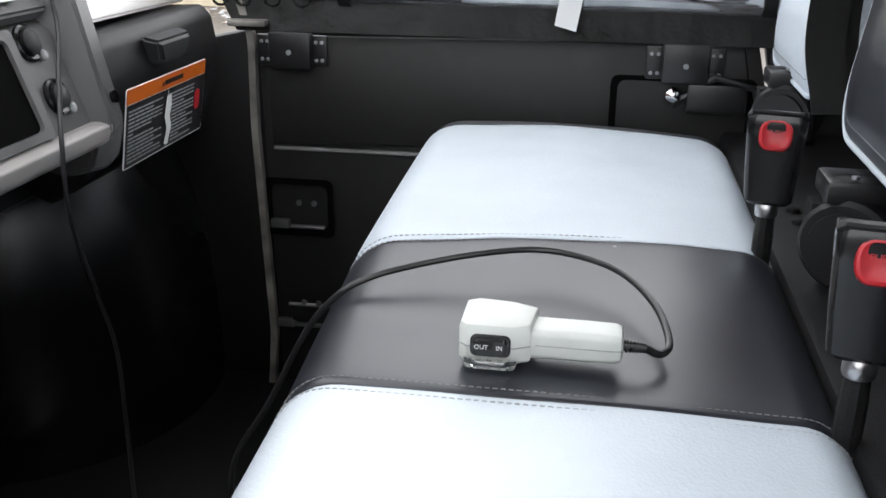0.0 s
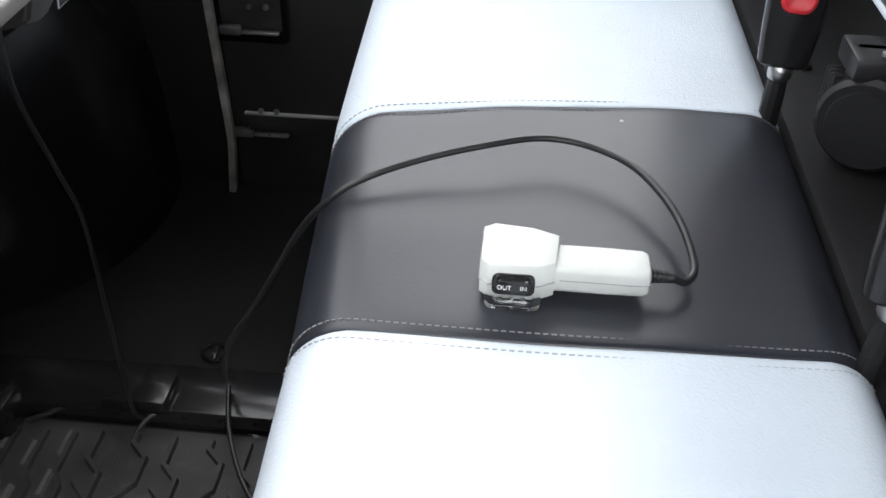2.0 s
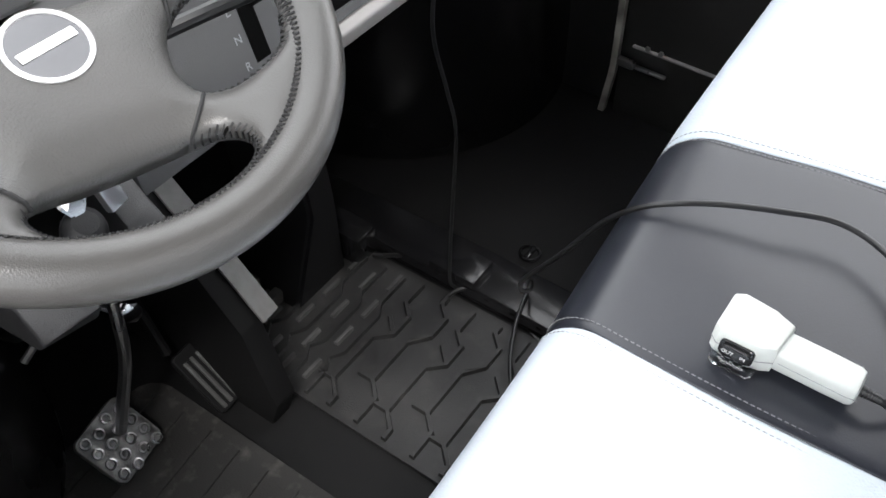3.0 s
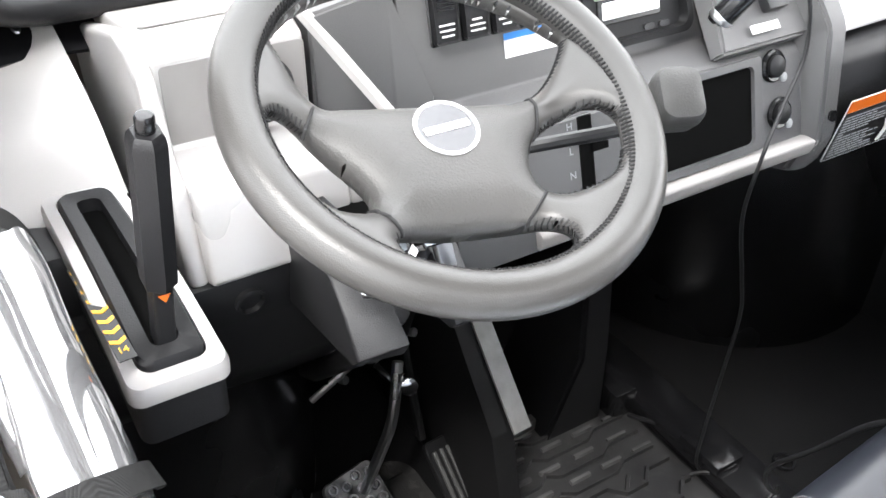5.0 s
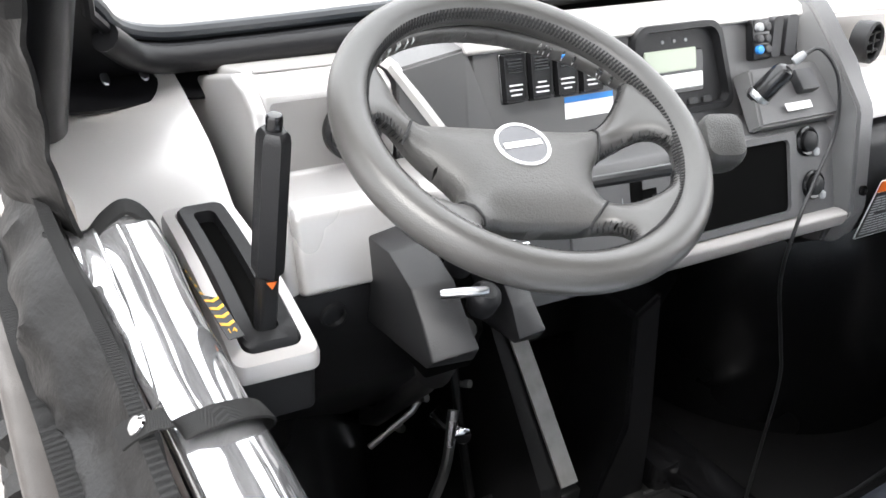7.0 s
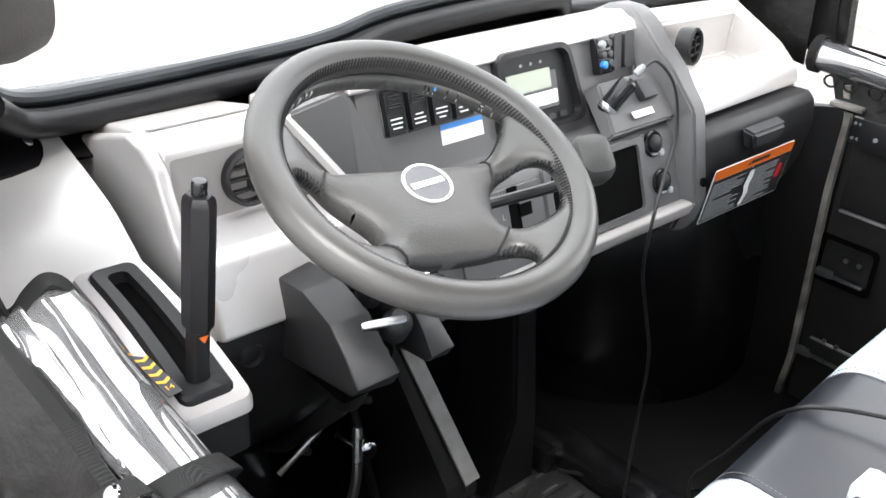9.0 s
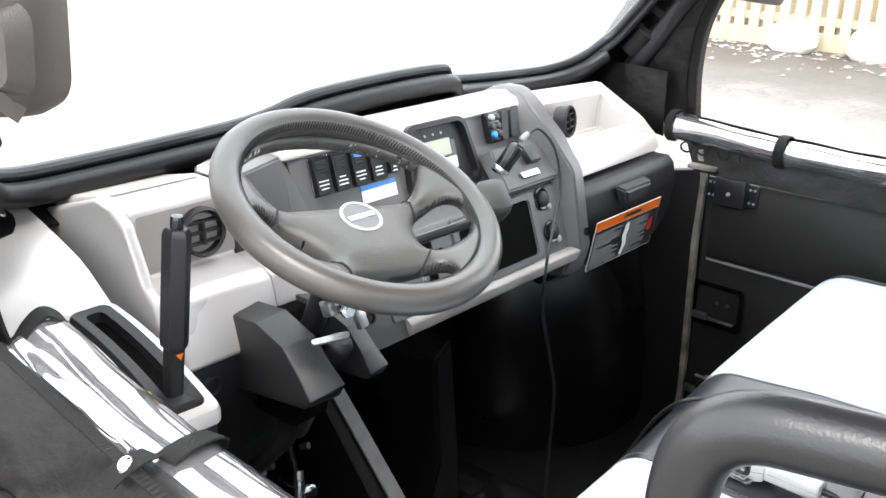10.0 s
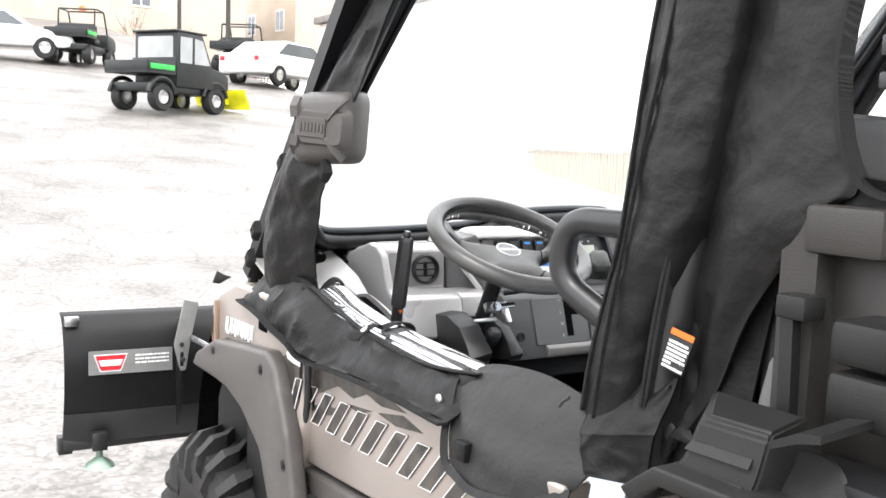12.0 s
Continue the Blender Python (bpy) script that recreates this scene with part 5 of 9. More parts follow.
    part("tilt_lever", bm, M_STEEL, col, "polished tilt lever")
    # shroud halves on both sides
    for outline_a, outline_b, ya, yb, name in (
        ([(-0.36, 1.038), (-0.305, 1.043), (-0.258, 1.028), (-0.236, 1.006), (-0.213, 0.975), (-0.224, 0.962), (-0.36, 0.940)], [(-0.36, 1.044), (-0.298, 1.050), (-0.248, 1.034), (-0.222, 1.008), (-0.197, 0.990), (-0.206, 0.972), (-0.36, 0.940)], -0.458, -0.418, "column_shroud"),
        ([(-0.36, 1.036), (-0.305, 1.038), (-0.255, 1.024), (-0.230, 1.000), (-0.213, 0.974), (-0.222, 0.964), (-0.36, 0.945)], [(-0.36, 1.030), (-0.318, 1.032), (-0.262, 1.020), (-0.238, 0.998), (-0.212, 0.978), (-0.222, 0.962), (-0.36, 0.945)], -0.364, -0.334, "column_shroud")):
        bm = bmnew()
        prism(bm, outline_a, ya, yb, "y", 0.0025, 2, hi_outline=outline_b)
        part(name, bm, M_SHROUD, vehicle, "dark grey column shroud")
    # black block between the shrouds, painting the shade of their gap
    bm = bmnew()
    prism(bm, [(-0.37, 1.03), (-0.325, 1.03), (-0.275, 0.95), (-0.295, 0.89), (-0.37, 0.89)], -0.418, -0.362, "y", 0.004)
    part("column_gap_shade", bm, M_VOID, vehicle)
    # shaft going down to the firewall, with joint
    bm = bmnew()
    tube(bm, [(-0.270, -0.390, 0.96), (-0.36, -0.380, 0.83), (-0.52, -0.36, 0.66), (-0.72, -0.34, 0.52)], 0.013, 12)
    lathe(bm, [(0.0, -0.03), (0.021, -0.028), (0.021, 0.028), (0.0, 0.03)], 14, aim((-0.325, -0.384, 0.885), (0.5, -0.06, 0.86)))
    part("steering_shaft", bm, M_STEEL_BLACK, vehicle)
    # gear selector
    bm = bmnew()
    tube(bm, spline([(-0.290, -0.335, 1.085), (-0.258, -0.27, 1.100), (-0.218, -0.21, 1.120), (-0.202, -0.185, 1.130)], 6), 0.0062, 10)
    lever = part("gear_lever", bm, M_STEEL_BLACK, vehicle, "column gear lever with grey rubber knob")
    bm = bmnew()
    m = aim((-0.194, -0.174, 1.150), (0.55, -0.25, 0.75), (-0.5, 0.2, 0.8)) @ Matrix.Scale(1.08, 4)
    loft(bm, [[(a * k, b * k, z) for a, b in round_rect(0.037, 0.046, 0.011, 5)] for z, k in ((-0.026, 0.45), (-0.022, 0.75), (-0.010, 0.93), (0.004, 1.0), (0.012, 0.97), (0.017, 0.86), (0.019, 0.6), (0.0195, 0.2))], m=m)
    part("knob", bm, M_HUB, lever, "grey moulded gear knob")


M_SHROUD = mat("charcoal_shroud_plastic", (0.010, 0.010, 0.011), 0.40, color2=(0.014, 0.014, 0.015), scale=5, bump=0.25, bump_scale=900)
M_BADGE_RING = mat("satin_badge_ring", (0.78, 0.78, 0.78), 0.25, metal=0.4)
M_BADGE = mat("badge_silver", (0.13, 0.13, 0.135), 0.18, metal=0.9)
build_steering()


def build_brake():
    """Parking brake: silver bezel, black gate, ratchet lever with button, chevron strip."""
    fl, fr, rr, rl = Vector((-0.428, -0.638, 1.066)), Vector((-0.404, -0.576, 1.078)), Vector((-0.242, -0.550, 0.998)), Vector((-0.234, -0.632, 1.006))

    def at(u, v, h=0.0):
        """u along from front to rear, v across from left to right."""
        p = fl.lerp(fr, v).lerp(rl.lerp(rr, v), u)
        return p + Vector((0.0, 0.0, 0.010 * math.sin(u * math.pi) + h))

    def outline(i, r=0.12, n=6, iu=0.0):
        pts = []
        for cu, cv, a in ((1 - iu - r * 0.35, 1 - i - r, 0), (iu + r * 0.35, 1 - i - r, 90), (iu + r * 0.35, i + r, 180), (1 - iu - r * 0.35, i + r, 270)):
            for k in range(n + 1):
                t = radians(a + 90 * k / n)
                pts.append((cu + r * 0.35 * math.cos(t), cv + r * math.sin(t)))
        # denser along the long sides
        out = []
        for (a, b), (c, d) in zip(pts, pts[1:] + pts[:1]):
            k = 6 if abs(a - c) > 0.3 else 1
            out += [(a + (c - a) * j / k, b + (d - b) * j / k) for j in range(k)]
        return out
    bm = bmnew()
    o, i1 = outline(0.0, 0.14), outline(0.16, 0.14, iu=0.05)
    rings = [[at(u, v, -0.016) for u, v in o], [at(u, v, -0.006) for u, v in o], [at(0.5 + (u - 0.5) * 0.985, 0.5 + (v - 0.5) * 0.95, 0.0) for u, v in o], [at(u, v, 0.002) for u, v in i1], [at(u, v, -0.004) for u, v in i1]]
    loft(bm, rings, caps=False)
    brake = part("parking_brake", bm, M_BEZEL, vehicle, "parking brake lever in a silver bezel")
    bm = bmnew()
    loft(bm, [[at(0.5 + (u - 0.5) * 0.97, 0.5 + (v - 0.5) * 0.90, h3) for u, v in o] for h3 in (-0.010, -0.060)], caps=False)
    part("bezel_base", bm, M_PLASTIC, brake)
    bm = bmnew()
    i2, i3 = outline(0.18, 0.14, iu=0.055), outline(0.36, 0.09, iu=0.12)
    loft(bm, [[at(u, v, -0.004) for u, v in i2], [at(u, v, 0.005) for u, v in i2], [at(0.5 + (u - 0.5) * 0.97, 0.5 + (v - 0.5) * 0.92, 0.008) for u, v in i2], [at(u, v, 0.007) for u, v in i3], [at(u, v, -0.006) for u, v in i3]], caps=False)
    part("gate", bm, M_PLASTIC, brake, "black lever gate")
    # shallow black floor whose colour stands for the shade deep in the slot
    bm = bmnew()
    bm.faces.new([bm.verts.new(at(u, v, -0.005)) for u, v in i3])
    part("slot", bm, M_VOID, brake)
    # lever
    foot, top = Vector((-0.2700, -0.592, 1.020)), Vector((-0.2475, -0.5855, 1.2055))
    m = aim(foot, top - foot, (-1, 0, 0))
    L = (top - foot).length
    bm = bmnew()
    loft(bm, [[(a, b, z) for a, b in round_rect(0.015, 0.020, 0.003)] for z in (-0.02, L * 0.36)], m=m)
    part("lever_bar", bm, M_PLASTIC, brake)
    bm = bmnew()
    hexa = lambda k: [(0.0145 * k * math.cos(radians(60 * i + 30)) * 0.92, 0.0165 * k * math.sin(radians(60 * i + 30))) for i in range(6)]
    loft(bm, [[(a, b, z) for a, b in hexa(k)] for z, k in ((L * 0.30, 0.85), (L * 0.31, 0.97), (L * 0.34, 1.0), (L * 0.955, 0.98), (L * 0.985, 0.90), (L, 0.72))], m=m)
    part("grip", bm, M_PLASTIC, brake, "black faceted grip")
    bm = bmnew()
    lathe(bm, [(0.0062, L - 0.002), (0.0066, L + 0.002), (0.0066, L + 0.010), (0.0055, L + 0.0122), (0.0, L + 0.0125)], 20, m)
    part("release_button", bm, M_GLOSS, brake)
    bm = bmnew()
    prism(bm, [(-0.0045, 0.0), (0.0045, 0.0), (0.0, -0.007)], 0.0, 0.0006, "z", m=aim(foot.lerp(top, 0.275) + Vector((0.0105, 0, 0)), (1, 0, 0)))
    part("pointer", bm, M_ORANGE, brake, "orange pointer")
    # chevron strip beside the gate
    bm = bmnew()
    a, b = at(0.40, 0.070, 0.0055), at(0.93, 0.095, 0.0045)
    ax = (b - a).normalized()
    m = aim(a.lerp(b, 0.5), (0.1, 0, 1), -ax)
    h2 = (b - a).length
    plate(bm, 0.0136, h2, 0.001, 0.0006, m, 0.0002)
    strip = part("chevron_strip", bm, M_LABEL, brake, "black strip with amber chevrons")
    for i in range(8):
        bm = bmnew()
        y = h2 / 2 - 0.006 - i * (h2 - 0.022) / 7.4
        prism(bm, [(-0.0060, y + 0.0026), (0.0, y - 0.0006), (0.0060, y + 0.0026), (0.0060, y - 0.0010), (0.0, y - 0.0044), (-0.0060, y - 0.0010)], 0.0006, 0.0010, "z", m=m)
        part("chevron", bm, M_YELLOW, strip)
    cu = bpy.data.curves.new("mark", "FONT")
    cu.body, cu.size, cu.align_x, cu.align_y, cu.extrude = "14", 0.0085, "CENTER", "CENTER", 0.0002
    tx = new("strip_mark", cu)
    tx.matrix_basis = GROUP_FIT @ m @ Matrix.Translation((0, -h2 / 2 + 0.010, 0.0008))
    cu.materials.append(M_YELLOW)
    hang(tx, strip)


M_BEZEL = mat("satin_silver_trim", (0.52, 0.50, 0.49), 0.32, metal=0.35, color2=(0.48, 0.465, 0.455), scale=5, coat=0.2)
build_brake()


M_FLOOR = mat("matt_black_floor_plastic", (0.006, 0.006, 0.0065), 0.55, color2=(0.009, 0.009, 0.0095), scale=5, bump=0.3, bump_scale=700, spec=0.2, dust=0.01)


def build_floor():
    bm = bmnew()
    box(bm, (-1.0, -0.70, 0.24), (0.02, 0.755, 0.30), 0.004)
    part("floor_pan", bm, M_FLOOR, vehicle, "black plastic floor pan")
    # side and front walls, added to close the footwell and keep light out
    for y0, y1, x1 in ((-0.722, -0.704, -0.33), (0.757, 0.775, -0.372)):
        bm = bmnew()
        box(bm, (-0.66, y0, 0.24), (x1, y1, 0.86), 0.004)
        part("side_wall", bm, M_FLOOR, vehicle)
    bm = bmnew()
    box(bm, (-0.735, -0.70, 0.80), (-0.715, 0.75, 0.985), 0.004)
    part("bulkhead", bm, M_PLASTIC, vehicle)
    bm = bmnew()
    prism(bm, [(-0.93, 0.30), (-0.90, 0.30), (-0.60, 0.70), (-0.52, 0.80), (-0.60, 0.85), (-0.80, 0.85), (-0.93, 0.66)], -0.70, 0.75, "y", 0.008)
    part("firewall", bm, M_FLOOR, vehicle)
    for y in (0.62, -0.615):
        bm = bmnew()
        lathe(bm, [(0.324, 0.0), (0.325, 0.05), (0.322, 0.15), (0.312, 0.25), (0.292, 0.35), (0.260, 0.44), (0.215, 0.515), (0.155, 0.575), (0.08, 0.612), (0.0, 0.625)], 64, Matrix.Translation((-0.735, y, 0.30)))
        side = 1 if y > 0 else -1
        bmesh.ops.bisect_plane(bm, geom=list(bm.verts) + list(bm.edges) + list(bm.faces), plane_co=(0, 0.72 * side, 0), plane_no=(0, side, 0), clear_outer=True)
        part("wheel_well", bm, M_WELL, vehicle, "smooth black plastic wheel well")
    # upright panel beside the pedals, with an edge strip paler than the panel
    bm = bmnew()
    prism(bm, [(-0.384, 0.480), (-0.66, 0.795), (-0.75, 0.80), (-0.75, 0.305), (-0.36, 0.305), (-0.345, 0.36)], -0.165, -0.130, "y", 0.003)
    part("pedal_divider", bm, M_FLOOR, vehicle)
    bm = bmnew()
    sweep(bm, [(-0.378, -0.120, 0.478), (-0.487, -0.127, 0.602), (-0.66, -0.140, 0.80)], [(0.014, 0.002), (0.014, -0.002), (-0.014, -0.002), (-0.014, 0.002)])
    part("divider_edge", bm, M_EDGE, vehicle, "pale grey edge strip of the divider")
    # bracket of the gear linkage in the middle
    bm = bmnew()
    loft(bm, [[(-0.46, 0.000, 0.30), (-0.46, 0.115, 0.30), (-0.62, 0.115, 0.30), (-0.62, 0.0, 0.30)], [(-0.455, 0.045, 0.46), (-0.455, 0.10, 0.46), (-0.60, 0.10, 0.46), (-0.60, 0.045, 0.46)], [(-0.44, 0.01, 0.68), (-0.44, 0.055, 0.71), (-0.58, 0.055, 0.71), (-0.58, 0.01, 0.68)]])
    bmesh.ops.bevel(bm, geom=list(bm.edges), offset=0.006, segments=2, affect="EDGES")
    part("linkage_tower", bm, M_PLASTIC, vehicle)
    # raised rail between the footwells with an open bracket
    bm = bmnew()
    prism(bm, [(-0.60, 0.30), (-0.60, 0.325), (-0.28, 0.335), (-0.06, 0.335), (-0.03, 0.30)], 0.165, 0.245, "y", 0.005)
    box(bm, (-0.34, 0.16, 0.335), (-0.26, 0.215, 0.352), 0.004, pose(0, 0, 0, 0, 0, 0))
    box(bm, (-0.60, 0.12, 0.30), (-0.44, 0.17, 0.36), 0.01)
    part("floor_rail", bm, M_GLOSS, vehicle, "black floor rail")
    for x, y in ((-0.245, 0.30), (-0.12, 0.315)):
        bm = bmnew()
        tube(bm, [(x + 0.016 * math.cos(t / 12 * 2 * math.pi), y + 0.016 * math.sin(t / 12 * 2 * math.pi), 0.3035) for t in range(12)], 0.0032, 6, closed=True)
        box(bm, (x - 0.004, y - 0.012, 0.299), (x + 0.004, y + 0.012, 0.306), 0.001)
        part("tie_down", bm, M_GLOSS, vehicle, "black floor tie-down ring")


M_WELL = mat("satin_black_plastic", (0.004, 0.004, 0.0045), 0.25, color2=(0.005, 0.005, 0.0055), scale=3, bump=0.05, bump_scale=900, rough2=0.32)
M_EDGE = mat("pale_grey_edge", (0.26, 0.257, 0.254), 0.5, color2=(0.18, 0.177, 0.174), scale=30, bump=0.2, bump_scale=500)
group_fit(0.012, -0.018, 0.097)
build_floor()
group_fit()


def build_mats():
    """Moulded rubber mats with raised zigzag ribs."""
    def rib(bm, pts, w=0.0035, h=0.004, z=0.307):
        sweep(bm, [(x, y, z) for x, y in pts], [(w, 0), (w * 0.7, h), (-w * 0.7, h), (-w, 0)])
    mid = thing("floor_mat", (-0.35, 0.03, 0.30), "black rubber floor mat with raised zigzag ribs", "floor mat", "floor mats")
    bm = bmnew()
    loft(bm, [[(-0.36 + a, 0.025 + b, z) for a, b in round_rect(0.56, 0.268, 0.02)] for z in (0.3005, 0.306, 0.307)])
    part("sheet", bm, M_MAT, mid)
    # angular ribs: long bars across the mat that jog forward and back, and short dashes between
    for k in range(5):
        x = -0.135 - 0.046 * k
        bm = bmnew()
        o = 0.016 if k % 2 else -0.012
        rib(bm, [(x, -0.100), (x, -0.072 + o), (x - 0.022, -0.050 + o), (x - 0.022, 0.035 + o), (x, 0.057 + o), (x, 0.095 + o), (x - 0.020, 0.115 + o), (x - 0.020, 0.145)], 0.0042, 0.0075)
        part("rib", bm, M_MAT, mid)
        bm = bmnew()
        rib(bm, [(x - 0.022, -0.050 + o), (x - 0.046, -0.050 + o)], 0.0034, 0.0065)
        part("rib", bm, M_MAT, mid)
        bm = bmnew()
        rib(bm, [(x, 0.057 + o), (x - 0.024, 0.057 - o)], 0.0034, 0.0065)
        part("rib", bm, M_MAT, mid)
    for k in range(5):
        x = -0.375 - 0.036 * k
        for y0 in ((-0.098, -0.045, 0.02, 0.085) if k % 2 else (-0.085, -0.015, 0.045, 0.105)):
            bm = bmnew()
            rib(bm, [(x, y0), (x, y0 + 0.036)], 0.0036, 0.006)
            part("rib", bm, M_RIDGE, mid)
        bm = bmnew()
        rib(bm, [(x + 0.018, -0.102), (x + 0.018, -0.060), (x + 0.006, -0.040), (x + 0.018, -0.020), (x + 0.018, 0.06), (x + 0.006, 0.08), (x + 0.006, 0.14)], 0.0032, 0.0065)
        part("rib", bm, M_MAT, mid)
    # two pale bars across the mat's front
    for x in (-0.500, -0.545):
        bm = bmnew()
        prism(bm, [(x - 0.012, 0.307), (x + 0.012, 0.307), (x + 0.008, 0.324), (x - 0.008, 0.324)], -0.10, 0.125, "y", 0.003)
        part("ridge", bm, M_RIDGE, mid, "pale grey ridge")
    drv = thing("floor_mat", (-0.35, -0.37, 0.30), "dusty black rubber driver's floor mat", "floor mat", "floor mats")
    bm = bmnew()
    loft(bm, [[(-0.30 + a, -0.40 + b, z) for a, b in round_rect(0.50, 0.40, 0.04)] for z in (0.3005, 0.3065, 0.308)])
    part("sheet", bm, M_MAT_DUSTY, drv)
    bm = bmnew()
    for k in range(9):
        rib(bm, [(-0.52 + 0.05 * k, -0.58), (-0.50 + 0.05 * k, -0.40), (-0.52 + 0.05 * k, -0.22)], 0.003, 0.003, 0.3075)
    part("ribs", bm, M_MAT_DUSTY, drv)


M_RIDGE = mat("grey_rubber_ridge", (0.10, 0.10, 0.10), 0.5, color2=(0.06, 0.06, 0.06), scale=25, bump=0.3, bump_scale=400)
M_MAT_DUSTY = mat("dusty_rubber_mat", (0.022, 0.022, 0.022), 0.6, color2=(0.028, 0.027, 0.026), scale=9, bump=0.5, bump_scale=400, dust=0.28)
group_fit(0.012, -0.018, 0.097)
build_mats()
group_fit()


def build_pedals():
    # brake pedal: drilled steel pad on a bent arm
    bm = bmnew()
    tube(bm, rounded([(-0.505, -0.262, 0.60), (-0.475, -0.285, 0.53), (-0.475, -0.312, 0.46), (-0.500, -0.315, 0.385)], 0.03, 4), 0.0075, 10)
    brk = part("brake_pedal", bm, M_STEEL, vehicle, "steel brake pedal with studded pad")
    m = Matrix.Translation((-0.500, -0.325, 0.372)) @ pose(0, 0, 0, 0, 38, 12)
    bm = bmnew()
    plate(bm, 0.082, 0.085, 0.012, 0.008, m)
    pad = part("pad", bm, M_PAD_WORN, brk)
    bm = bmnew()
    for i in range(4):
        for j in range(4):
            lathe(bm, [(0.0078, 0.007), (0.0072, 0.0115), (0.0050, 0.012), (0.0045, 0.0085)], 12, m @ Matrix.Translation((-0.030 + 0.020 * i + (0.006 if j % 2 else 0), -0.030 + 0.020 * j, 0)), cap=False)
    part("studs", bm, M_STEEL, pad)
    bm = bmnew()
    lathe(bm, [(0.0, 0), (0.012, 0.0), (0.013, 0.004), (0.012, 0.010), (0.007, 0.012), (0.0, 0.012)], 8, aim((-0.492, -0.255, 0.566), (0.9, -0.2, 0.4)))
    box(bm, (-0.02, -0.012, -0.012), (0.02, 0.010, 0.012), 0.003, Matrix.Translation((-0.515, -0.268, 0.575)) @ pose(0, 0, 0, 20, 15, 20))
    part("pivot", bm, M_CHROME, brk)
    bm = bmnew()
    for p in ((-0.55, -0.29, 0.60), (-0.53, -0.235, 0.62), (-0.56, -0.32, 0.55)):
        lathe(bm, [(0.0, 0), (0.006, 0.0), (0.006, 0.014), (0.0, 0.014)], 8, aim(p, (0.7, 0.3, 0.3)))
    tube(bm, [(-0.58, -0.24, 0.62), (-0.55, -0.30, 0.58), (-0.56, -0.36, 0.53)], 0.005, 8)
    part("linkage", bm, M_STEEL, brk)
    # throttle pedal with ribs
    m = Matrix.Translation((-0.482, -0.187, 0.368)) @ pose(0, 0, 0, 0, 42, 4)
    bm = bmnew()
    plate(bm, 0.100, 0.050, 0.008, 0.010, m)
    thr = part("throttle_pedal", bm, M_PLASTIC, vehicle, "black throttle pedal with raised ribs")
    bm = bmnew()
    for j in range(4):
        box(bm, (-0.035, -0.018 + 0.0115 * j, 0.009), (0.045, -0.012 + 0.0115 * j, 0.014), 0.0015, m)
    part("ribs", bm, M_RIDGE, thr)
    bm = bmnew()
    tube(bm, [(-0.53, -0.205, 0.40), (-0.58, -0.205, 0.52), (-0.62, -0.2, 0.62)], 0.007, 8)
    part("arm", bm, M_STEEL_BLACK, thr)
    # loose wiring and a snippet of bare wire on the rail
    w = thing("wiring", (-0.2, 0.18, 0.31), "loose black wiring lying across the floor rail", "cable", kind="")
    bm = bmnew()
    for k, pts in enumerate(([(-0.45, 0.13, 0.345), (-0.38, 0.17, 0.35), (-0.30, 0.19, 0.345), (-0.20, 0.185, 0.342), (-0.10, 0.20, 0.345)], [(-0.33, 0.10, 0.312), (-0.30, 0.15, 0.35), (-0.24, 0.17, 0.35), (-0.16, 0.15, 0.325), (-0.08, 0.16, 0.315)], [(-0.29, 0.20, 0.345), (-0.22, 0.215, 0.345), (-0.16, 0.27, 0.31), (-0.05, 0.29, 0.305)])):
        tube(bm, spline(pts, 6), 0.0035, 8)
    part("strand", bm, M_CABLE, w)


M_PAD_WORN = mat("worn_pedal_steel", (0.20, 0.20, 0.20), 0.45, metal=0.6, color2=(0.06, 0.06, 0.06), scale=60, bump=0.3, bump_scale=300)
group_fit(0.030, -0.004, 0.070)
build_pedals()
group_fit()

# ---- windscreen, cage, doors and soft cab ----
def screen(y, z):
    """A point of the windscreen's plane."""
    return Vector((-0.655 + (z - 1.13) * 0.86, y, z))


def thin_pane(name, gloss=0.1, dust=0.09):
    """A thin clear sheet: light goes straight through, with a faint mirror image by its gloss."""
    m = bpy.data.materials.new(name)
    m.use_nodes = True
    n, l = m.node_tree.nodes, m.node_tree.links
    n.remove(n["Principled BSDF"])
    lw, mu, tr, gl, mx = n.new("ShaderNodeLayerWeight"), n.new("ShaderNodeMath"), n.new("ShaderNodeBsdfTransparent"), n.new("ShaderNodeBsdfGlossy"), n.new("ShaderNodeMixShader")
    lw.inputs["Blend"].default_value = 0.25
    mu.operation = "MULTIPLY"
    mu.inputs[1].default_value = gloss
    tr.inputs["Color"].default_value = (0.985, 0.99, 0.99, 1)
    gl.inputs["Roughness"].default_value = 0.02
    l.new(lw.outputs["Facing"], mu.inputs[0])
    l.new(mu.outputs[0], mx.inputs["Fac"])
    l.new(tr.outputs["BSDF"], mx.inputs[1])
    l.new(gl.outputs["BSDF"], mx.inputs[2])
    # patchy white veil, added to wash out the view like glare; dust sets it
    haze, hx, veil, hm = n.new("ShaderNodeBsdfTranslucent"), n.new("ShaderNodeMixShader"), n.new("ShaderNodeTexNoise"), n.new("ShaderNodeMapRange")
    haze.inputs["Color"].default_value = (0.85, 0.86, 0.87, 1)
    veil.inputs["Scale"].default_value, veil.inputs["Detail"].default_value = 5.0, 7.0
    hm.inputs["To Min"].default_value, hm.inputs["To Max"].default_value = dust * 0.6, dust * 1.4
    l.new(veil.outputs["Fac"], hm.inputs["Value"])
    l.new(hm.outputs["Result"], hx.inputs["Fac"])
    l.new(mx.outputs["Shader"], hx.inputs[1])
    l.new(haze.outputs["BSDF"], hx.inputs[2])
    l.new(hx.outputs["Shader"], n["Material Output"].inputs["Surface"])
    return m


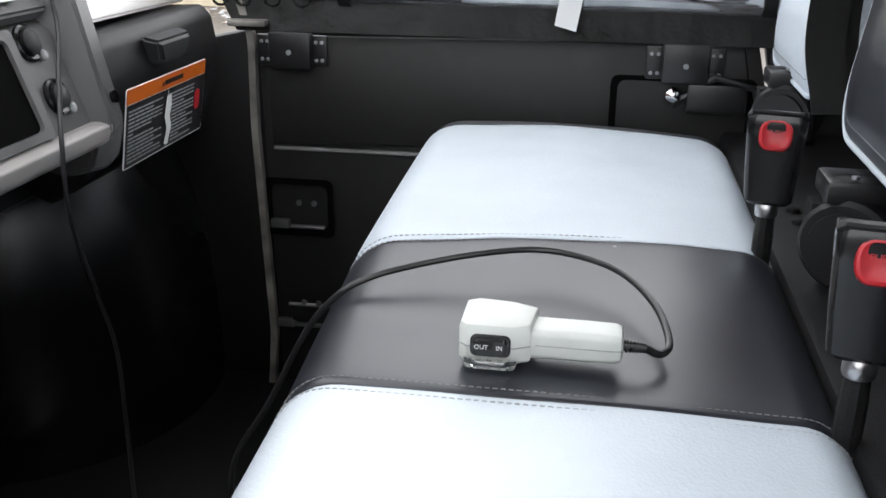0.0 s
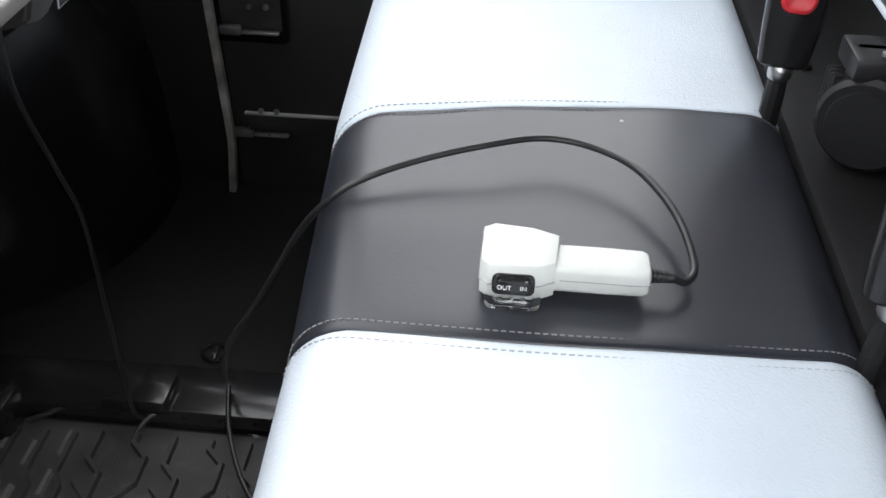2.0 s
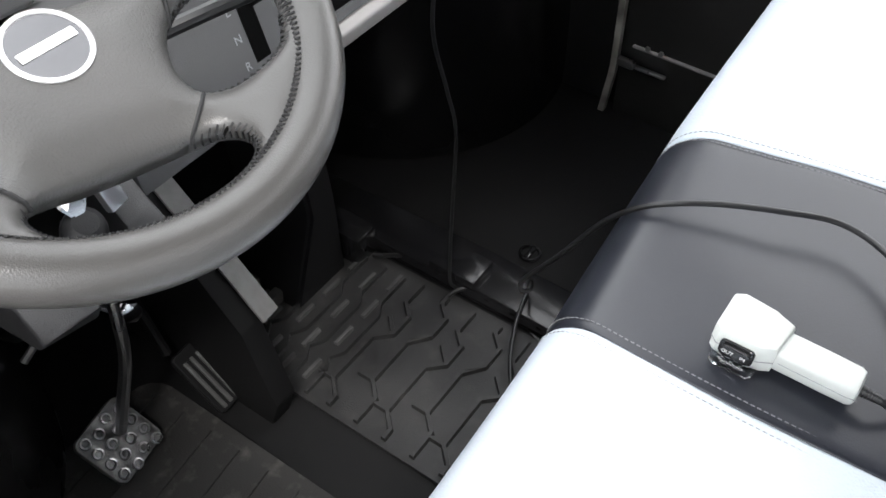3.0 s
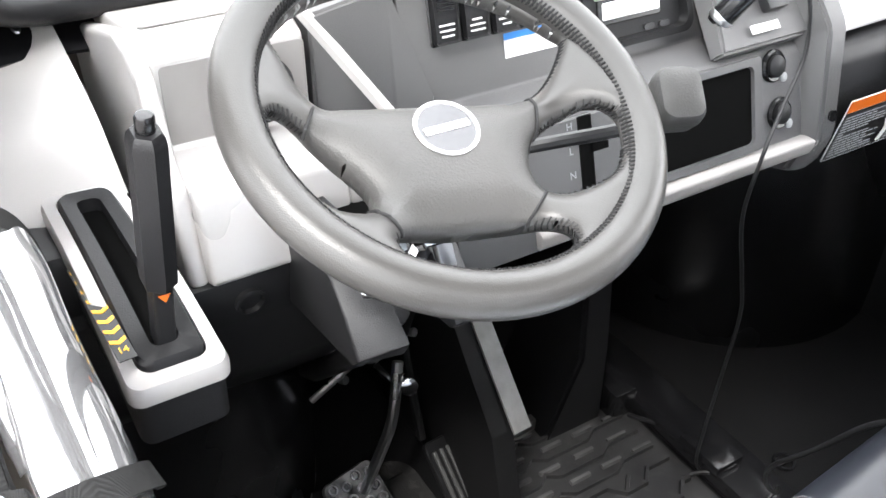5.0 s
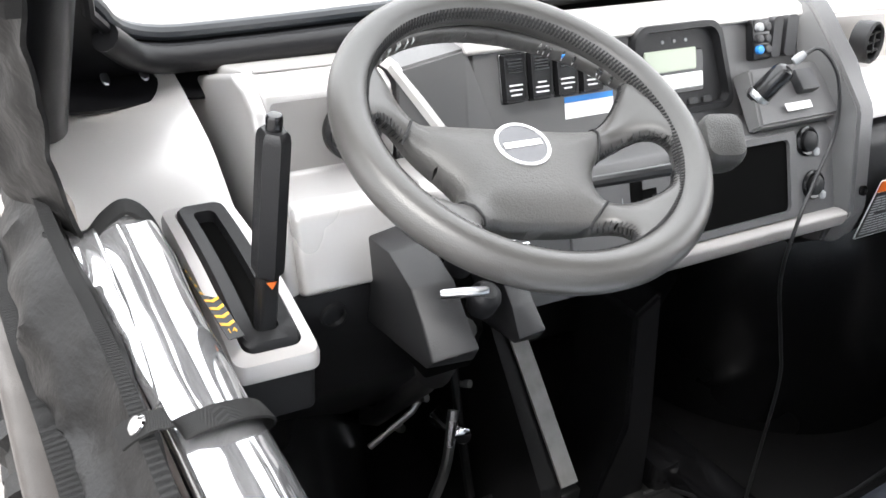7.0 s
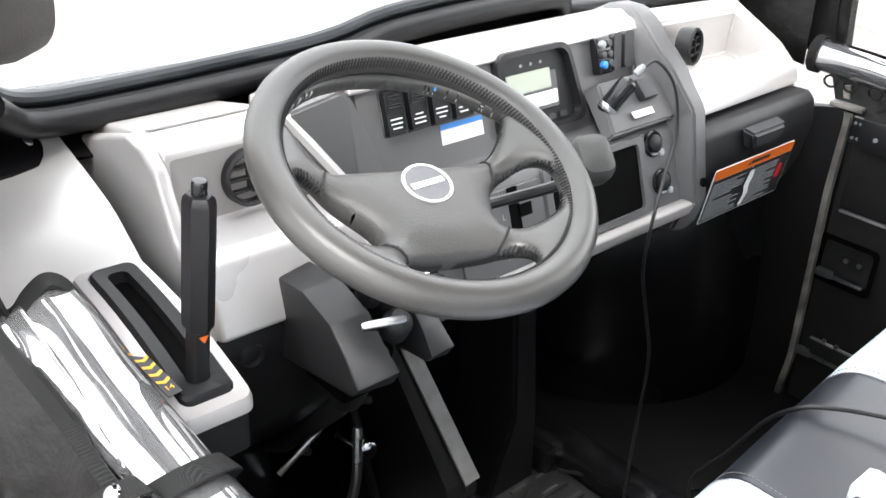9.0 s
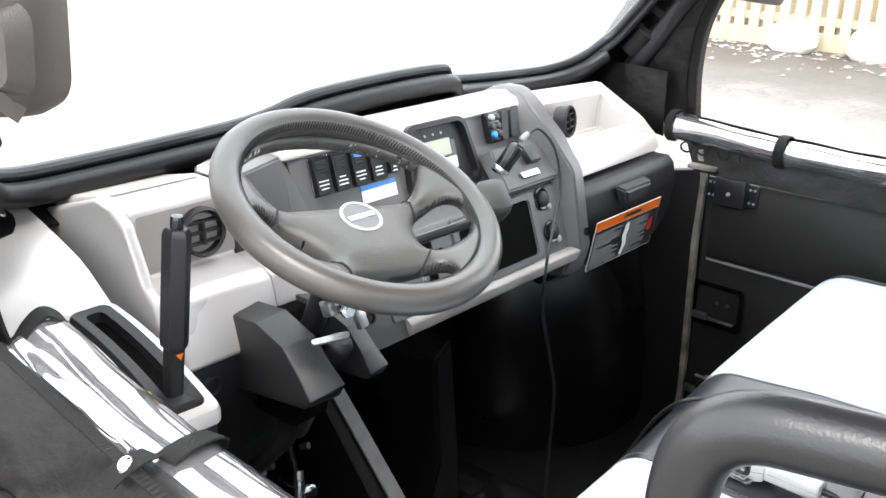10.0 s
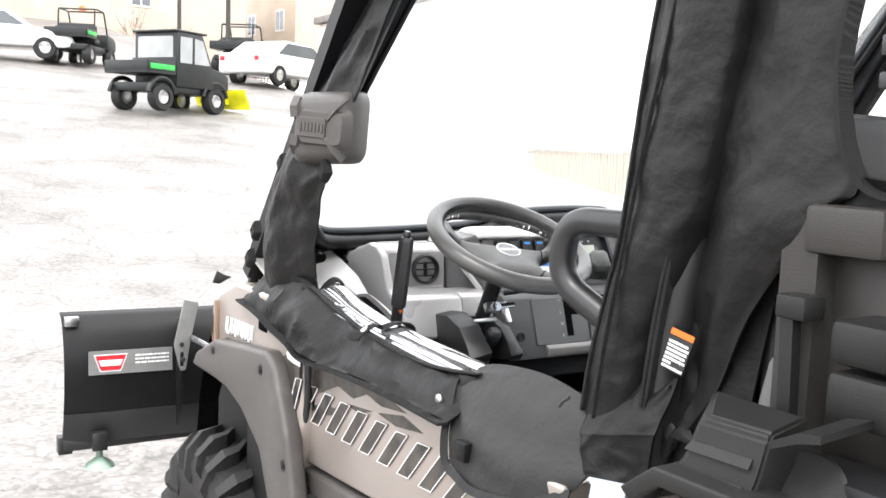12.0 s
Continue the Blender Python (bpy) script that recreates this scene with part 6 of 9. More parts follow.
M_SCREEN = thin_pane("clear_windscreen", 0.10)


def build_windscreen():
    low = [(-0.66, 1.31), (-0.645, 1.225), (-0.60, 1.190), (-0.50, 1.186), (-0.30, 1.194), (-0.22, 1.204), (-0.15, 1.226), (0.0, 1.236), (0.13, 1.235), (0.16, 1.224), (0.195, 1.206), (0.36, 1.192), (0.50, 1.186), (0.585, 1.196), (0.635, 1.228), (0.655, 1.31)]
    top = [(0.60, 1.74), (0.55, 1.80), (-0.55, 1.80), (-0.60, 1.74)]
    loop = [screen(y, z) for y, z in low + top]
    loop = spline(loop, 4, True)
    # frame: a black shell from the loop out to the cage, with a rounded blue-grey gasket round the opening
    bm = bmnew()
    outer = []
    for p in loop:
        y, z = p.y, p.z
        oy = -0.735 if y < -0.5 else 0.735 if y > 0.5 else y
        oz = 1.105 if z < 1.25 and abs(y) < 0.63 else 1.86 if z > 1.70 else z
        if abs(y) >= 0.5 and z < 1.25:
            oz = 1.09
        outer.append(screen(oy, oz) + Vector((0.015, 0, -0.012)))
    loft(bm, [[p for p in loop], [p + Vector((0.02, 0, -0.02)) for p in loop], [o for o in outer], [o + Vector((-0.03, 0, 0.015)) for o in outer]], caps=False)
    frame_ob = part("windscreen_frame", bm, M_RUBBER_SMOOTH, vehicle, "black windscreen surround")
    bm = bmnew()
    tube(bm, [p + Vector((0.010, 0, -0.002)) for p in loop], 0.0085, 10, closed=True)
    part("gasket", bm, M_GASKET, frame_ob, "rounded blue-grey rubber gasket")
    bm = bmnew()
    tube(bm, spline([screen(y, z) + Vector((0.026, 0, -0.026)) for y, z in low[1:-1]], 5), 0.015, 12)
    part("lower_rail", bm, M_RUBBER_SMOOTH, frame_ob, "black moulded lower rail")
    bm = bmnew()
    tube(bm, [p + Vector((0.024, 0, -0.016)) for p in loop], 0.006, 8, closed=True)
    part("inner_gasket", bm, M_RUBBER_SMOOTH, frame_ob)
    bm = bmnew()
    bm.faces.new([bm.verts.new(p) for p in loop])
    bmesh.ops.solidify(bm, geom=list(bm.faces), thickness=0.004)
    pane = part("pane", bm, M_SCREEN, frame_ob, smooth=False)
    pane.visible_shadow = False
    # black cowl between screen and dash, wrinkled, with a few clips
    bm = bmnew()
    def cowl(u, v):
        y = -0.70 + 1.40 * v
        x = -0.70 + 0.13 * u
        z = 1.120 + 0.018 * math.sin(u * math.pi) + 0.004 * noise.noise(Vector((x * 12, y * 16, 0)))
        return (x, y, z + (0.035 if -0.2 < y < 0.2 else 0.0) * u * 0.2)
    grid_sheet(bm, cowl, 8, 70, 0.004)
    part("cowl", bm, M_RUBBER_SMOOTH, vehicle, "black cowl sheet under the windscreen")
    for y in (-0.64, -0.60, -0.44, -0.405, -0.30, -0.27):
        bm = bmnew()
        lathe(bm, [(0.0, 0), (0.008, 0.0), (0.007, 0.002), (0.0, 0.003)], 10, aim((-0.605, y, 1.139), (0.4, 0, 1)) @ Matrix.Diagonal((0.6, 1.4, 1, 1)))
        part("clip", bm, M_STEEL, vehicle)
    # centre latch of the screen
    bm = bmnew()
    box(bm, (-0.012, -0.016, -0.008), (0.012, 0.016, 0.010), 0.003, Matrix.Translation((-0.595, -0.005, 1.195)))
    lathe(bm, [(0.004, 0.0), (0.004, 0.018), (0.007, 0.019), (0.007, 0.025), (0.0, 0.026)], 12, Matrix.Translation((-0.595, -0.005, 1.20)))
    part("screen_latch", bm, M_STEEL_BLACK, vehicle)


M_GASKET = mat("blue_grey_rubber", (0.020, 0.023, 0.027), 0.33, color2=(0.026, 0.029, 0.033), scale=8)
M_RUBBER_SMOOTH = mat("smooth_black_rubber", (0.005, 0.005, 0.006), 0.4, spec=0.3)
build_windscreen()


def cloth(bm, rows, nu=24, nv=24, amp=0.004, freq=14.0, seed=0.0, thick=0.003, mat_i=0, loose=0.0):
    """Canvas stretched between rows of points, each a list from one side to the other, with wrinkles."""
    curves = [spline(r, max(1, round(nu / (len(r) - 1)))) for r in rows]
    n = min(len(c) for c in curves)
    cols = []
    for i in range(n):
        cols.append(spline([c[i] for c in curves], max(1, round(nv / (len(rows) - 1)))) if len(rows) > 2 else [curves[0][i].lerp(curves[1][i], j / nv) for j in range(nv + 1)])
    k = min(len(c) for c in cols)
    tmp = bmesh.new()
    vs = []
    for i in range(n):
        col = []
        for j in range(k):
            p = cols[i][j].copy()
            a = noise.noise(Vector((p.x * freq + seed, p.y * freq * 0.6, p.z * freq * 0.45)))
            b = noise.noise(Vector((p.x * freq * 0.5 + p.z * freq * 0.7 + seed, p.y * 4, 3.0)))
            edge = max(loose, min(1.0, min(i, n - 1 - i, j, k - 1 - j) / 2))
            c = abs(noise.noise(Vector((p.x * freq * 1.7 - p.z * freq * 1.1, p.z * freq * 1.3 + seed, p.y * 5))))
            p += Vector((0.45, -1.0, 0.25)) * (a * 0.6 + b + 0.8 * (0.3 - c)) * amp * edge
            col.append(tmp.verts.new(p))
        vs.append(col)
    for i in range(n - 1):
        for j in range(k - 1):
            tmp.faces.new((vs[i][j], vs[i + 1][j], vs[i + 1][j + 1], vs[i][j + 1]))
    bmesh.ops.recalc_face_normals(tmp, faces=tmp.faces)
    bmesh.ops.solidify(tmp, geom=list(tmp.faces), thickness=thick)
    merge(bm, tmp, None, mat_i)


def hem(bm, pts, r=0.004, per=6):
    sweep(bm, spline(pts, per), [(r * 1.8, r * 0.4), (r * 1.8, -r * 0.4), (-r * 1.8, -r * 0.4), (-r * 1.8, r * 0.4)])


def build_cage():
    """Steel tubes of the roll cage under the cloth."""
    for y in (-1, 1):
        bm = bmnew()
        tube(bm, rounded([(-0.66, 0.715 * y, 0.98), (-0.40, 0.70 * y, 1.34), (-0.04, 0.63 * y, 1.85), (0.95, 0.62 * y, 1.88)], 0.12, 6), 0.022, 14)
        part("cage_tube", bm, M_STEEL_BLACK, vehicle)
        bm = bmnew()
        tube(bm, rounded([(0.47, 0.675 * y, 0.80), (0.51, 0.67 * y, 1.20), (0.60, 0.63 * y, 1.86)], 0.12, 6), 0.024, 14)
        part("cage_tube", bm, M_STEEL_BLACK, vehicle)
        bm = bmnew()
        tube(bm, rounded([(0.95, 0.62 * y, 1.88), (1.0, 0.66 * y, 1.5), (1.02, 0.68 * y, 0.9)], 0.1, 6), 0.024, 14)
        part("cage_tube", bm, M_STEEL_BLACK, vehicle)
    # hip bar at the driver's side
    bm = bmnew()
    tube(bm, rounded([(0.60, -0.615, 1.291), (0.3416, -0.688, 1.291), (0.3296, -0.688, 1.215), (0.60, -0.615, 1.068)], 0.052, 9), 0.0170, 16)
    part("hip_bar", bm, M_STEEL_BLACK, vehicle, "black bent tube hip bar")
    # soft roof, out of view: added to close the cab and darken its inside
    bm = bmnew()
    def roof(u, v):
        return (-0.06 + 1.08 * u, -0.70 + 1.40 * v, 1.90 + 0.02 * math.sin(v * math.pi) + 0.004 * noise.noise(Vector((u * 9, v * 9, 0))))
    grid_sheet(bm, roof, 12, 12, 0.006)
    part("unseen_roof", bm, M_CANVAS, vehicle)
    # added panel that blocks the bright gap behind the seats
    bm = bmnew()
    box(bm, (0.605, -0.640, 0.80), (0.620, 0.655, 1.335), 0.004)
    part("rear_light_block", bm, M_PLASTIC, vehicle, "black panel added behind the seats to block light")
    # rear cab wall with its open frame bars
    bm = bmnew()
    for z in (1.20, 1.38, 1.43, 1.62):
        box(bm, (0.90, -0.64, z - 0.012), (0.925, 0.64, z + 0.012), 0.003)
    part("rear_bars", bm, M_STEEL_BLACK, vehicle)
    for z0, z1 in ((1.461, 1.478), (1.434, 1.448)):
        bm = bmnew()
        box(bm, (0.757, -0.708, z0), (0.767, 0.64, z1), 0.002)
        part("guard_bar", bm, M_STEEL_BLACK, vehicle, "dark flat bar of the rear guard")


build_cage()


def build_left_cab():
    # canvas sleeve on the front pillar, with an edge strip
    bm = bmnew()
    cloth(bm, [[(-0.600, -0.700, 1.00), (-0.47, -0.722, 1.00), (-0.340, -0.705, 1.06)],
               [(-0.590, -0.722, 1.11), (-0.46, -0.765, 1.12), (-0.325, -0.730, 1.15)],
               [(-0.545, -0.740, 1.21), (-0.42, -0.772, 1.24), (-0.285, -0.742, 1.26)],
               [(-0.440, -0.758, 1.315), (-0.34, -0.768, 1.34), (-0.238, -0.745, 1.35)],
               [(-0.275, -0.705, 1.56), (-0.20, -0.716, 1.57), (-0.135, -0.700, 1.58)],
               [(-0.06, -0.640, 1.86), (-0.02, -0.655, 1.87), (0.025, -0.65, 1.88)]], 28, 80, 0.015, 13.0, 1.0, 0.004, 0, 0.75)
    cover = thing("soft_cab", (0.0, -0.70, 1.0), "black canvas soft cab sleeves and door flaps with hems", "soft cab")
    part("front_sleeve", bm, M_CANVAS, cover, "wrinkled black canvas pillar sleeve")
    for x, z in ((-0.605, 1.13), (-0.575, 1.19), (-0.435, 1.33), (-0.24, 1.325), (-0.36, 1.43)):
        bm = bmnew()
        p = Vector((x, -0.752, z))
        loft(bm, [[p + Vector((dx * k, dy, dz * k)) for dx, dz in ((-0.016, 0.0), (0.004, 0.020), (0.016, -0.004), (-0.004, -0.022))] for dy, k in ((-0.010, 0.75), (-0.004, 1.0), (0.006, 1.0))])
        part("sleeve_tab", bm, M_WEBBING, cover)
    # door skirt with its lower hem, hanging from the rolled window
    bm = bmnew()
    cloth(bm, [[(-0.47, -0.735, 1.13), (-0.325, -0.735, 1.112), (-0.20, -0.722, 1.075), (-0.06, -0.720, 1.057), (0.08, -0.716, 1.052), (0.20, -0.708, 1.066)],
               [(-0.54, -0.758, 1.090), (-0.34, -0.768, 1.055), (-0.20, -0.748, 1.030), (-0.06, -0.735, 1.026), (0.08, -0.732, 1.022), (0.20, -0.725, 1.028)],
               [(-0.60, -0.772, 1.045), (-0.42, -0.774, 1.022), (-0.272, -0.768, 0.990), (-0.11, -0.766, 1.001), (0.05, -0.765, 1.006), (0.20, -0.764, 1.005)]], 70, 34, 0.017, 10.0, 4.0, 0.004)
    part("door_skirt", bm, M_CANVAS, cover, "sagging black canvas door skirt")
    bm = bmnew()
    hem(bm, [(-0.60, -0.778, 1.045), (-0.48, -0.781, 1.036), (-0.42, -0.780, 1.022), (-0.334, -0.778, 1.007), (-0.272, -0.774, 0.989), (-0.11, -0.772, 1.000), (0.05, -0.771, 1.005), (0.20, -0.770, 1.004)], 0.0045)
    part("skirt_hem", bm, M_WEBBING, cover)
    bm = bmnew()
    hem(bm, [(-0.47, -0.741, 1.132), (-0.325, -0.741, 1.114), (-0.20, -0.728, 1.077), (-0.06, -0.726, 1.059), (0.08, -0.722, 1.054), (0.20, -0.714, 1.067)], 0.003)
    part("skirt_top_seam", bm, M_WEBBING, cover)
    # stiff rear flap of the door
    bm = bmnew()
    cloth(bm, [[(0.150, -0.690, 1.060), (0.195, -0.690, 1.078), (0.255, -0.688, 1.087), (0.325, -0.688, 1.090), (0.405, -0.694, 1.083)],
               [(0.160, -0.722, 1.046), (0.205, -0.722, 1.055), (0.27, -0.720, 1.062), (0.345, -0.718, 1.064), (0.435, -0.706, 1.062)],
               [(0.182, -0.742, 1.012), (0.22, -0.745, 1.018), (0.28, -0.742, 1.020), (0.355, -0.736, 1.022), (0.460, -0.716, 1.030)],
               [(0.192, -0.754, 0.985), (0.23, -0.758, 0.985), (0.28, -0.760, 0.985), (0.365, -0.752, 0.988), (0.450, -0.730, 1.008)],
               [(0.206, -0.760, 0.952), (0.24, -0.764, 0.945), (0.285, -0.766, 0.940), (0.370, -0.756, 0.955), (0.435, -0.736, 0.985)]], 30, 26, 0.006, 7.0, 9.0, 0.006)
    part("door_flap", bm, M_FLAP, cover, "smooth black canvas door flap")
    bm = bmnew()
    hem(bm, [(0.148, -0.697, 1.062), (0.160, -0.728, 1.048), (0.180, -0.748, 1.012), (0.190, -0.760, 0.985), (0.204, -0.766, 0.952), (0.24, -0.770, 0.944), (0.285, -0.772, 0.939), (0.370, -0.762, 0.954), (0.437, -0.742, 0.985)], 0.003)
    part("flap_hem", bm, M_CANVAS, cover)
    bm = bmnew()
    box(bm, (0.228, -0.770, 0.966), (0.256, -0.756, 0.992), 0.003)
    part("flap_patch", bm, M_CANVAS, cover)
    bm = bmnew()
    lathe(bm, [(0.0, 0.0), (0.007, 0.0), (0.0065, 0.003), (0.004, 0.004), (0.0, 0.004)], 14, aim((0.145, -0.742, 1.022), (0.2, -1, 0.2)))
    part("snap_stud", bm, M_STEEL, cover)
    # torn wrap at the foot of the rear sleeve, with a loose pale cord end
    bm = bmnew()
    cloth(bm, [[(0.408, -0.680, 1.112), (0.45, -0.688, 1.120), (0.530, -0.676, 1.135)], [(0.420, -0.712, 1.062), (0.448, -0.730, 1.066), (0.528, -0.702, 1.082)], [(0.428, -0.715, 1.040), (0.450, -0.735, 1.05), (0.526, -0.706, 1.068)], [(0.445, -0.720, 1.005), (0.460, -0.735, 1.012), (0.520, -0.708, 1.015)]], 48, 44, 0.013, 19.0, 3.0, 0.003, 0, 0.5)
    part("sleeve_foot", bm, M_CANVAS, cover, "crumpled black wrap at the sleeve's foot")
    bm = bmnew()
    tube(bm, [(0.405, -0.738, 1.079), (0.413, -0.739, 1.087), (0.421, -0.737, 1.093)], 0.0022, 6)
    part("cord_end", bm, M_PLASTIC_GREY, cover, "grey cord end")
    # rolled clear window with its strap
    roll = thing("rolled_window", (0.0, -0.68, 1.03), "rolled clear vinyl door window held by a black strap", "rolled window", "rolled windows")
    bm = bmnew()
    path = spline([(-0.340, -0.684, 1.086), (-0.27, -0.684, 1.068), (-0.17, -0.682, 1.050), (-0.05, -0.680, 1.042), (0.10, -0.678, 1.036), (0.27, -0.676, 1.032)], 26)
    rings, secs, turns = [], 96, 2.4
    for i, (p, s, u) in enumerate(frames_along(path)):
        v = i / (len(path) - 1)
        flare = 1.0 - 0.12 * max(0.0, 1 - v / 0.22) ** 2
        k = 1.0 + 0.05 * noise.noise(Vector((i * 0.05, 1.0, 0)))
        pts = []
        for q in range(secs + 1):
            t = q / secs * turns * 2 * math.pi
            rad = 0.0335 * (0.60 + 0.40 * q / secs) * k * flare
            wob = 1 + 0.040 * noise.noise(Vector((i * 0.022, math.cos(t) * 2.2, math.sin(t) * 2.2))) + 0.016 * noise.noise(Vector((i * 0.06, math.cos(t) * 5.0, math.sin(t) * 5.0)))
            pts.append(p + s * math.cos(t) * rad * wob + u * math.sin(t) * rad * wob)
        rings.append(pts)
    loft(bm, rings, caps=False, closed=False)
    part("film", bm, M_FILM, roll, "crinkled glossy clear vinyl film", angle=180)
    # gathered film and dark lip at the front end
    bm = bmnew()
    hem(bm, [(-0.350, -0.740, 1.104), (-0.338, -0.732, 1.101), (-0.336, -0.722, 1.098), (-0.335, -0.711, 1.100), (-0.336, -0.699, 1.112), (-0.337, -0.684, 1.120), (-0.335, -0.671, 1.112), (-0.334, -0.661, 1.092), (-0.333, -0.656, 1.066)], 0.0048)
    part("film_lip", bm, M_WEBBING, roll)
    # slack film between the roll and the skirt's seam
    for k in range(2):
        bm = bmnew()
        o = 0.004 * k
        cloth(bm, [[(-0.338, -0.735 + o, 1.100 + o), (-0.26, -0.728 + o, 1.079 + o), (-0.20, -0.720 + o, 1.066 + o), (-0.150, -0.714 + o, 1.056)],
                   [(-0.338, -0.722, 1.097 + o), (-0.26, -0.719, 1.082 + o), (-0.20, -0.715, 1.069 + o), (-0.150, -0.711, 1.059)],
                   [(-0.338, -0.708, 1.102 + o), (-0.26, -0.708, 1.088 + o), (-0.20, -0.708, 1.073 + o), (-0.150, -0.708, 1.062)]], 30, 10, 0.0035, 34.0, 2.0 + k * 3, 0.0008, 0, 0.6)
        part("film_apron", bm, M_FILM, roll, angle=180)
    bm = bmnew()
    c, r = Vector((-0.122, -0.681, 1.046)), 0.0375
    loop = [c + Vector((0.03 * math.sin(radians(t)), -math.cos(radians(t)) * r, math.sin(radians(t)) * r)) for t in range(200, 35, -12)]
    loop += [Vector((-0.108, -0.712, 1.079)), Vector((-0.116, -0.724, 1.074)), Vector((-0.126, -0.735, 1.062)), Vector((-0.136, -0.741, 1.049))]
    rings = []
    for n_, p in enumerate(loop):
        side = Vector((1, 0.10, 0.10)).normalized()
        nrm = Vector((0, p.y - c.y, p.z - c.z)).normalized() if n_ < len(loop) - 4 else Vector((-0.1, -0.75, 0.65)).normalized()
        rings.append([p + side * a + nrm * b for a, b in ((0.0125, 0.0012), (0.0125, -0.0008), (-0.0125, -0.0008), (-0.0125, 0.0012))])
    loft(bm, rings)
    strap = part("strap", bm, M_WEBBING, roll, "black webbing strap with snap")
    bm = bmnew()
    lathe(bm, [(0.0, 0.004), (0.0055, 0.0038), (0.0075, 0.002), (0.0078, 0.0)], 18, aim((-0.121, -0.7295, 1.0695), (-0.1, -0.75, 0.65)))
    part("snap", bm, M_CHROME, strap, "bright steel snap")

    def B(z, more=0.0):
        """How far the rear pillar's cloth is set back at a height, to fit the camera's view."""
        c1, c2 = max(0.0, min(1.0, (z - 1.08) / 0.12)), max(0.0, min(1.0, (z - 1.28) / 0.14))
        return 0.032 - (0.016 + more) * c1 - (0.006 + more) * c2
    # sleeve of the rear pillar: a long padded tube of cloth, a zip, and the panel behind it
    bm = bmnew()
    rows = []
    for z, x0, x1, y in ((1.070, 0.380, 0.462, -0.700), (1.133, 0.394, 0.470, -0.698), (1.20, 0.414, 0.494, -0.692), (1.29, 0.430, 0.520, -0.685), (1.40, 0.441, 0.548, -0.677), (1.51, 0.450, 0.562, -0.669), (1.86, 0.485, 0.61, -0.640)):
        xm = (x0 + x1) / 2
        e = max(0.0, min(1.0, (z - 1.15) / 0.12))
        rows.append([(x0 + 0.016, y + 0.05, z), (x0, y, z), (x0 + 0.014, y - 0.012, z), (xm - 0.012, y - 0.018 - 0.010 * e, z), (xm + 0.02, y - 0.008 - 0.022 * e, z), (x1 + 0.006 * e - 0.004 * (1 - e), y + 0.012 - 0.028 * e, z), (x1 + 0.012 * e, y + 0.03, z)])
    cloth(bm, [[(x + B(z), y, z) for x, y, z in r] for r in rows], 30, 66, 0.007, 16.0, 12.0, 0.004)
    part("rear_sleeve", bm, M_CANVAS, cover, "padded black canvas pillar sleeve")
    bm = bmnew()
    hem(bm, [(x + B(z), y, z) for x, y, z in [(0.379, -0.704, 1.072), (0.393, -0.702, 1.133), (0.413, -0.696, 1.20), (0.429, -0.689, 1.29), (0.440, -0.681, 1.40), (0.449, -0.673, 1.51), (0.484, -0.644, 1.86)]], 0.004)
    part("sleeve_piping", bm, M_WEBBING, cover)
    bm = bmnew()
    hem(bm, [(x + B(z), y, z) for x, y, z in [(0.422, -0.728, 1.076), (0.440, -0.727, 1.15), (0.462, -0.716, 1.29), (0.484, -0.706, 1.42), (0.50, -0.699, 1.52), (0.54, -0.67, 1.86)]], 0.0016)
    part("sleeve_seam", bm, M_WEBBING, cover)
    bm = bmnew()
    zp = spline([(x + B(z, 0.006), y, z) for x, y, z in ((0.478, -0.700, 1.10), (0.495, -0.699, 1.16), (0.508, -0.698, 1.205), (0.511, -0.698, 1.222), (0.516, -0.698, 1.25), (0.530, -0.692, 1.323), (0.556, -0.684, 1.429), (0.565, -0.678, 1.51), (0.612, -0.648, 1.86))], 12)
    sweep(bm, zp, [(0.009, 0.002), (0.009, -0.002), (-0.009, -0.002), (-0.009, 0.002)])
    part("zip_tape", bm, M_WEBBING, cover)
    bm = bmnew()
    for a, b in zip(zp, zp[1:]):
        for k in range(2):
            p = a.lerp(b, k / 2)
            box(bm, (-0.003, -0.0025, -0.0011), (0.003, 0.001, 0.0011), 0, Matrix.Translation(p + Vector((0, -0.003, 0))))
    part("zip_teeth", bm, M_PLASTIC_GREY, cover)
    # panel behind, drawn back to a corner and cut round an open window
    bm = bmnew()
    cloth(bm, [[(x + (B(z) if k < 2 else 0.014 + 0.028 * max(0.0, min(1.0, (z - 1.24) / 0.08))), y, z) for k, (x, y, z) in enumerate(r)] for r in [[(0.472, -0.672, 1.03), (0.480, -0.676, 1.03), (0.488, -0.677, 1.03), (0.496, -0.675, 1.03)],
               [(0.488, -0.664, 1.12), (0.512, -0.668, 1.12), (0.534, -0.670, 1.12), (0.556, -0.668, 1.12)],
               [(0.508, -0.664, 1.20), (0.540, -0.674, 1.21), (0.572, -0.688, 1.22), (0.604, -0.675, 1.222)],
               [(0.524, -0.662, 1.29), (0.570, -0.686, 1.295), (0.605, -0.686, 1.31), (0.650, -0.675, 1.325)],
               [(0.528, -0.664, 1.345), (0.58, -0.680, 1.35), (0.63, -0.678, 1.352), (0.680, -0.672, 1.352)],
               [(0.534, -0.666, 1.42), (0.59, -0.672, 1.42), (0.625, -0.670, 1.42), (0.655, -0.664, 1.42)],
               [(0.545, -0.660, 1.51), (0.60, -0.662, 1.51), (0.625, -0.660, 1.51), (0.652, -0.656, 1.51)],
               [(0.585, -0.634, 1.86), (0.65, -0.632, 1.86), (0.68, -0.632, 1.86), (0.71, -0.628, 1.86)]]], 36, 63, 0.014, 9.0, 20.0, 0.004)
    part("quarter_panel", bm, M_CANVAS, cover, "loose black canvas quarter panel")
    bm = bmnew()
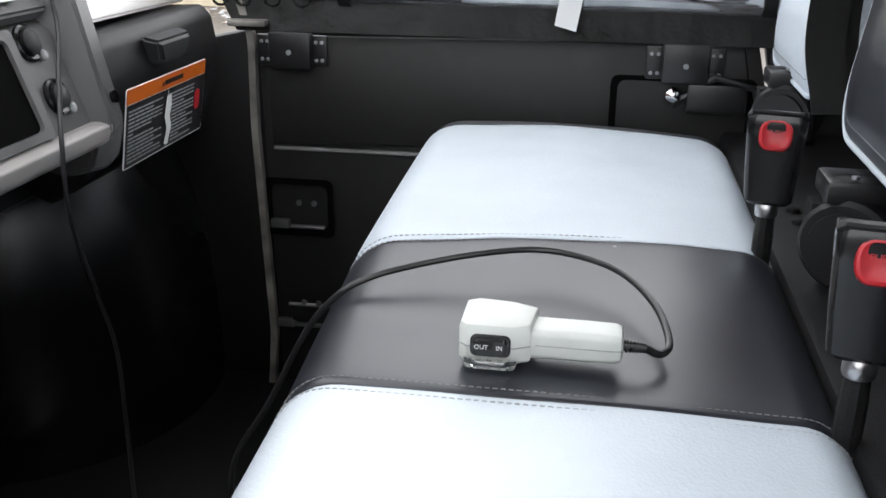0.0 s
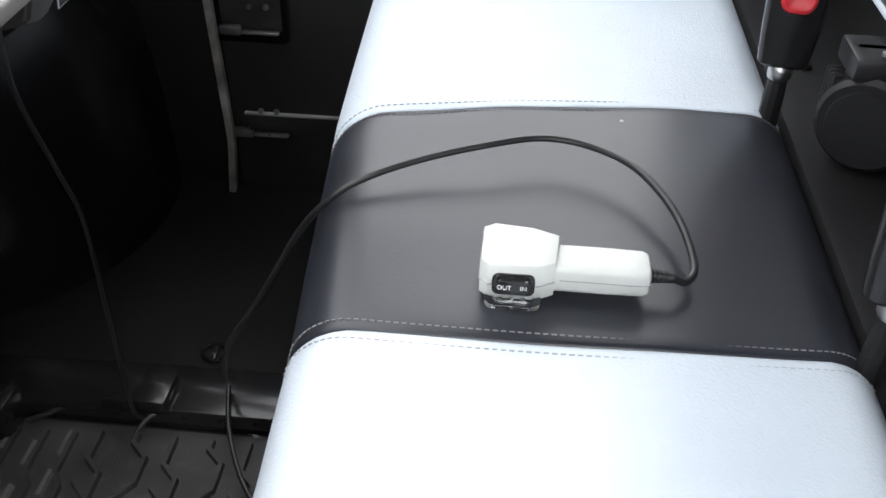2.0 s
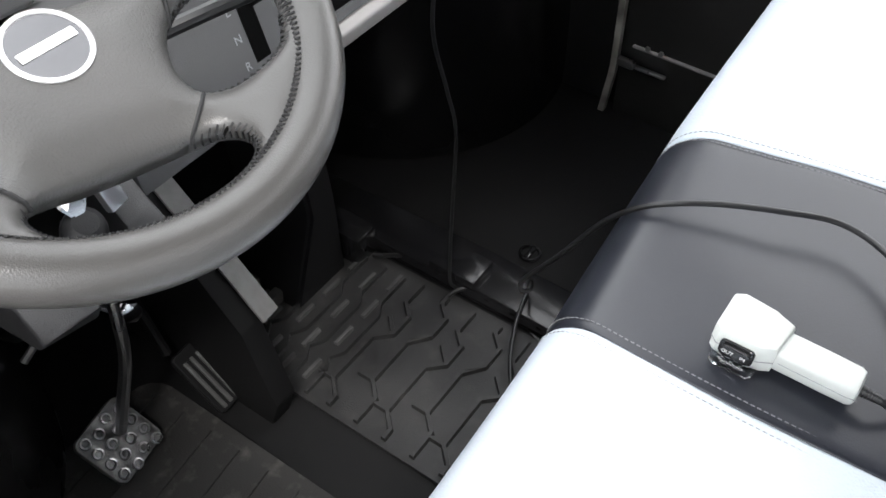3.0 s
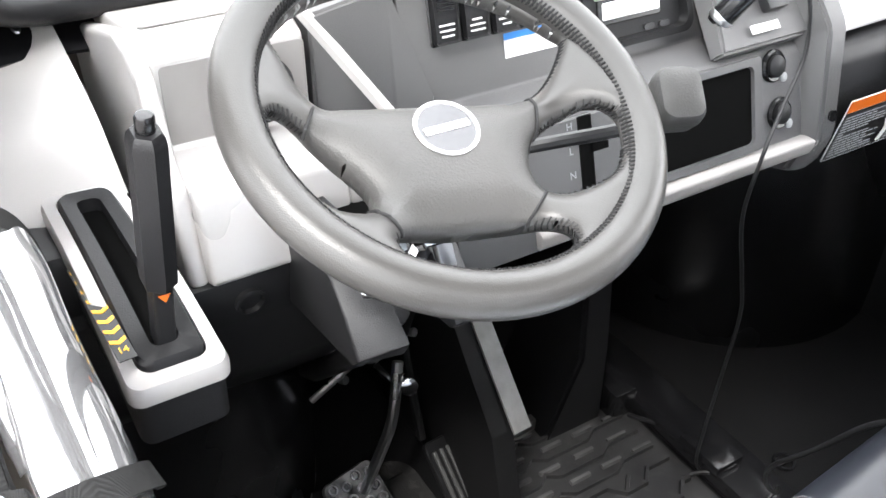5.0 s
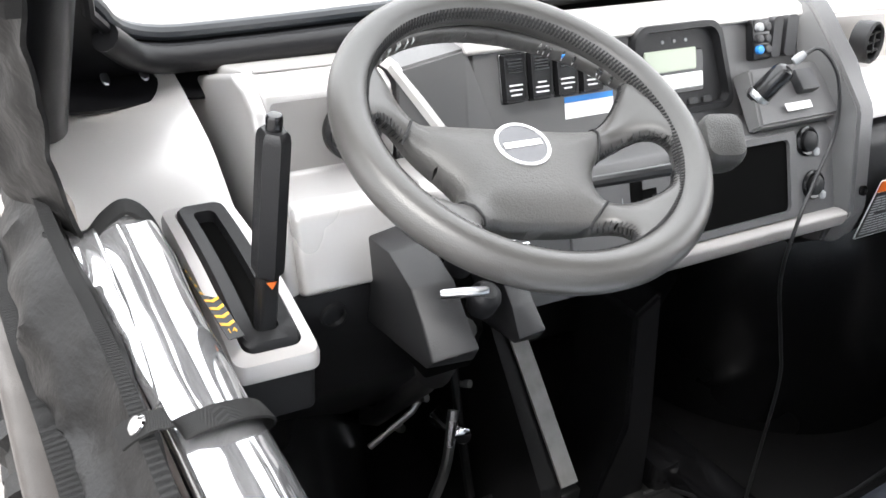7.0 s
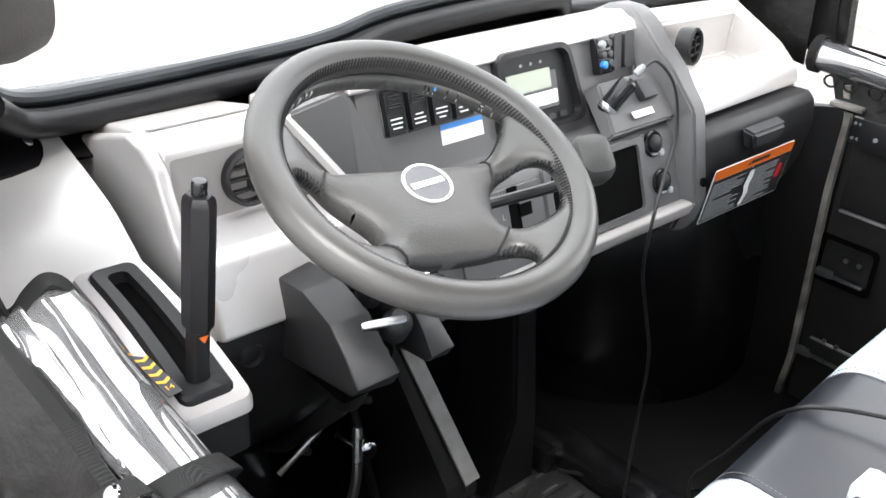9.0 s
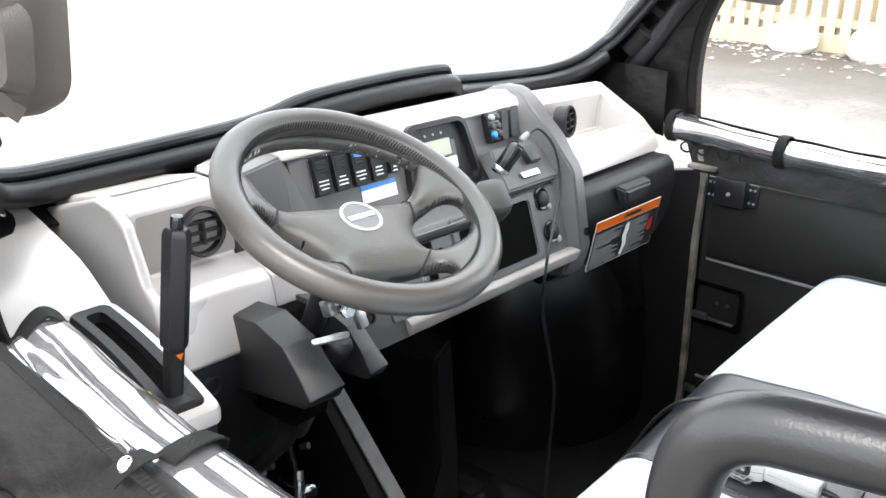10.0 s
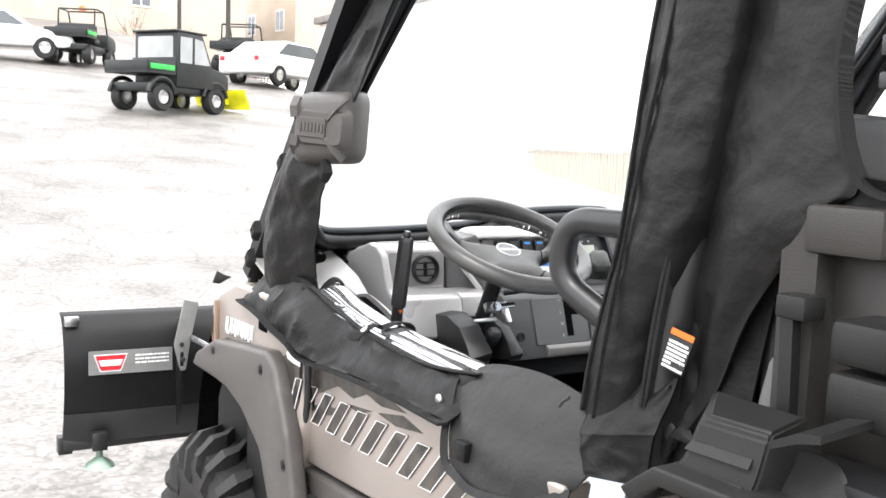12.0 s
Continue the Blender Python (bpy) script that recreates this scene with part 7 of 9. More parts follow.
    hem(bm, [(x + 0.042, y, z) for x, y, z in [(0.86, -0.668, 1.345), (0.74, -0.672, 1.343), (0.695, -0.674, 1.350), (0.672, -0.674, 1.378), (0.657, -0.671, 1.43), (0.653, -0.664, 1.50), (0.675, -0.65, 1.65), (0.715, -0.632, 1.86)]], 0.006)
    part("window_hem", bm, M_WEBBING, cover)
    bm = bmnew()
    cloth(bm, [[(0.690, -0.668, 1.332), (0.76, -0.668, 1.330), (0.90, -0.664, 1.33)], [(0.698, -0.672, 1.366), (0.76, -0.672, 1.358), (0.90, -0.668, 1.36)]], 16, 6, 0.004, 12.0, 6.0, 0.004)
    part("window_sill_cloth", bm, M_CANVAS, cover)
    # warning label on the post
    # backing cloth added here to shut out a bright gap beside the sleeve
    bm = bmnew()
    cloth(bm, [[(0.455, -0.650, 0.99), (0.52, -0.664, 0.99), (0.585, -0.650, 0.99)], [(0.46, -0.648, 1.15), (0.53, -0.668, 1.15), (0.61, -0.650, 1.15)], [(0.47, -0.640, 1.34), (0.55, -0.655, 1.34), (0.64, -0.645, 1.34)]], 16, 16, 0.004, 12.0, 31.0, 0.004)
    part("label_backing", bm, M_CANVAS, cover, "black backing cloth added behind the label to cover a gap")
    m = aim((0.541, -0.6925, 1.168), (0.25, -1, 0.06)) @ pose(0, 0, 0, 0, 0, -14) @ Matrix.Diagonal((0.88, 0.9, 1, 1))
    bm = bmnew()
    plate(bm, 0.032, 0.050, 0.002, 0.0012, m, 0.0004)
    lab = part("post_label", bm, M_LABEL, cover, "white-printed warning label with orange head")
    bm = bmnew()
    box(bm, (-0.016, 0.0175, 0.001), (0.016, 0.025, 0.0016), 0, m)
    part("label_head", bm, M_ORANGE, lab, "orange label head")
    bm = bmnew()
    bars(bm, 0.029, 0.036, 7, m @ Matrix.Translation((0, -0.006, 0)), 0.0014, 8, 0.62)
    part("label_print", bm, M_PRINT, lab)


M_FILM = mat("clear_vinyl_roll", (0.54, 0.54, 0.55), 0.06, metal=0.80, color2=(0.32, 0.32, 0.33), scale=14, spec=0.8, coat=0.6)
build_left_cab()


def mirror_housing(name, at, m, label):
    """A moulded mirror shell with crossing ridges and its glass."""
    mir = thing(name, at, label, "side mirror", "side mirrors")
    bm = bmnew()
    w, h = 0.138, 0.112
    loft(bm, [[(a * k, b * k + 0.006 * (a / 0.07), z) for a, b in round_rect(w, h, 0.022, 5)] for z, k in ((-0.026, 0.93), (-0.024, 1.0), (-0.004, 1.0), (0.010, 0.95), (0.022, 0.80), (0.026, 0.66))], m=m)
    part("shell", bm, M_FENDER, mir, "brown-grey moulded shell")
    for a0, a1 in (((0.022, 0.012), (0.050, 0.042)), ((0.022, -0.012), (0.049, -0.042)), ((-0.048, 0.014), (-0.054, 0.040)), ((-0.044, -0.014), (-0.048, -0.040))):
        bm = bmnew()
        p, q = Vector((*a0, 0.0245)), Vector((*a1, 0.014))
        sweep(bm, [m @ p, m @ p.lerp(q, 0.5) + m.to_3x3() @ Vector((0, 0, 0.006)), m @ q], [(0.013, -0.003), (0.004, 0.0055), (-0.004, 0.0055), (-0.013, -0.003)])
        part("ridge", bm, M_FENDER, mir)
    bm = bmnew()
    loft(bm, [[(a * k + 0.008, b * k, z) for a, b in round_rect(0.098, 0.050, 0.012, 4)] for z, k in ((0.020, 1.25), (0.029, 1.0), (0.0315, 0.93))], m=m)
    part("face_plate", bm, M_FENDER, mir)
    bm = bmnew()
    plate(bm, 0.062, 0.030, 0.004, 0.004, m @ Matrix.Translation((-0.010, 0.0, 0.0300)))
    boss = part("boss", bm, M_FENDER, mir)
    for i in range(7):
        bm = bmnew()
        box(bm, (-0.036 + 0.0078 * i, -0.007 + 0.001 * (i % 2), 0.0335), (-0.0305 + 0.0078 * i, 0.007, 0.0352), 0.0005, m, 1)
        part("raised_mark", bm, M_FENDER, boss)
    bm = bmnew()
    plate(bm, 0.122, 0.096, 0.016, 0.001, m @ Matrix.Translation((0, 0, -0.028)) @ pose(0, 0, 0, 180, 0, 0))
    part("mirror_glass", bm, M_MIRROR, mir, "mirror glass")
    return mir


def build_mirrors():
    m = aim((-0.208, -0.756, 1.375), (0.62, -0.78, -0.02)) @ pose(0, 0, 0, 0, 0, -4) @ Matrix.Diagonal((0.86, 1.12, 1.40, 1))
    a = mirror_housing("side_mirror", (-0.28, -0.75, 1.385), m, "brown-grey moulded side mirror folded at the front pillar")
    bm = bmnew()
    tube(bm, [(-0.255, -0.76, 1.385), (-0.30, -0.735, 1.40), (-0.33, -0.715, 1.42)], 0.012, 10)
    lathe(bm, [(0.030, -0.03), (0.034, -0.025), (0.034, 0.025), (0.030, 0.03)], 18, Matrix.Translation((-0.335, -0.708, 1.415)) @ pose(0, 0, 0, 0, 35, 0), cap=False)
    part("clamp", bm, M_STEEL_BLACK, a)
    m = aim((-0.30, 0.845, 1.345), (-0.90, 0.30, -0.06)) @ pose(0, 0, 0, 0, 0, 3)
    b = mirror_housing("side_mirror", (-0.34, 0.82, 1.345), m, "black side mirror reflecting the pale lot")
    bm = bmnew()
    tube(bm, [(-0.315, 0.83, 1.34), (-0.37, 0.78, 1.345), (-0.41, 0.74, 1.35)], 0.012, 10)
    part("arm", bm, M_STEEL_BLACK, b)


group_fit(-0.048, 0.014, 0.022)
build_mirrors()
group_fit()


def build_right_cab():
    # pillar sleeve with straps and a bolt
    c = thing("soft_cab", (-0.5, 0.74, 1.05), "black canvas sleeve on the passenger side pillar with straps", "soft cab")
    bm = bmnew()
    cloth(bm, [[(-0.68, 0.728, 1.06), (-0.55, 0.715, 1.045), (-0.415, 0.725, 1.03)],
               [(-0.668, 0.728, 1.17), (-0.55, 0.712, 1.16), (-0.425, 0.722, 1.16)],
               [(-0.600, 0.722, 1.28), (-0.51, 0.702, 1.275), (-0.405, 0.715, 1.27)],
               [(-0.525, 0.712, 1.395), (-0.43, 0.695, 1.395), (-0.325, 0.70, 1.40)],
               [(-0.33, 0.68, 1.62), (-0.25, 0.665, 1.62), (-0.16, 0.67, 1.62)],
               [(-0.10, 0.65, 1.86), (-0.04, 0.64, 1.86), (0.04, 0.64, 1.87)]], 20, 44, 0.006, 11.0, 31.0, 0.004)
    part("front_sleeve", bm, M_CANVAS, c)
    bm = bmnew()
    hem(bm, [(-0.412, 0.720, 1.04), (-0.420, 0.716, 1.16), (-0.400, 0.709, 1.27), (-0.320, 0.695, 1.40), (-0.155, 0.664, 1.62), (0.04, 0.635, 1.87)], 0.006)
    hem(bm, [(-0.436, 0.716, 1.05), (-0.443, 0.712, 1.16), (-0.423, 0.704, 1.27), (-0.345, 0.690, 1.40)], 0.002)
    part("sleeve_hem", bm, M_WEBBING, c)
    for z, w in ((1.235, 0.022), (1.275, 0.018), (1.335, 0.026), (1.43, 0.024)):
        bm = bmnew()
        p = Vector((-0.540 + (z - 1.24) * 0.80, 0.695, z))
        ax = Vector((0.66, -0.04, 0.75)).normalized()
        lathe(bm, [(0.033, -w / 2), (0.037, -w / 2 + 0.002), (0.037, w / 2 - 0.002), (0.033, w / 2)], 20, aim(p + Vector((0, 0.012, 0)), ax, (0, 1, 0)), cap=False)
        part("strap", bm, M_WEBBING, c)
    bm = bmnew()
    lathe(bm, [(0.026, -0.03), (0.030, -0.025), (0.030, 0.03), (0.024, 0.034)], 18, aim((-0.555, 0.700, 1.205), (0.66, -0.04, 0.75), (0, 1, 0)))
    box(bm, (-0.045, -0.012, -0.02), (0.03, 0.02, 0.045), 0.006, aim((-0.470, 0.688, 1.318), (0.66, -0.04, 0.75), (0, 1, 0)))
    box(bm, (-0.03, -0.02, -0.03), (0.03, 0.016, 0.03), 0.008, aim((-0.425, 0.684, 1.352), (0.66, -0.04, 0.75), (0, 1, 0)))
    part("buckle_block", bm, M_PLASTIC, c)
    bm = bmnew()
    lathe(bm, [(0.012, 0.0), (0.011, 0.003), (0.007, 0.003), (0.007, 0.007), (0.0, 0.008)], 6, aim((-0.420, 0.664, 1.353), (0.35, -1, 0.1)))
    part("bolt", bm, M_CHROME, c, "bright hexagon bolt")
    # loose square flap at the foot
    bm = bmnew()
    cloth(bm, [[(-0.655, 0.695, 1.150), (-0.56, 0.675, 1.156), (-0.475, 0.690, 1.150)], [(-0.655, 0.69, 1.08), (-0.56, 0.670, 1.08), (-0.470, 0.685, 1.06)], [(-0.64, 0.70, 1.03), (-0.56, 0.690, 1.03), (-0.475, 0.70, 1.015)]], 16, 16, 0.005, 11, 40.0, 0.003)
    part("flap", bm, M_CANVAS, c)
    group_fit(0.03, -0.042, 0.038)
    # rolled window above the passenger door
    roll = thing("rolled_window", (0.0, 0.72, 1.02), "rolled clear vinyl passenger window held by black straps", "rolled window", "rolled windows")
    bm = bmnew()
    path = spline([(-0.43, 0.722, 1.036), (-0.2, 0.722, 1.024), (0.1, 0.722, 1.020), (0.50, 0.722, 1.018)], 26)
    rings = []
    for i, (p, s, u) in enumerate(frames_along(path)):
        pts = []
        for j in range(65):
            t = j / 64 * 2.2 * 2 * math.pi
            q = 0.029 * (0.66 + 0.34 * j / 64) * (1 + 0.06 * noise.noise(Vector((i * 0.15, 7.0, 0))))
            wob = 1 + 0.05 * noise.noise(Vector((i * 0.13, math.cos(t) * 1.6 + 5, math.sin(t) * 1.6)))
            pts.append(p + s * math.cos(t) * q * wob + u * math.sin(t) * q * wob)
        rings.append(pts)
    loft(bm, rings, caps=False, closed=False)
    part("film", bm, M_FILM, roll, "crinkled glossy clear vinyl film", angle=180)
    for x, w in ((-0.427, 0.014), (-0.195, 0.018), (0.135, 0.03), (0.40, 0.018)):
        bm = bmnew()
        lathe(bm, [(0.030, -w / 2), (0.0325, -w / 2), (0.0325, w / 2), (0.030, w / 2)], 24, aim((x, 0.722, 1.024 if x > -0.3 else 1.036), (1, 0, 0)), cap=False)
        part("strap", bm, M_WEBBING, roll)
    for x in (-0.38, -0.345, -0.30, -0.255):
        bm = bmnew()
        tube(bm, [(x + 0.012 * math.cos(t / 10 * 6.283), 0.690, 1.005 + 0.010 * math.sin(t / 10 * 6.283)) for t in range(10)], 0.0022, 6, closed=True)
        part("loop", bm, M_WEBBING, roll)
    bm = bmnew()
    loft(bm, [[(0.118, 0.688, 1.02), (0.150, 0.688, 1.02), (0.150, 0.690, 1.02), (0.118, 0.690, 1.02)], [(0.112, 0.684, 0.98), (0.142, 0.684, 0.972), (0.142, 0.686, 0.972), (0.112, 0.686, 0.98)]])
    part("care_tag", bm, M_PRINT, roll, "white fabric care tag")
    # dark canvas band under the roll
    bm = bmnew()
    cloth(bm, [[(-0.40, 0.722, 1.02), (0.0, 0.716, 1.015), (0.52, 0.716, 1.01)], [(-0.36, 0.698, 0.958), (0.0, 0.696, 0.957), (0.52, 0.696, 0.956)]], 40, 8, 0.004, 9, 50.0, 0.004)
    part("band", bm, M_CANVAS, c)

    # passenger door
    group_fit(0.027, -0.016, 0.109, 0.92)
    bm = bmnew()
    prism(bm, [(-0.355, 0.31), (-0.365, 0.965), (0.43, 0.975), (0.50, 0.70), (0.42, 0.31)], 0.755, 0.80, "y", 0.005)
    door = part("passenger_door", bm, M_DOOR, vehicle, "black passenger door inner panel")
    bm = bmnew()
    prism(bm, [(-0.345, 0.775), (-0.35, 0.955), (0.41, 0.965), (0.45, 0.79)], 0.744, 0.757, "y", 0.004)
    part("door_upper", bm, M_DOOR, door)
    bm = bmnew()
    box(bm, (-0.345, 0.748, 0.762), (0.42, 0.757, 0.768), 0.002)
    box(bm, (-0.335, 0.748, 0.470), (0.40, 0.757, 0.475), 0.002)
    part("door_crease", bm, M_EDGE, door)
    bm = bmnew()
    face_with_hole(bm, round_rect(0.125, 0.105, 0.012), round_rect(0.105, 0.082, 0.012), 0.02, aim((-0.305, 0.7475, 0.660), (0, -1, 0)))
    part("latch_pocket", bm, M_VOID, door)
    for z in (0.668, 0.478):
        for x in (-0.305, -0.278):
            bm = bmnew()
            lathe(bm, [(0.0055, 0.0), (0.0055, 0.004), (0.0, 0.005)], 6, aim((x, 0.752, z), (0, -1, 0)))
            part("latch_bolt", bm, M_STEEL, door)
    for z in (0.630, 0.440):
        bm = bmnew()
        box(bm, (-0.352, 0.738, z - 0.006), (-0.258, 0.748, z), 0.002)
        box(bm, (-0.352, 0.728, z - 0.004), (-0.318, 0.742, z + 0.012), 0.003)
        part("latch_strap", bm, M_STEEL, door)
    for x in (-0.300, 0.325):
        bm = bmnew()
        box(bm, (x - 0.035, 0.722, 0.905), (x + 0.035, 0.746, 0.965), 0.004)
        for s in (-1, 1):
            box(bm, (x + s * 0.046 - 0.013, 0.738, 0.908), (x + s * 0.046 + 0.013, 0.746, 0.958), 0.003)
        br = part("cage_bracket", bm, M_STEEL_BLACK, door, "black bolted bracket")
        for s in (-1, 1):
            for dx in (-0.005, 0.005):
                for z in (0.918, 0.947):
                    bm = bmnew()
                    lathe(bm, [(0.003, 0.0), (0.003, 0.002), (0.0, 0.0025)], 8, aim((x + s * 0.046 + dx, 0.738, z), (0, -1, 0)))
                    part("rivet", bm, M_PRINT_GREY, br)
        bm = bmnew()
        lathe(bm, [(0.0042, 0.0), (0.0042, 0.003), (0.002, 0.003)], 10, aim((x, 0.722, 0.932), (0, -1, 0)))
        part("bracket_pin", bm, M_PRINT_GREY, br)
    bm = bmnew()
    face_with_hole(bm, round_rect(0.22, 0.115, 0.012), round_rect(0.20, 0.10, 0.012), 0.02, aim((0.325, 0.743, 0.855), (0, -1, 0)))
    part("rear_pocket", bm, M_VOID, door)
    bm = bmnew()
    lathe(bm, [(0.014, -0.004), (0.013, 0.006), (0.010, 0.012), (0.004, 0.015), (0.0, 0.0155)], 18, aim((0.311, 0.735, 0.885), (-0.2, -1, 0.1)))
    part("knob_bolt", bm, M_CHROME, door, "bright ball knob")
    bm = bmnew()
    box(bm, (0.33, 0.725, 0.86), (0.42, 0.742, 0.905), 0.005, pose(0, 0, 0, 0, 0, 0))
    tube(bm, [(0.31, 0.735, 0.87), (0.37, 0.73, 0.915), (0.43, 0.73, 0.90), (0.46, 0.735, 0.82)], 0.006, 8)
    part("latch_arm", bm, M_STEEL_BLACK, door)
    # pale weatherstrip post in front of the door
    bm = bmnew()
    sweep(bm, rounded([(-0.385, 0.742, 1.01), (-0.368, 0.742, 0.955), (-0.372, 0.742, 0.80), (-0.360, 0.742, 0.42), (-0.372, 0.745, 0.305)], 0.02, 3), [(0.007, 0.006), (0.007, -0.006), (-0.007, -0.006), (-0.007, 0.006)])
    box(bm, (-0.40, 0.715, 0.972), (-0.335, 0.748, 0.982), 0.003)
    part("weather_strip", bm, M_STRIP, vehicle, "pale grimy weather strip")
    # sill and rear corner that close the passenger side
    bm = bmnew()
    box(bm, (-1.0, 0.752, 0.20), (1.05, 0.80, 0.31), 0.01)
    prism(bm, [(0.50, 0.30), (0.50, 0.72), (0.44, 0.975), (0.70, 1.02), (1.6, 1.02), (1.6, 0.30)], 0.752, 0.80, "y", 0.01)
    part("side_sill", bm, M_PLASTIC, vehicle)
    bm = bmnew()
    prism(bm, [(-1.05, 0.31), (-1.05, 0.80), (-0.66, 0.90), (-0.345, 0.97), (-0.340, 0.31)], 0.772, 0.80, "y", 0.01)
    part("front_side", bm, M_PLASTIC, vehicle)


M_DOOR = mat("door_plastic", (0.012, 0.012, 0.0115), 0.48, color2=(0.018, 0.0175, 0.017), scale=3, bump=0.3, bump_scale=700, dust=0.04)
M_STRIP = mat("grimy_white_rubber", (0.28, 0.265, 0.24), 0.55, color2=(0.06, 0.056, 0.052), scale=16, bump=0.4, bump_scale=120)
group_fit(0.045, 0.0, 0.028)
build_right_cab()
group_fit()

# ---- outer body, wheel, plow and cargo bed ----
def slab(bm, outline, y0, y1, bevel=0.006, crown=0.0, seg=3):
    prism(bm, outline, y0, y1, "y", bevel, seg)


def build_body():
    # bonnet and front quarter
    bm = bmnew()
    nose = lambda x, y: max(x, -1.22 + 0.42 * max(0.0, abs(y) - 0.20) / 0.50)
    loft(bm, [[(nose(x, y), y, z + dz * math.cos(y * 2.2)) for x, z, dz in ((-1.22, 0.72, 0), (-1.20, 0.86, 0), (-1.05, 0.985, 0), (-0.795, 1.055, 0.01), (-0.655, 1.085, 0.012), (-0.655, 0.80, 0), (-0.79, 0.72, 0))] for y in (-0.70, -0.62, -0.35, 0.0, 0.35, 0.62, 0.70)])
    bmesh.ops.bevel(bm, geom=[e for e in bm.edges], offset=0.012, segments=2, affect="EDGES", clamp_overlap=True)
    part("bonnet", bm, M_BODY, vehicle, "bronze-grey painted bonnet")
    bm = bmnew()
    slab(bm, [(-0.790, 0.925), (-0.775, 1.012), (-0.765, 1.03), (-0.65, 1.072), (-0.46, 1.078), (-0.42, 1.03), (-0.30, 0.99), (-0.287, 0.86), (-0.325, 0.70), (-0.36, 0.70), (-0.44, 0.82), (-0.60, 0.86), (-0.75, 0.86)], -0.768, -0.705, 0.010)
    front = part("front_quarter", bm, M_BODY, vehicle, "bronze-grey painted front quarter panel")
    bm = bmnew()
    slab(bm, [(-0.803, 0.935), (-0.787, 1.015), (-0.757, 1.022), (-0.757, 0.915), (-0.79, 0.910)], -0.773, -0.70, 0.006)
    part("corner_lamp", bm, M_CORNER, front, "smoked amber corner lamp")
    # black block on the panel that paints the shade of a notch
    bm = bmnew()
    box(bm, (-0.505, -0.772, 1.000), (-0.462, -0.764, 1.022), 0.004)
    part("notch_shade", bm, M_VOID, front)
    # raised name in plain slanted bars
    m = aim((-0.622, -0.7685, 0.975), (0, -1, 0)) @ pose(0, 0, 0, 0, 0, 3) @ Matrix.Scale(1.06, 4)
    bm = bmnew()
    for i, w in enumerate((0.044, 0.032, 0.028, 0.032)):
        x = (-0.082, -0.032, 0.008, 0.044)[i]
        for k in range(2):
            prism(bm, [(x + k * w * 0.62, -0.014), (x + k * w * 0.62 + 0.010, -0.014), (x + k * w * 0.62 + 0.020, 0.020), (x + k * w * 0.62 + 0.010, 0.020)], 0.0, 0.003, "z", m=m)
        prism(bm, [(x, -0.014), (x + w * 0.9, -0.014), (x + w * 0.9 + 0.003, -0.008), (x + 0.003, -0.008)], 0.0, 0.003, "z", m=m)
    part("name_badge", bm, M_PRINT, front, "pale raised name in slanted bars")
    bm = bmnew()
    for i in range(6):
        prism(bm, [(-0.085 + 0.027 * i, -0.040), (-0.066 + 0.027 * i, -0.040), (-0.060 + 0.027 * i, -0.024), (-0.079 + 0.027 * i, -0.024)], 0.0, 0.002, "z", m=m)
    part("sub_badge", bm, M_LABEL, front)
    # door
    bm = bmnew()
    slab(bm, [(-0.277, 0.995), (0.10, 1.0), (0.43, 0.99), (0.40, 0.845), (0.03, 0.822), (-0.05, 0.808), (-0.316, 0.786), (-0.284, 0.90)], -0.746, -0.700, 0.006)
    door = part("driver_door", bm, M_BODY, vehicle, "bronze-grey door with dark slat graphics")
    bm = bmnew()
    slab(bm, [(-0.318, 0.778), (-0.05, 0.800), (0.03, 0.814), (0.42, 0.838), (0.40, 0.40), (-0.34, 0.40), (-0.345, 0.62)], -0.752, -0.700, 0.010)
    slab(bm, [(-0.24, 0.70), (0.34, 0.73), (0.33, 0.50), (-0.22, 0.50)], -0.764, -0.74, 0.008)
    part("door_lower", bm, M_FENDER, door, "dark textured lower door panel")
    bm = bmnew()
    box(bm, (-0.318, -0.766, 0.685), (-0.275, -0.748, 0.750), 0.005)
    part("door_hinge", bm, M_STEEL_BLACK, door)
    bm = bmnew()
    box(bm, (-0.268, -0.766, 0.695), (-0.238, -0.748, 0.745), 0.004)
    lathe(bm, [(0.009, 0.0), (0.009, 0.003), (0.0, 0.004)], 6, aim((-0.250, -0.766, 0.725), (0, -1, 0)))
    part("door_hinge", bm, M_STEEL_BLACK, door)
    bm = bmnew()
    tube(bm, [(-0.281, -0.757, 0.995), (-0.287, -0.757, 0.90), (-0.320, -0.757, 0.745), (-0.342, -0.757, 0.62)], 0.006, 10)
    part("door_edge_strip", bm, M_STEEL_BLACK, door)
    # dark camouflage decal and the row of slats with pale outlines
    for k, o in enumerate(([(-0.455, 0.93), (-0.35, 0.985), (-0.295, 0.985), (-0.297, 0.905), (-0.31, 0.88), (-0.42, 0.88)],)):
        bm = bmnew()
        prism(bm, o, -0.7692, -0.763, "y")
        part("camo_decal", bm, M_CAMO, front, "dark smeared camouflage decal")
    for k, o in enumerate(([(-0.270, 0.985), (-0.02, 0.99), (0.06, 0.978), (-0.02, 0.968), (-0.07, 0.975), (-0.12, 0.955), (-0.18, 0.962), (-0.272, 0.925)], [(-0.03, 0.955), (0.05, 0.972), (0.11, 0.962), (0.03, 0.950)], [(-0.15, 0.940), (-0.05, 0.952), (-0.10, 0.936)], [(-0.275, 0.905), (-0.17, 0.925), (-0.20, 0.905), (-0.278, 0.885)])):
        bm = bmnew()
        prism(bm, o, -0.7472 - 0.0003 * (k % 2), -0.740, "y")
        part("camo_decal", bm, M_CAMO, door, "dark smeared camouflage decal")
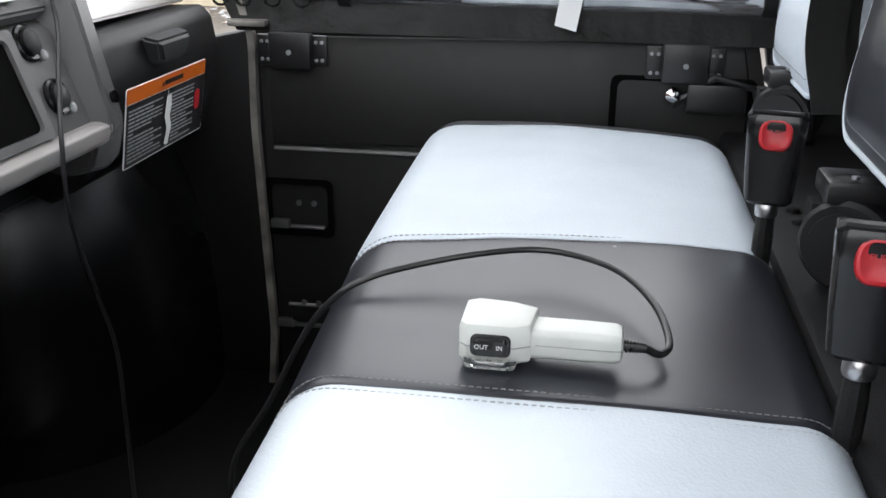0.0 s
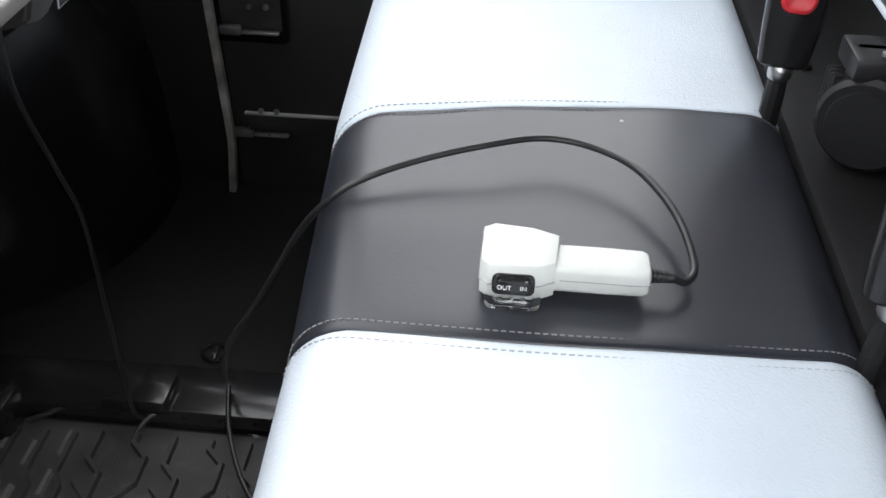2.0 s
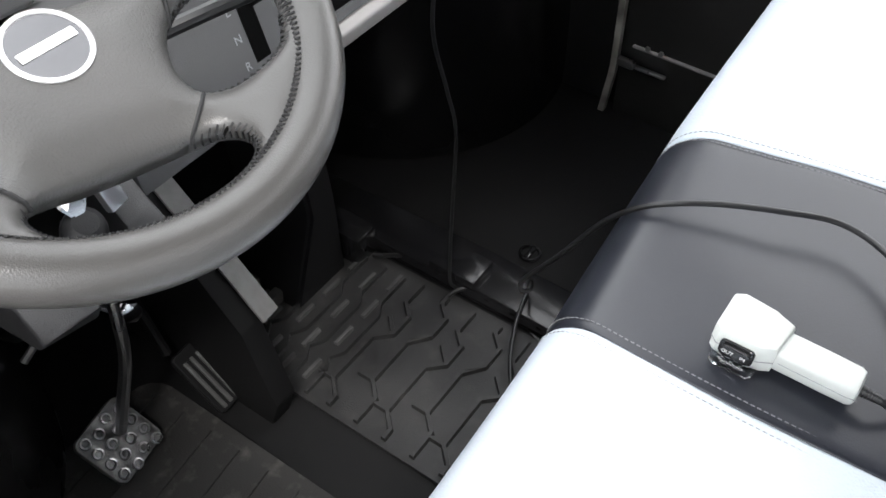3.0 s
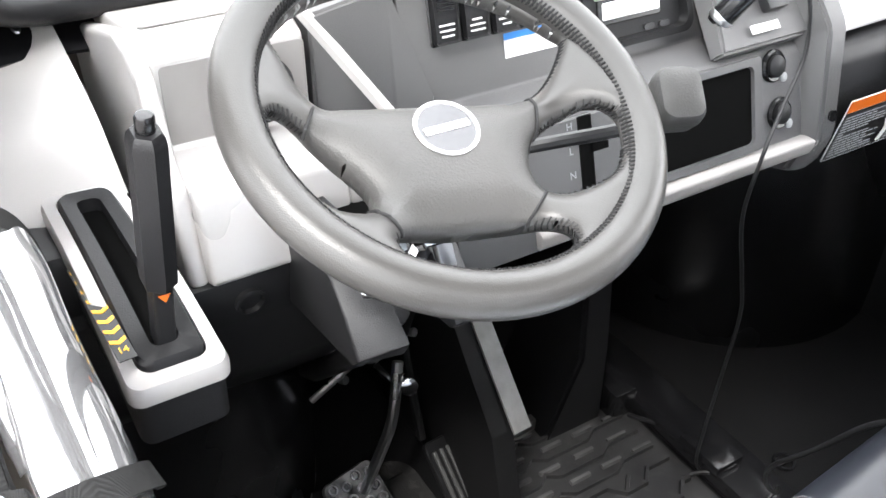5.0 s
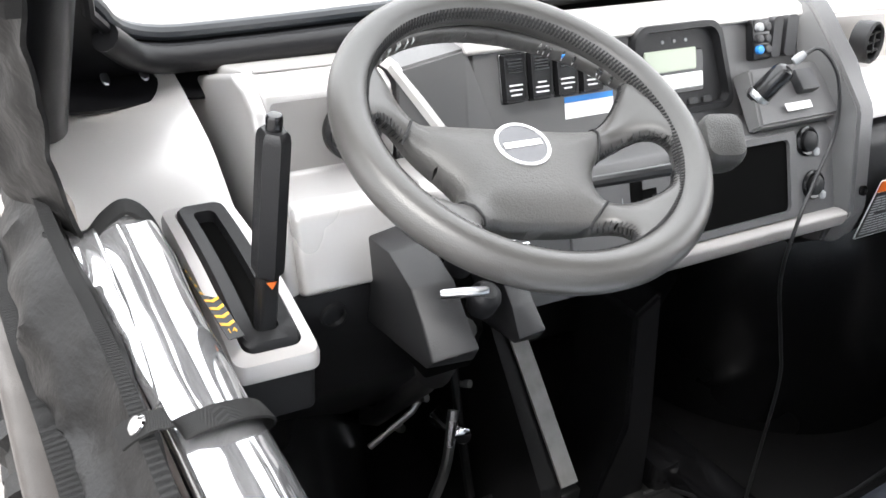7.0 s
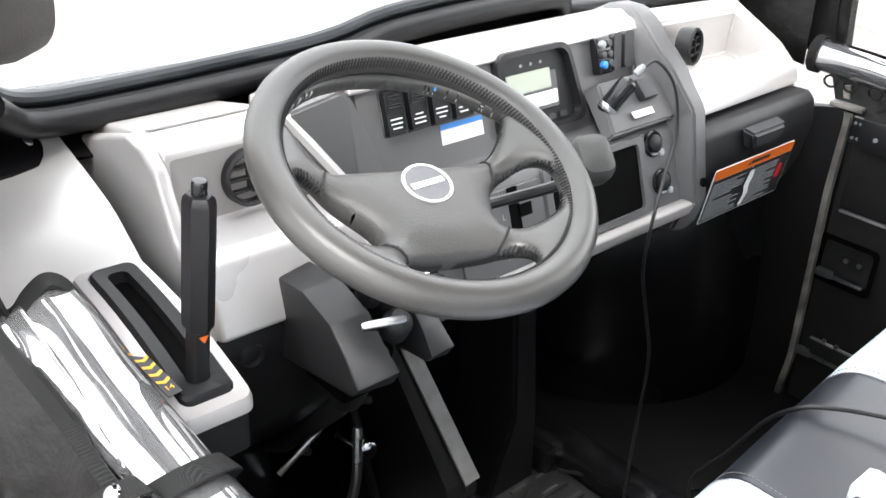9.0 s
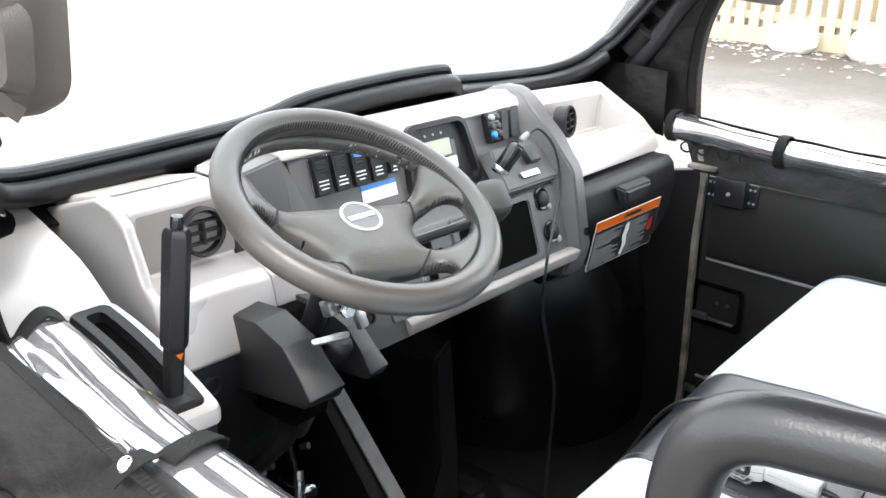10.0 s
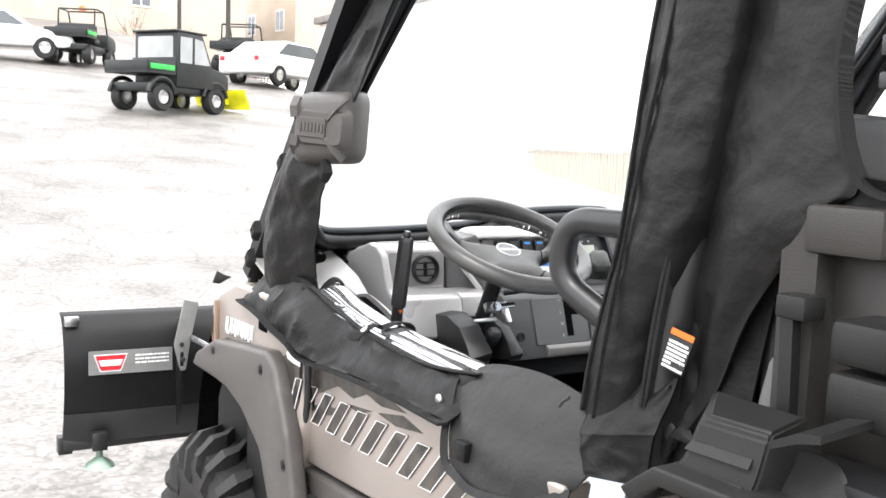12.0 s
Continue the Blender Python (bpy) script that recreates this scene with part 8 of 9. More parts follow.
    for i in range(14):
        x = (-0.452, -0.381, -0.308)[i] if i < 3 else -0.2935 + 0.0655 * (i - 3)
        z0, z1 = (0.878, 0.948) if i < 3 else (0.870 + 0.0022 * (i - 4), 0.937 + 0.0018 * (i - 4))
        sh, w = (0.034, 0.026) if i < 3 else (0.059, 0.035)
        host, y = (front, -0.7705) if i < 3 else (door, -0.7488)
        a0 = max(x - sh, -0.2995) if i == 3 else x - sh
        bm = bmnew()
        prism(bm, [(a0, z0), (x - sh + w, z0 + 0.003), (x + w, z1 + 0.003), (x, z1)], y, y + 0.004, "y", 0.0004, 1)
        s = part("slat_graphic", bm, M_CAMO, host)
        bm = bmnew()
        tube(bm, [(a0, y - 0.0002, z0), (x - sh + w, y - 0.0002, z0 + 0.003), (x + w, y - 0.0002, z1 + 0.003), (x, y - 0.0002, z1)], 0.0010, 5, closed=True)
        part("slat_outline", bm, M_PRINT, s)
    # small white decal
    m = aim((-0.322, -0.7702, 0.980), (0, -1, 0)) @ pose(0, 0, 0, 0, 0, -4) @ Matrix.Scale(1.25, 4)
    bm = bmnew()
    prism(bm, [(-0.026, 0.001), (-0.018, 0.009), (0.0, 0.006), (0.024, 0.006), (0.026, -0.004), (0.0, -0.006), (-0.02, -0.005)], 0, 0.0008, "z", m=m)
    part("small_decal", bm, M_PRINT, front)
    # fender flare with bolts
    bm = bmnew()
    slab(bm, [(-0.862, 0.854), (-0.828, 0.891), (-0.700, 0.944), (-0.391, 0.982), (-0.353, 0.964), (-0.284, 0.849), (-0.247, 0.736), (-0.220, 0.596), (-0.215, 0.416), (-0.286, 0.416), (-0.320, 0.576), (-0.356, 0.682), (-0.418, 0.786), (-0.524, 0.838), (-0.619, 0.858), (-0.723, 0.858)], -0.800, -0.764, 0.010)
    fender = part("fender_flare", bm, M_FENDER, vehicle, "brown-grey textured fender flare")
    for x, z in ((-0.700, 0.921), (-0.412, 0.943), (-0.289, 0.796), (-0.244, 0.546)):
        bm = bmnew()
        lathe(bm, [(0.011, 0.0), (0.011, 0.0015), (0.007, 0.002), (0.007, 0.0045), (0.0, 0.005)], 16, aim((x, -0.8002, z), (0, -1, 0)))
        part("fender_bolt", bm, M_STEEL_BLACK, fender)
    # sill
    bm = bmnew()
    slab(bm, [(-0.20, 0.40), (1.0, 0.40), (1.0, 0.28), (-0.18, 0.28)], -0.78, -0.70, 0.02)
    part("side_sill", bm, M_PLASTIC, vehicle)


M_CORNER = mat("smoked_amber_lens", (0.16, 0.09, 0.05), 0.15, color2=(0.12, 0.07, 0.04), coat=0.6)
M_CAMO = mat("camouflage_film", (0.014, 0.012, 0.011), 0.35, color2=(0.070, 0.060, 0.052), scale=38, detail=6, dust=0.04)
build_body()


def build_wheel(at, side):
    """A knobbly tyre on a spoked alloy rim."""
    m = aim(at, (0, side, 0), (0, 0, 1))
    hub = new("wheel")
    hub.matrix_basis = Matrix.Translation(at)
    hang(hub, vehicle)
    hub["label"] = "knobbly all-terrain tyre on a dark spoked rim"
    bm = bmnew()
    R = 0.345
    lathe(bm, [(0.185, -0.10), (0.22, -0.118), (0.28, -0.122), (0.315, -0.112), (R - 0.022, -0.085), (R - 0.014, -0.03), (R - 0.012, 0.0), (R - 0.014, 0.03), (R - 0.022, 0.085), (0.315, 0.112), (0.28, 0.122), (0.22, 0.118), (0.185, 0.10)], 72, m, cap=False)
    tyre = part("tyre", bm, M_RUBBER, hub)
    bm = bmnew()
    n = 26
    for i in range(n):
        for s in (-1, 1):
            a = 2 * math.pi * (i + (0.5 if s > 0 else 0)) / n
            lug = []
            # bent block from the crown over the shoulder, on to the sidewall
            for z, rr, da, w in ((s * 0.004, R - 0.014, 0.13, 0.011), (s * 0.035, R - 0.015, 0.07, 0.014), (s * 0.060, R - 0.018, 0.0, 0.017), (s * 0.092, R - 0.023, -0.01, 0.021), (s * 0.116, R - 0.046, -0.01, 0.019), (s * 0.122, R - (0.105 if i % 2 else 0.075), 0.05 if i % 2 else -0.05, 0.012)):
                hgt = 0.030 if rr > R - 0.03 else 0.016
                c0, c1 = a + da - w / R, a + da + w / R
                nx = 0.0 if rr > R - 0.03 else s * 0.012
                lug.append([((rr - 0.006) * math.cos(c0), (rr - 0.006) * math.sin(c0), z), ((rr - 0.006) * math.cos(c1), (rr - 0.006) * math.sin(c1), z), ((rr + hgt) * math.cos(c1 - 0.018), (rr + hgt) * math.sin(c1 - 0.018), z + nx), ((rr + hgt) * math.cos(c0 + 0.018), (rr + hgt) * math.sin(c0 + 0.018), z + nx)])
            loft(bm, lug, m=m)
    part("tread", bm, M_RUBBER, tyre, angle=25)
    bm = bmnew()
    lathe(bm, [(0.190, 0.095), (0.186, 0.108), (0.172, 0.104), (0.165, 0.06), (0.10, 0.03), (0.0, 0.03)], 48, m, cap=False)
    rim = part("rim", bm, M_GLOSS, hub)
    bm = bmnew()
    for i in range(6):
        a = 2 * math.pi * i / 6
        for d in (-0.11, 0.11):
            p, q = Vector((0.035 * math.cos(a), 0.035 * math.sin(a), 0.075)), Vector((0.168 * math.cos(a + d), 0.168 * math.sin(a + d), 0.098))
            sweep(bm, [m @ p, m @ p.lerp(q, 0.5) + m.to_3x3() @ Vector((0, 0, 0.004)), m @ q], [(0.011, -0.006), (0.008, 0.006), (-0.008, 0.006), (-0.011, -0.006)])
    lathe(bm, [(0.048, 0.05), (0.046, 0.082), (0.036, 0.088), (0.0, 0.088)], 20, m)
    part("spokes", bm, M_ALLOY, rim, "machined alloy spokes")


M_ALLOY = mat("machined_alloy", (0.45, 0.45, 0.45), 0.3, metal=0.9, color2=(0.35, 0.35, 0.35), scale=30)
build_wheel((-0.775, -0.685, 0.352), -1)
build_wheel((-0.775, 0.685, 0.352), 1)
build_wheel((1.25, -0.685, 0.365), -1)
build_wheel((1.25, 0.685, 0.365), 1)


def build_plow():
    """A curved black plow blade held before the bonnet, with ribs, a label and a skid foot."""
    p = thing("snow_plow", (-1.62, -0.1, 0.40), "black curved steel snow plow blade raised in front", "snow plow")
    prof = [(-1.645, 0.400), (-1.630, 0.43), (-1.600, 0.52), (-1.588, 0.60), (-1.592, 0.68), (-1.612, 0.75), (-1.640, 0.792), (-1.668, 0.806)]
    y0, y1 = -0.985, 0.62
    bm = bmnew()
    skew = 0.06
    rows = spline([(x, 0, z) for x, z in prof], 5)
    tmp = bmesh.new()
    n = 24
    vs = [[tmp.verts.new((q.x + skew * (y0 + (y1 - y0) * i / n), y0 + (y1 - y0) * i / n, q.z)) for q in rows] for i in range(n + 1)]
    for i in range(n):
        for j in range(len(rows) - 1):
            tmp.faces.new((vs[i][j], vs[i + 1][j], vs[i + 1][j + 1], vs[i][j + 1]))
    bmesh.ops.recalc_face_normals(tmp, faces=tmp.faces)
    bmesh.ops.solidify(tmp, geom=list(tmp.faces), thickness=0.006)
    merge(bm, tmp)
    blade = part("blade", bm, M_PLOW, p)
    for y in (-0.66, 0.3):
        bm = bmnew()
        prism(bm, [(-1.60, 0.79), (-1.575, 0.80), (-1.566, 0.66), (-1.590, 0.50), (-1.612, 0.45), (-1.61, 0.60)], y - 0.006, y + 0.006, "y", 0.002)
        rib = part("rib", bm, M_PLOW, p, "black steel stiffening rib")
        bm = bmnew()
        o = y + 0.66
        prism(bm, [(-0.653 + o, 0.852), (-0.609 + o, 0.841), (-0.634 + o, 0.72), (-0.648 + o, 0.633), (-0.664 + o, 0.633), (-0.683 + o, 0.714)], -1.580, -1.568, "x", 0.002)
        part("mounting_plate", bm, M_BRACKET, rib, "grey steel mounting plate")
        for dy, z in ((-0.662, 0.715), (-0.657, 0.668)):
            bm = bmnew()
            lathe(bm, [(0.008, 0.0), (0.008, 0.005), (0.005, 0.007), (0.0, 0.007)], 6, aim((-1.568, dy + o, z), (1, 0, 0)))
            part("bolt", bm, M_STEEL_BLACK, rib)
    # thicker cutting edge along the foot of the blade
    bm = bmnew()
    foot = lambda y: [(-1.640 + skew * y, 0.405), (-1.610 + skew * y, 0.505), (-1.598 + skew * y, 0.505), (-1.626 + skew * y, 0.405)]
    prism(bm, foot(y0), y0, y1, "y", 0.002, hi_outline=foot(y1))
    part("cutting_edge", bm, M_STEEL_BLACK, p, "black steel cutting edge")
    bm = bmnew()
    box(bm, (-1.66, y0, 0.385), (-1.640, y1, 0.425), 0.003, Matrix.Translation((-0.04, 0, 0)))
    box(bm, (-1.725, y0 - 0.012, 0.375), (-1.685, y0 + 0.03, 0.43), 0.004)
    part("wear_bar", bm, M_STEEL_BLACK, p)
    # marker, arms and foot
    bm = bmnew()
    tube(bm, [(-1.574, -0.622, 0.84), (-1.574, -0.590, 0.875), (-1.574, -0.560, 0.905)], 0.0025, 8)
    guide = part("guide_wire", bm, M_STEEL, p)
    bm = bmnew()
    prism(bm, [(-0.566, 0.900), (-0.545, 0.896), (-0.505, 0.916), (-0.530, 0.924), (-0.552, 0.937)], -1.578, -1.570, "x", 0.001)
    part("guide_flag", bm, M_STEEL_BLACK, guide, "black guide flag")
    bm = bmnew()
    tube(bm, [(-1.566, -0.630, 0.733), (-1.35, -0.635, 0.745), (-1.20, -0.64, 0.74)], 0.009, 10)
    part("link_rod", bm, M_STEEL, p, "bright steel link rod")
    for y in (-0.45, 0.35):
        bm = bmnew()
        tube(bm, [(-1.56, y, 0.55), (-1.15, y * 0.8, 0.45), (-0.7, y * 0.7, 0.30)], 0.025, 10)
        part("push_arm", bm, M_STEEL_BLACK, p)
    bm = bmnew()
    lathe(bm, [(0.010, 0.10), (0.010, 0.03), (0.014, 0.028), (0.038, 0.012), (0.046, 0.0), (0.030, -0.006), (0.0, -0.007)], 22, Matrix.Translation((-1.635, -0.888, 0.345)))
    part("skid_foot", bm, M_FOOT, p, "greenish zinc skid foot")
    bm = bmnew()
    box(bm, (-1.65, -0.910, 0.395), (-1.62, -0.866, 0.45), 0.003)
    part("foot_bracket", bm, M_STEEL_BLACK, p)
    bm = bmnew()
    box(bm, (-1.64, y0 + 0.005, 0.772), (-1.612, y0 + 0.045, 0.800), 0.002, Matrix.Translation((-0.045, 0, 0)))
    part("corner_plate", bm, M_STEEL, p)
    # label: silver plate with a red shape and print bars
    lab_at = Vector((-1.588 + skew * -0.80 + 0.0075, -0.797, 0.662))
    m = aim(lab_at, (1, -skew, 0.04))
    bm = bmnew()
    plate(bm, 0.245, 0.072, 0.002, 0.002, m, 0.0005)
    lab = part("maker_label", bm, M_BRACKET, blade, "grey label with a red badge shape")
    bm = bmnew()
    prism(bm, [(-0.108, 0.025), (-0.010, 0.025), (-0.030, -0.027), (-0.090, -0.027)], 0.002, 0.0026, "z", m=m)
    part("badge_rim", bm, M_PRINT, lab)
    bm = bmnew()
    prism(bm, [(-0.104, 0.022), (-0.014, 0.022), (-0.032, -0.024), (-0.088, -0.024)], 0.0025, 0.0032, "z", m=m)
    part("badge_shape", bm, M_RED, lab)
    bm = bmnew()
    prism(bm, [(-0.095, 0.008), (-0.024, 0.008), (-0.032, -0.010), (-0.087, -0.010)], 0.0030, 0.0038, "z", m=m)
    part("badge_bar", bm, M_PRINT, lab)
    bm = bmnew()
    bars(bm, 0.10, 0.034, 3, m @ Matrix.Translation((0.062, 0.006, 0)), 0.002, 6, 0.4)
    part("label_print", bm, M_PRINT, lab)


M_PLOW = mat("satin_black_blade", (0.006, 0.006, 0.0065), 0.34, color2=(0.009, 0.009, 0.0095), scale=5, bump=0.1, bump_scale=200, dust=0.015, spec=0.3)
M_BRACKET = mat("grey_painted_steel", (0.17, 0.17, 0.165), 0.45, color2=(0.13, 0.13, 0.127), scale=12, bump=0.1, bump_scale=300)
M_FOOT = mat("zinc_passivated_steel", (0.22, 0.30, 0.24), 0.35, metal=0.7, color2=(0.16, 0.22, 0.18), scale=20)
group_fit(0.0, 0.038, 0.028)
build_plow()
group_fit()


def build_cargo():
    """Front corner of the cargo bed with its headboard, latch block and tie plate."""
    c = thing("cargo_bed", (1.2, 0, 0.9), "black plastic cargo bed with headboard behind the cab", "cargo bed")
    bm = bmnew()
    loft(bm, [[(0.610, -0.822, 1.00), (0.712, -0.822, 1.00), (0.712, -0.70, 1.00), (0.575, -0.70, 1.00)],
              [(0.628, -0.814, 1.095), (0.722, -0.814, 1.097), (0.712, -0.71, 1.10), (0.585, -0.71, 1.10)],
              [(0.646, -0.806, 1.120), (0.727, -0.806, 1.124), (0.714, -0.716, 1.13), (0.596, -0.716, 1.13)],
              [(0.655, -0.801, 1.154), (0.731, -0.801, 1.157), (0.715, -0.727, 1.160), (0.606, -0.731, 1.160)],
              [(0.660, -0.795, 1.160), (0.729, -0.795, 1.163), (0.714, -0.735, 1.165), (0.613, -0.737, 1.165)]])
    bmesh.ops.bevel(bm, geom=list(bm.edges), offset=0.003, segments=2, affect="EDGES")
    blk = part("corner_block", bm, M_CARGO, c, "moulded black corner block")
    for z, x0, x1 in ((1.128, 0.648, 0.718), (1.104, 0.634, 0.714)):
        bm = bmnew()
        loft(bm, [[(x0, -0.816 + 0.4 * (z - 1.10) * 0.6, z), (x1, -0.816 + 0.4 * (z - 1.10) * 0.6, z + 0.003), (x1, -0.800, z + 0.003), (x0, -0.800, z)], [(x0 + 0.003, -0.811 + 0.4 * (z - 1.10) * 0.6, z + 0.008), (x1, -0.811 + 0.4 * (z - 1.10) * 0.6, z + 0.011), (x1, -0.800, z + 0.011), (x0 + 0.003, -0.800, z + 0.008)]])
        part("block_rib", bm, M_CARGO, blk)
    bm = bmnew()
    loft(bm, [[(0.726, y, z - 0.006), (0.726, y, z), (0.746, y + 0.01, z + 0.012), (0.768, y + 0.012, z + 0.016), (0.768, y + 0.012, z + 0.009), (0.748, y + 0.01, z + 0.004)] for y, z in ((-0.800, 1.155), (-0.735, 1.160))])
    part("block_lip", bm, M_CARGO, blk)
    bm = bmnew()
    slab(bm, [(0.60, 1.055), (0.64, 1.085), (0.742, 1.108), (0.86, 1.10), (1.9, 1.09), (1.9, 0.62), (0.60, 0.62)], -0.832, -0.790, 0.010)
    part("side_wall", bm, M_BODY, c, "bronze-grey bed side")
    bm = bmnew()
    slab(bm, [(0.596, 1.08), (0.637, 1.112), (0.745, 1.115), (0.745, 1.098), (0.645, 1.096), (0.612, 1.07)], -0.836, -0.785, 0.003)
    part("bed_rail", bm, M_CARGO, c)
    bm = bmnew()
    loft(bm, [[(0.662, -0.704, 1.05), (0.676, -0.704, 1.05), (0.676, -0.692, 1.05), (0.662, -0.692, 1.05)], [(0.654, -0.704, 1.242), (0.668, -0.704, 1.243), (0.668, -0.692, 1.243), (0.654, -0.692, 1.242)]])
    part("latch_post", bm, M_CARGO, c)
    bm = bmnew()
    box(bm, (0.650, -0.708, 1.240), (0.682, -0.676, 1.262), 0.003)
    part("latch_head", bm, M_CARGO, c)
    bm = bmnew()
    loft(bm, [[(x, y, z) for x, z in ((0.634, 1.02), (0.634, 1.311), (0.644, 1.326), (0.660, 1.330), (0.674, 1.300), (0.674, 1.02))] for y in (-0.684, -0.62)])
    box(bm, (0.660, -0.690, 1.30), (0.74, -0.60, 1.345), 0.006)
    box(bm, (0.665, -0.656, 1.02), (0.76, -0.60, 1.31), 0.006)
    part("headboard_post", bm, M_POST, c, "grey-brown moulded headboard post")
    bm = bmnew()
    box(bm, (0.70, -0.64, 1.02), (0.74, 0.70, 1.33), 0.010)
    part("headboard", bm, M_CARGO, c)
    for z0, z1, y in ((1.212, 1.252, -0.722), (1.162, 1.207, -0.722)):
        bm = bmnew()
        box(bm, (0.718, y, z0), (0.84, -0.66, z1), 0.009)
        part("hinge_block", bm, M_CARGO, c)
    bm = bmnew()
    box(bm, (0.705, -0.745, 1.100), (0.80, -0.68, 1.124), 0.006)
    part("hinge_foot", bm, M_PLASTIC, c)
    bm = bmnew()
    lathe(bm, [(0.0, 0.0), (0.032, 0.0), (0.035, 0.002), (0.035, 0.005), (0.032, 0.007), (0.0, 0.006)], 30, aim((0.732, -0.752, 1.108), (0.25, -0.80, 0.45)))
    part("tie_plate", bm, M_CARGO, c)
    bm = bmnew()
    lathe(bm, [(0.010, 0.0), (0.008, 0.006), (0.0, 0.0)], 14, aim((0.715, -0.658, 1.235), (0.8, -0.6, 0)))
    part("keyhole", bm, M_VOID, c)
    bm = bmnew()
    box(bm, (0.74, -0.785, 0.80), (1.9, 0.70, 0.96), 0.02)
    box(bm, (1.86, -0.70, 0.96), (1.9, 0.70, 1.04), 0.01)
    part("bed_floor", bm, M_PLASTIC, c)


M_POST = mat("grey_brown_post_plastic", (0.030, 0.027, 0.025), 0.45, color2=(0.024, 0.022, 0.020), scale=5, bump=0.3, bump_scale=800, dust=0.03, spec=0.35)
M_CARGO = mat("black_moulded_bed_plastic", (0.010, 0.0098, 0.0096), 0.42, color2=(0.015, 0.0146, 0.0142), scale=4, bump=0.3, bump_scale=900, dust=0.012, spec=0.26)
group_fit(0.022, 0.0, -0.010)
build_cargo()
group_fit()

# ---- the lot beyond: fence, buildings, parked vehicles, lamp posts, trees ----
M_FENCE = mat("cream_weathered_boards", (0.46, 0.40, 0.295), 0.7, color2=(0.38, 0.325, 0.235), scale=3, bump=0.4, bump_scale=60, stretch=(6, 6, 0.8), dust=0.1)
M_WALL = mat("pale_render_wall", (0.72, 0.69, 0.63), 0.8, color2=(0.66, 0.63, 0.57), scale=0.7, bump=0.3, bump_scale=40)
M_TAN = mat("tan_siding", (0.55, 0.47, 0.39), 0.75, color2=(0.48, 0.40, 0.32), scale=0.8, bump=0.3, bump_scale=30)
M_ROOF = mat("grey_shingles", (0.22, 0.20, 0.19), 0.8, color2=(0.16, 0.15, 0.14), scale=2, bump=0.5, bump_scale=25)
M_PANE = mat("dark_window_glass", (0.05, 0.06, 0.07), 0.08, color2=(0.08, 0.09, 0.10), scale=0.6, spec=0.8)
M_CARWHITE = mat("white_car_paint", (0.72, 0.72, 0.72), 0.25, color2=(0.68, 0.68, 0.68), scale=1, coat=0.6)
M_GREEN = mat("green_paint", (0.02, 0.45, 0.06), 0.35, color2=(0.02, 0.38, 0.05))
M_PLOWYELLOW = mat("yellow_plow_paint", (0.75, 0.72, 0.02), 0.4, color2=(0.68, 0.65, 0.02))
M_UTV = mat("dark_green_black_paint", (0.010, 0.012, 0.012), 0.4, color2=(0.015, 0.017, 0.017), scale=3, dust=0.03, spec=0.35)
M_BARK = mat("grey_bark", (0.16, 0.12, 0.10), 0.85, color2=(0.11, 0.085, 0.07), scale=6, bump=0.6, bump_scale=40)
M_GRAVEL = mat("grey_brown_gravel", (0.26, 0.22, 0.19), 0.8, color2=(0.12, 0.10, 0.09), scale=5, bump=0.8, bump_scale=30, dust=0.5)
M_POLE = mat("dark_pole_paint", (0.03, 0.028, 0.027), 0.5)


def fence_line(s):
    """The fence's foot at s metres along it; it starts behind the vehicle and runs forward."""
    x = 6.0 - s
    return Vector((x, 9.3 + 0.32 * max(0.0, -x - 5.0), 0.0))


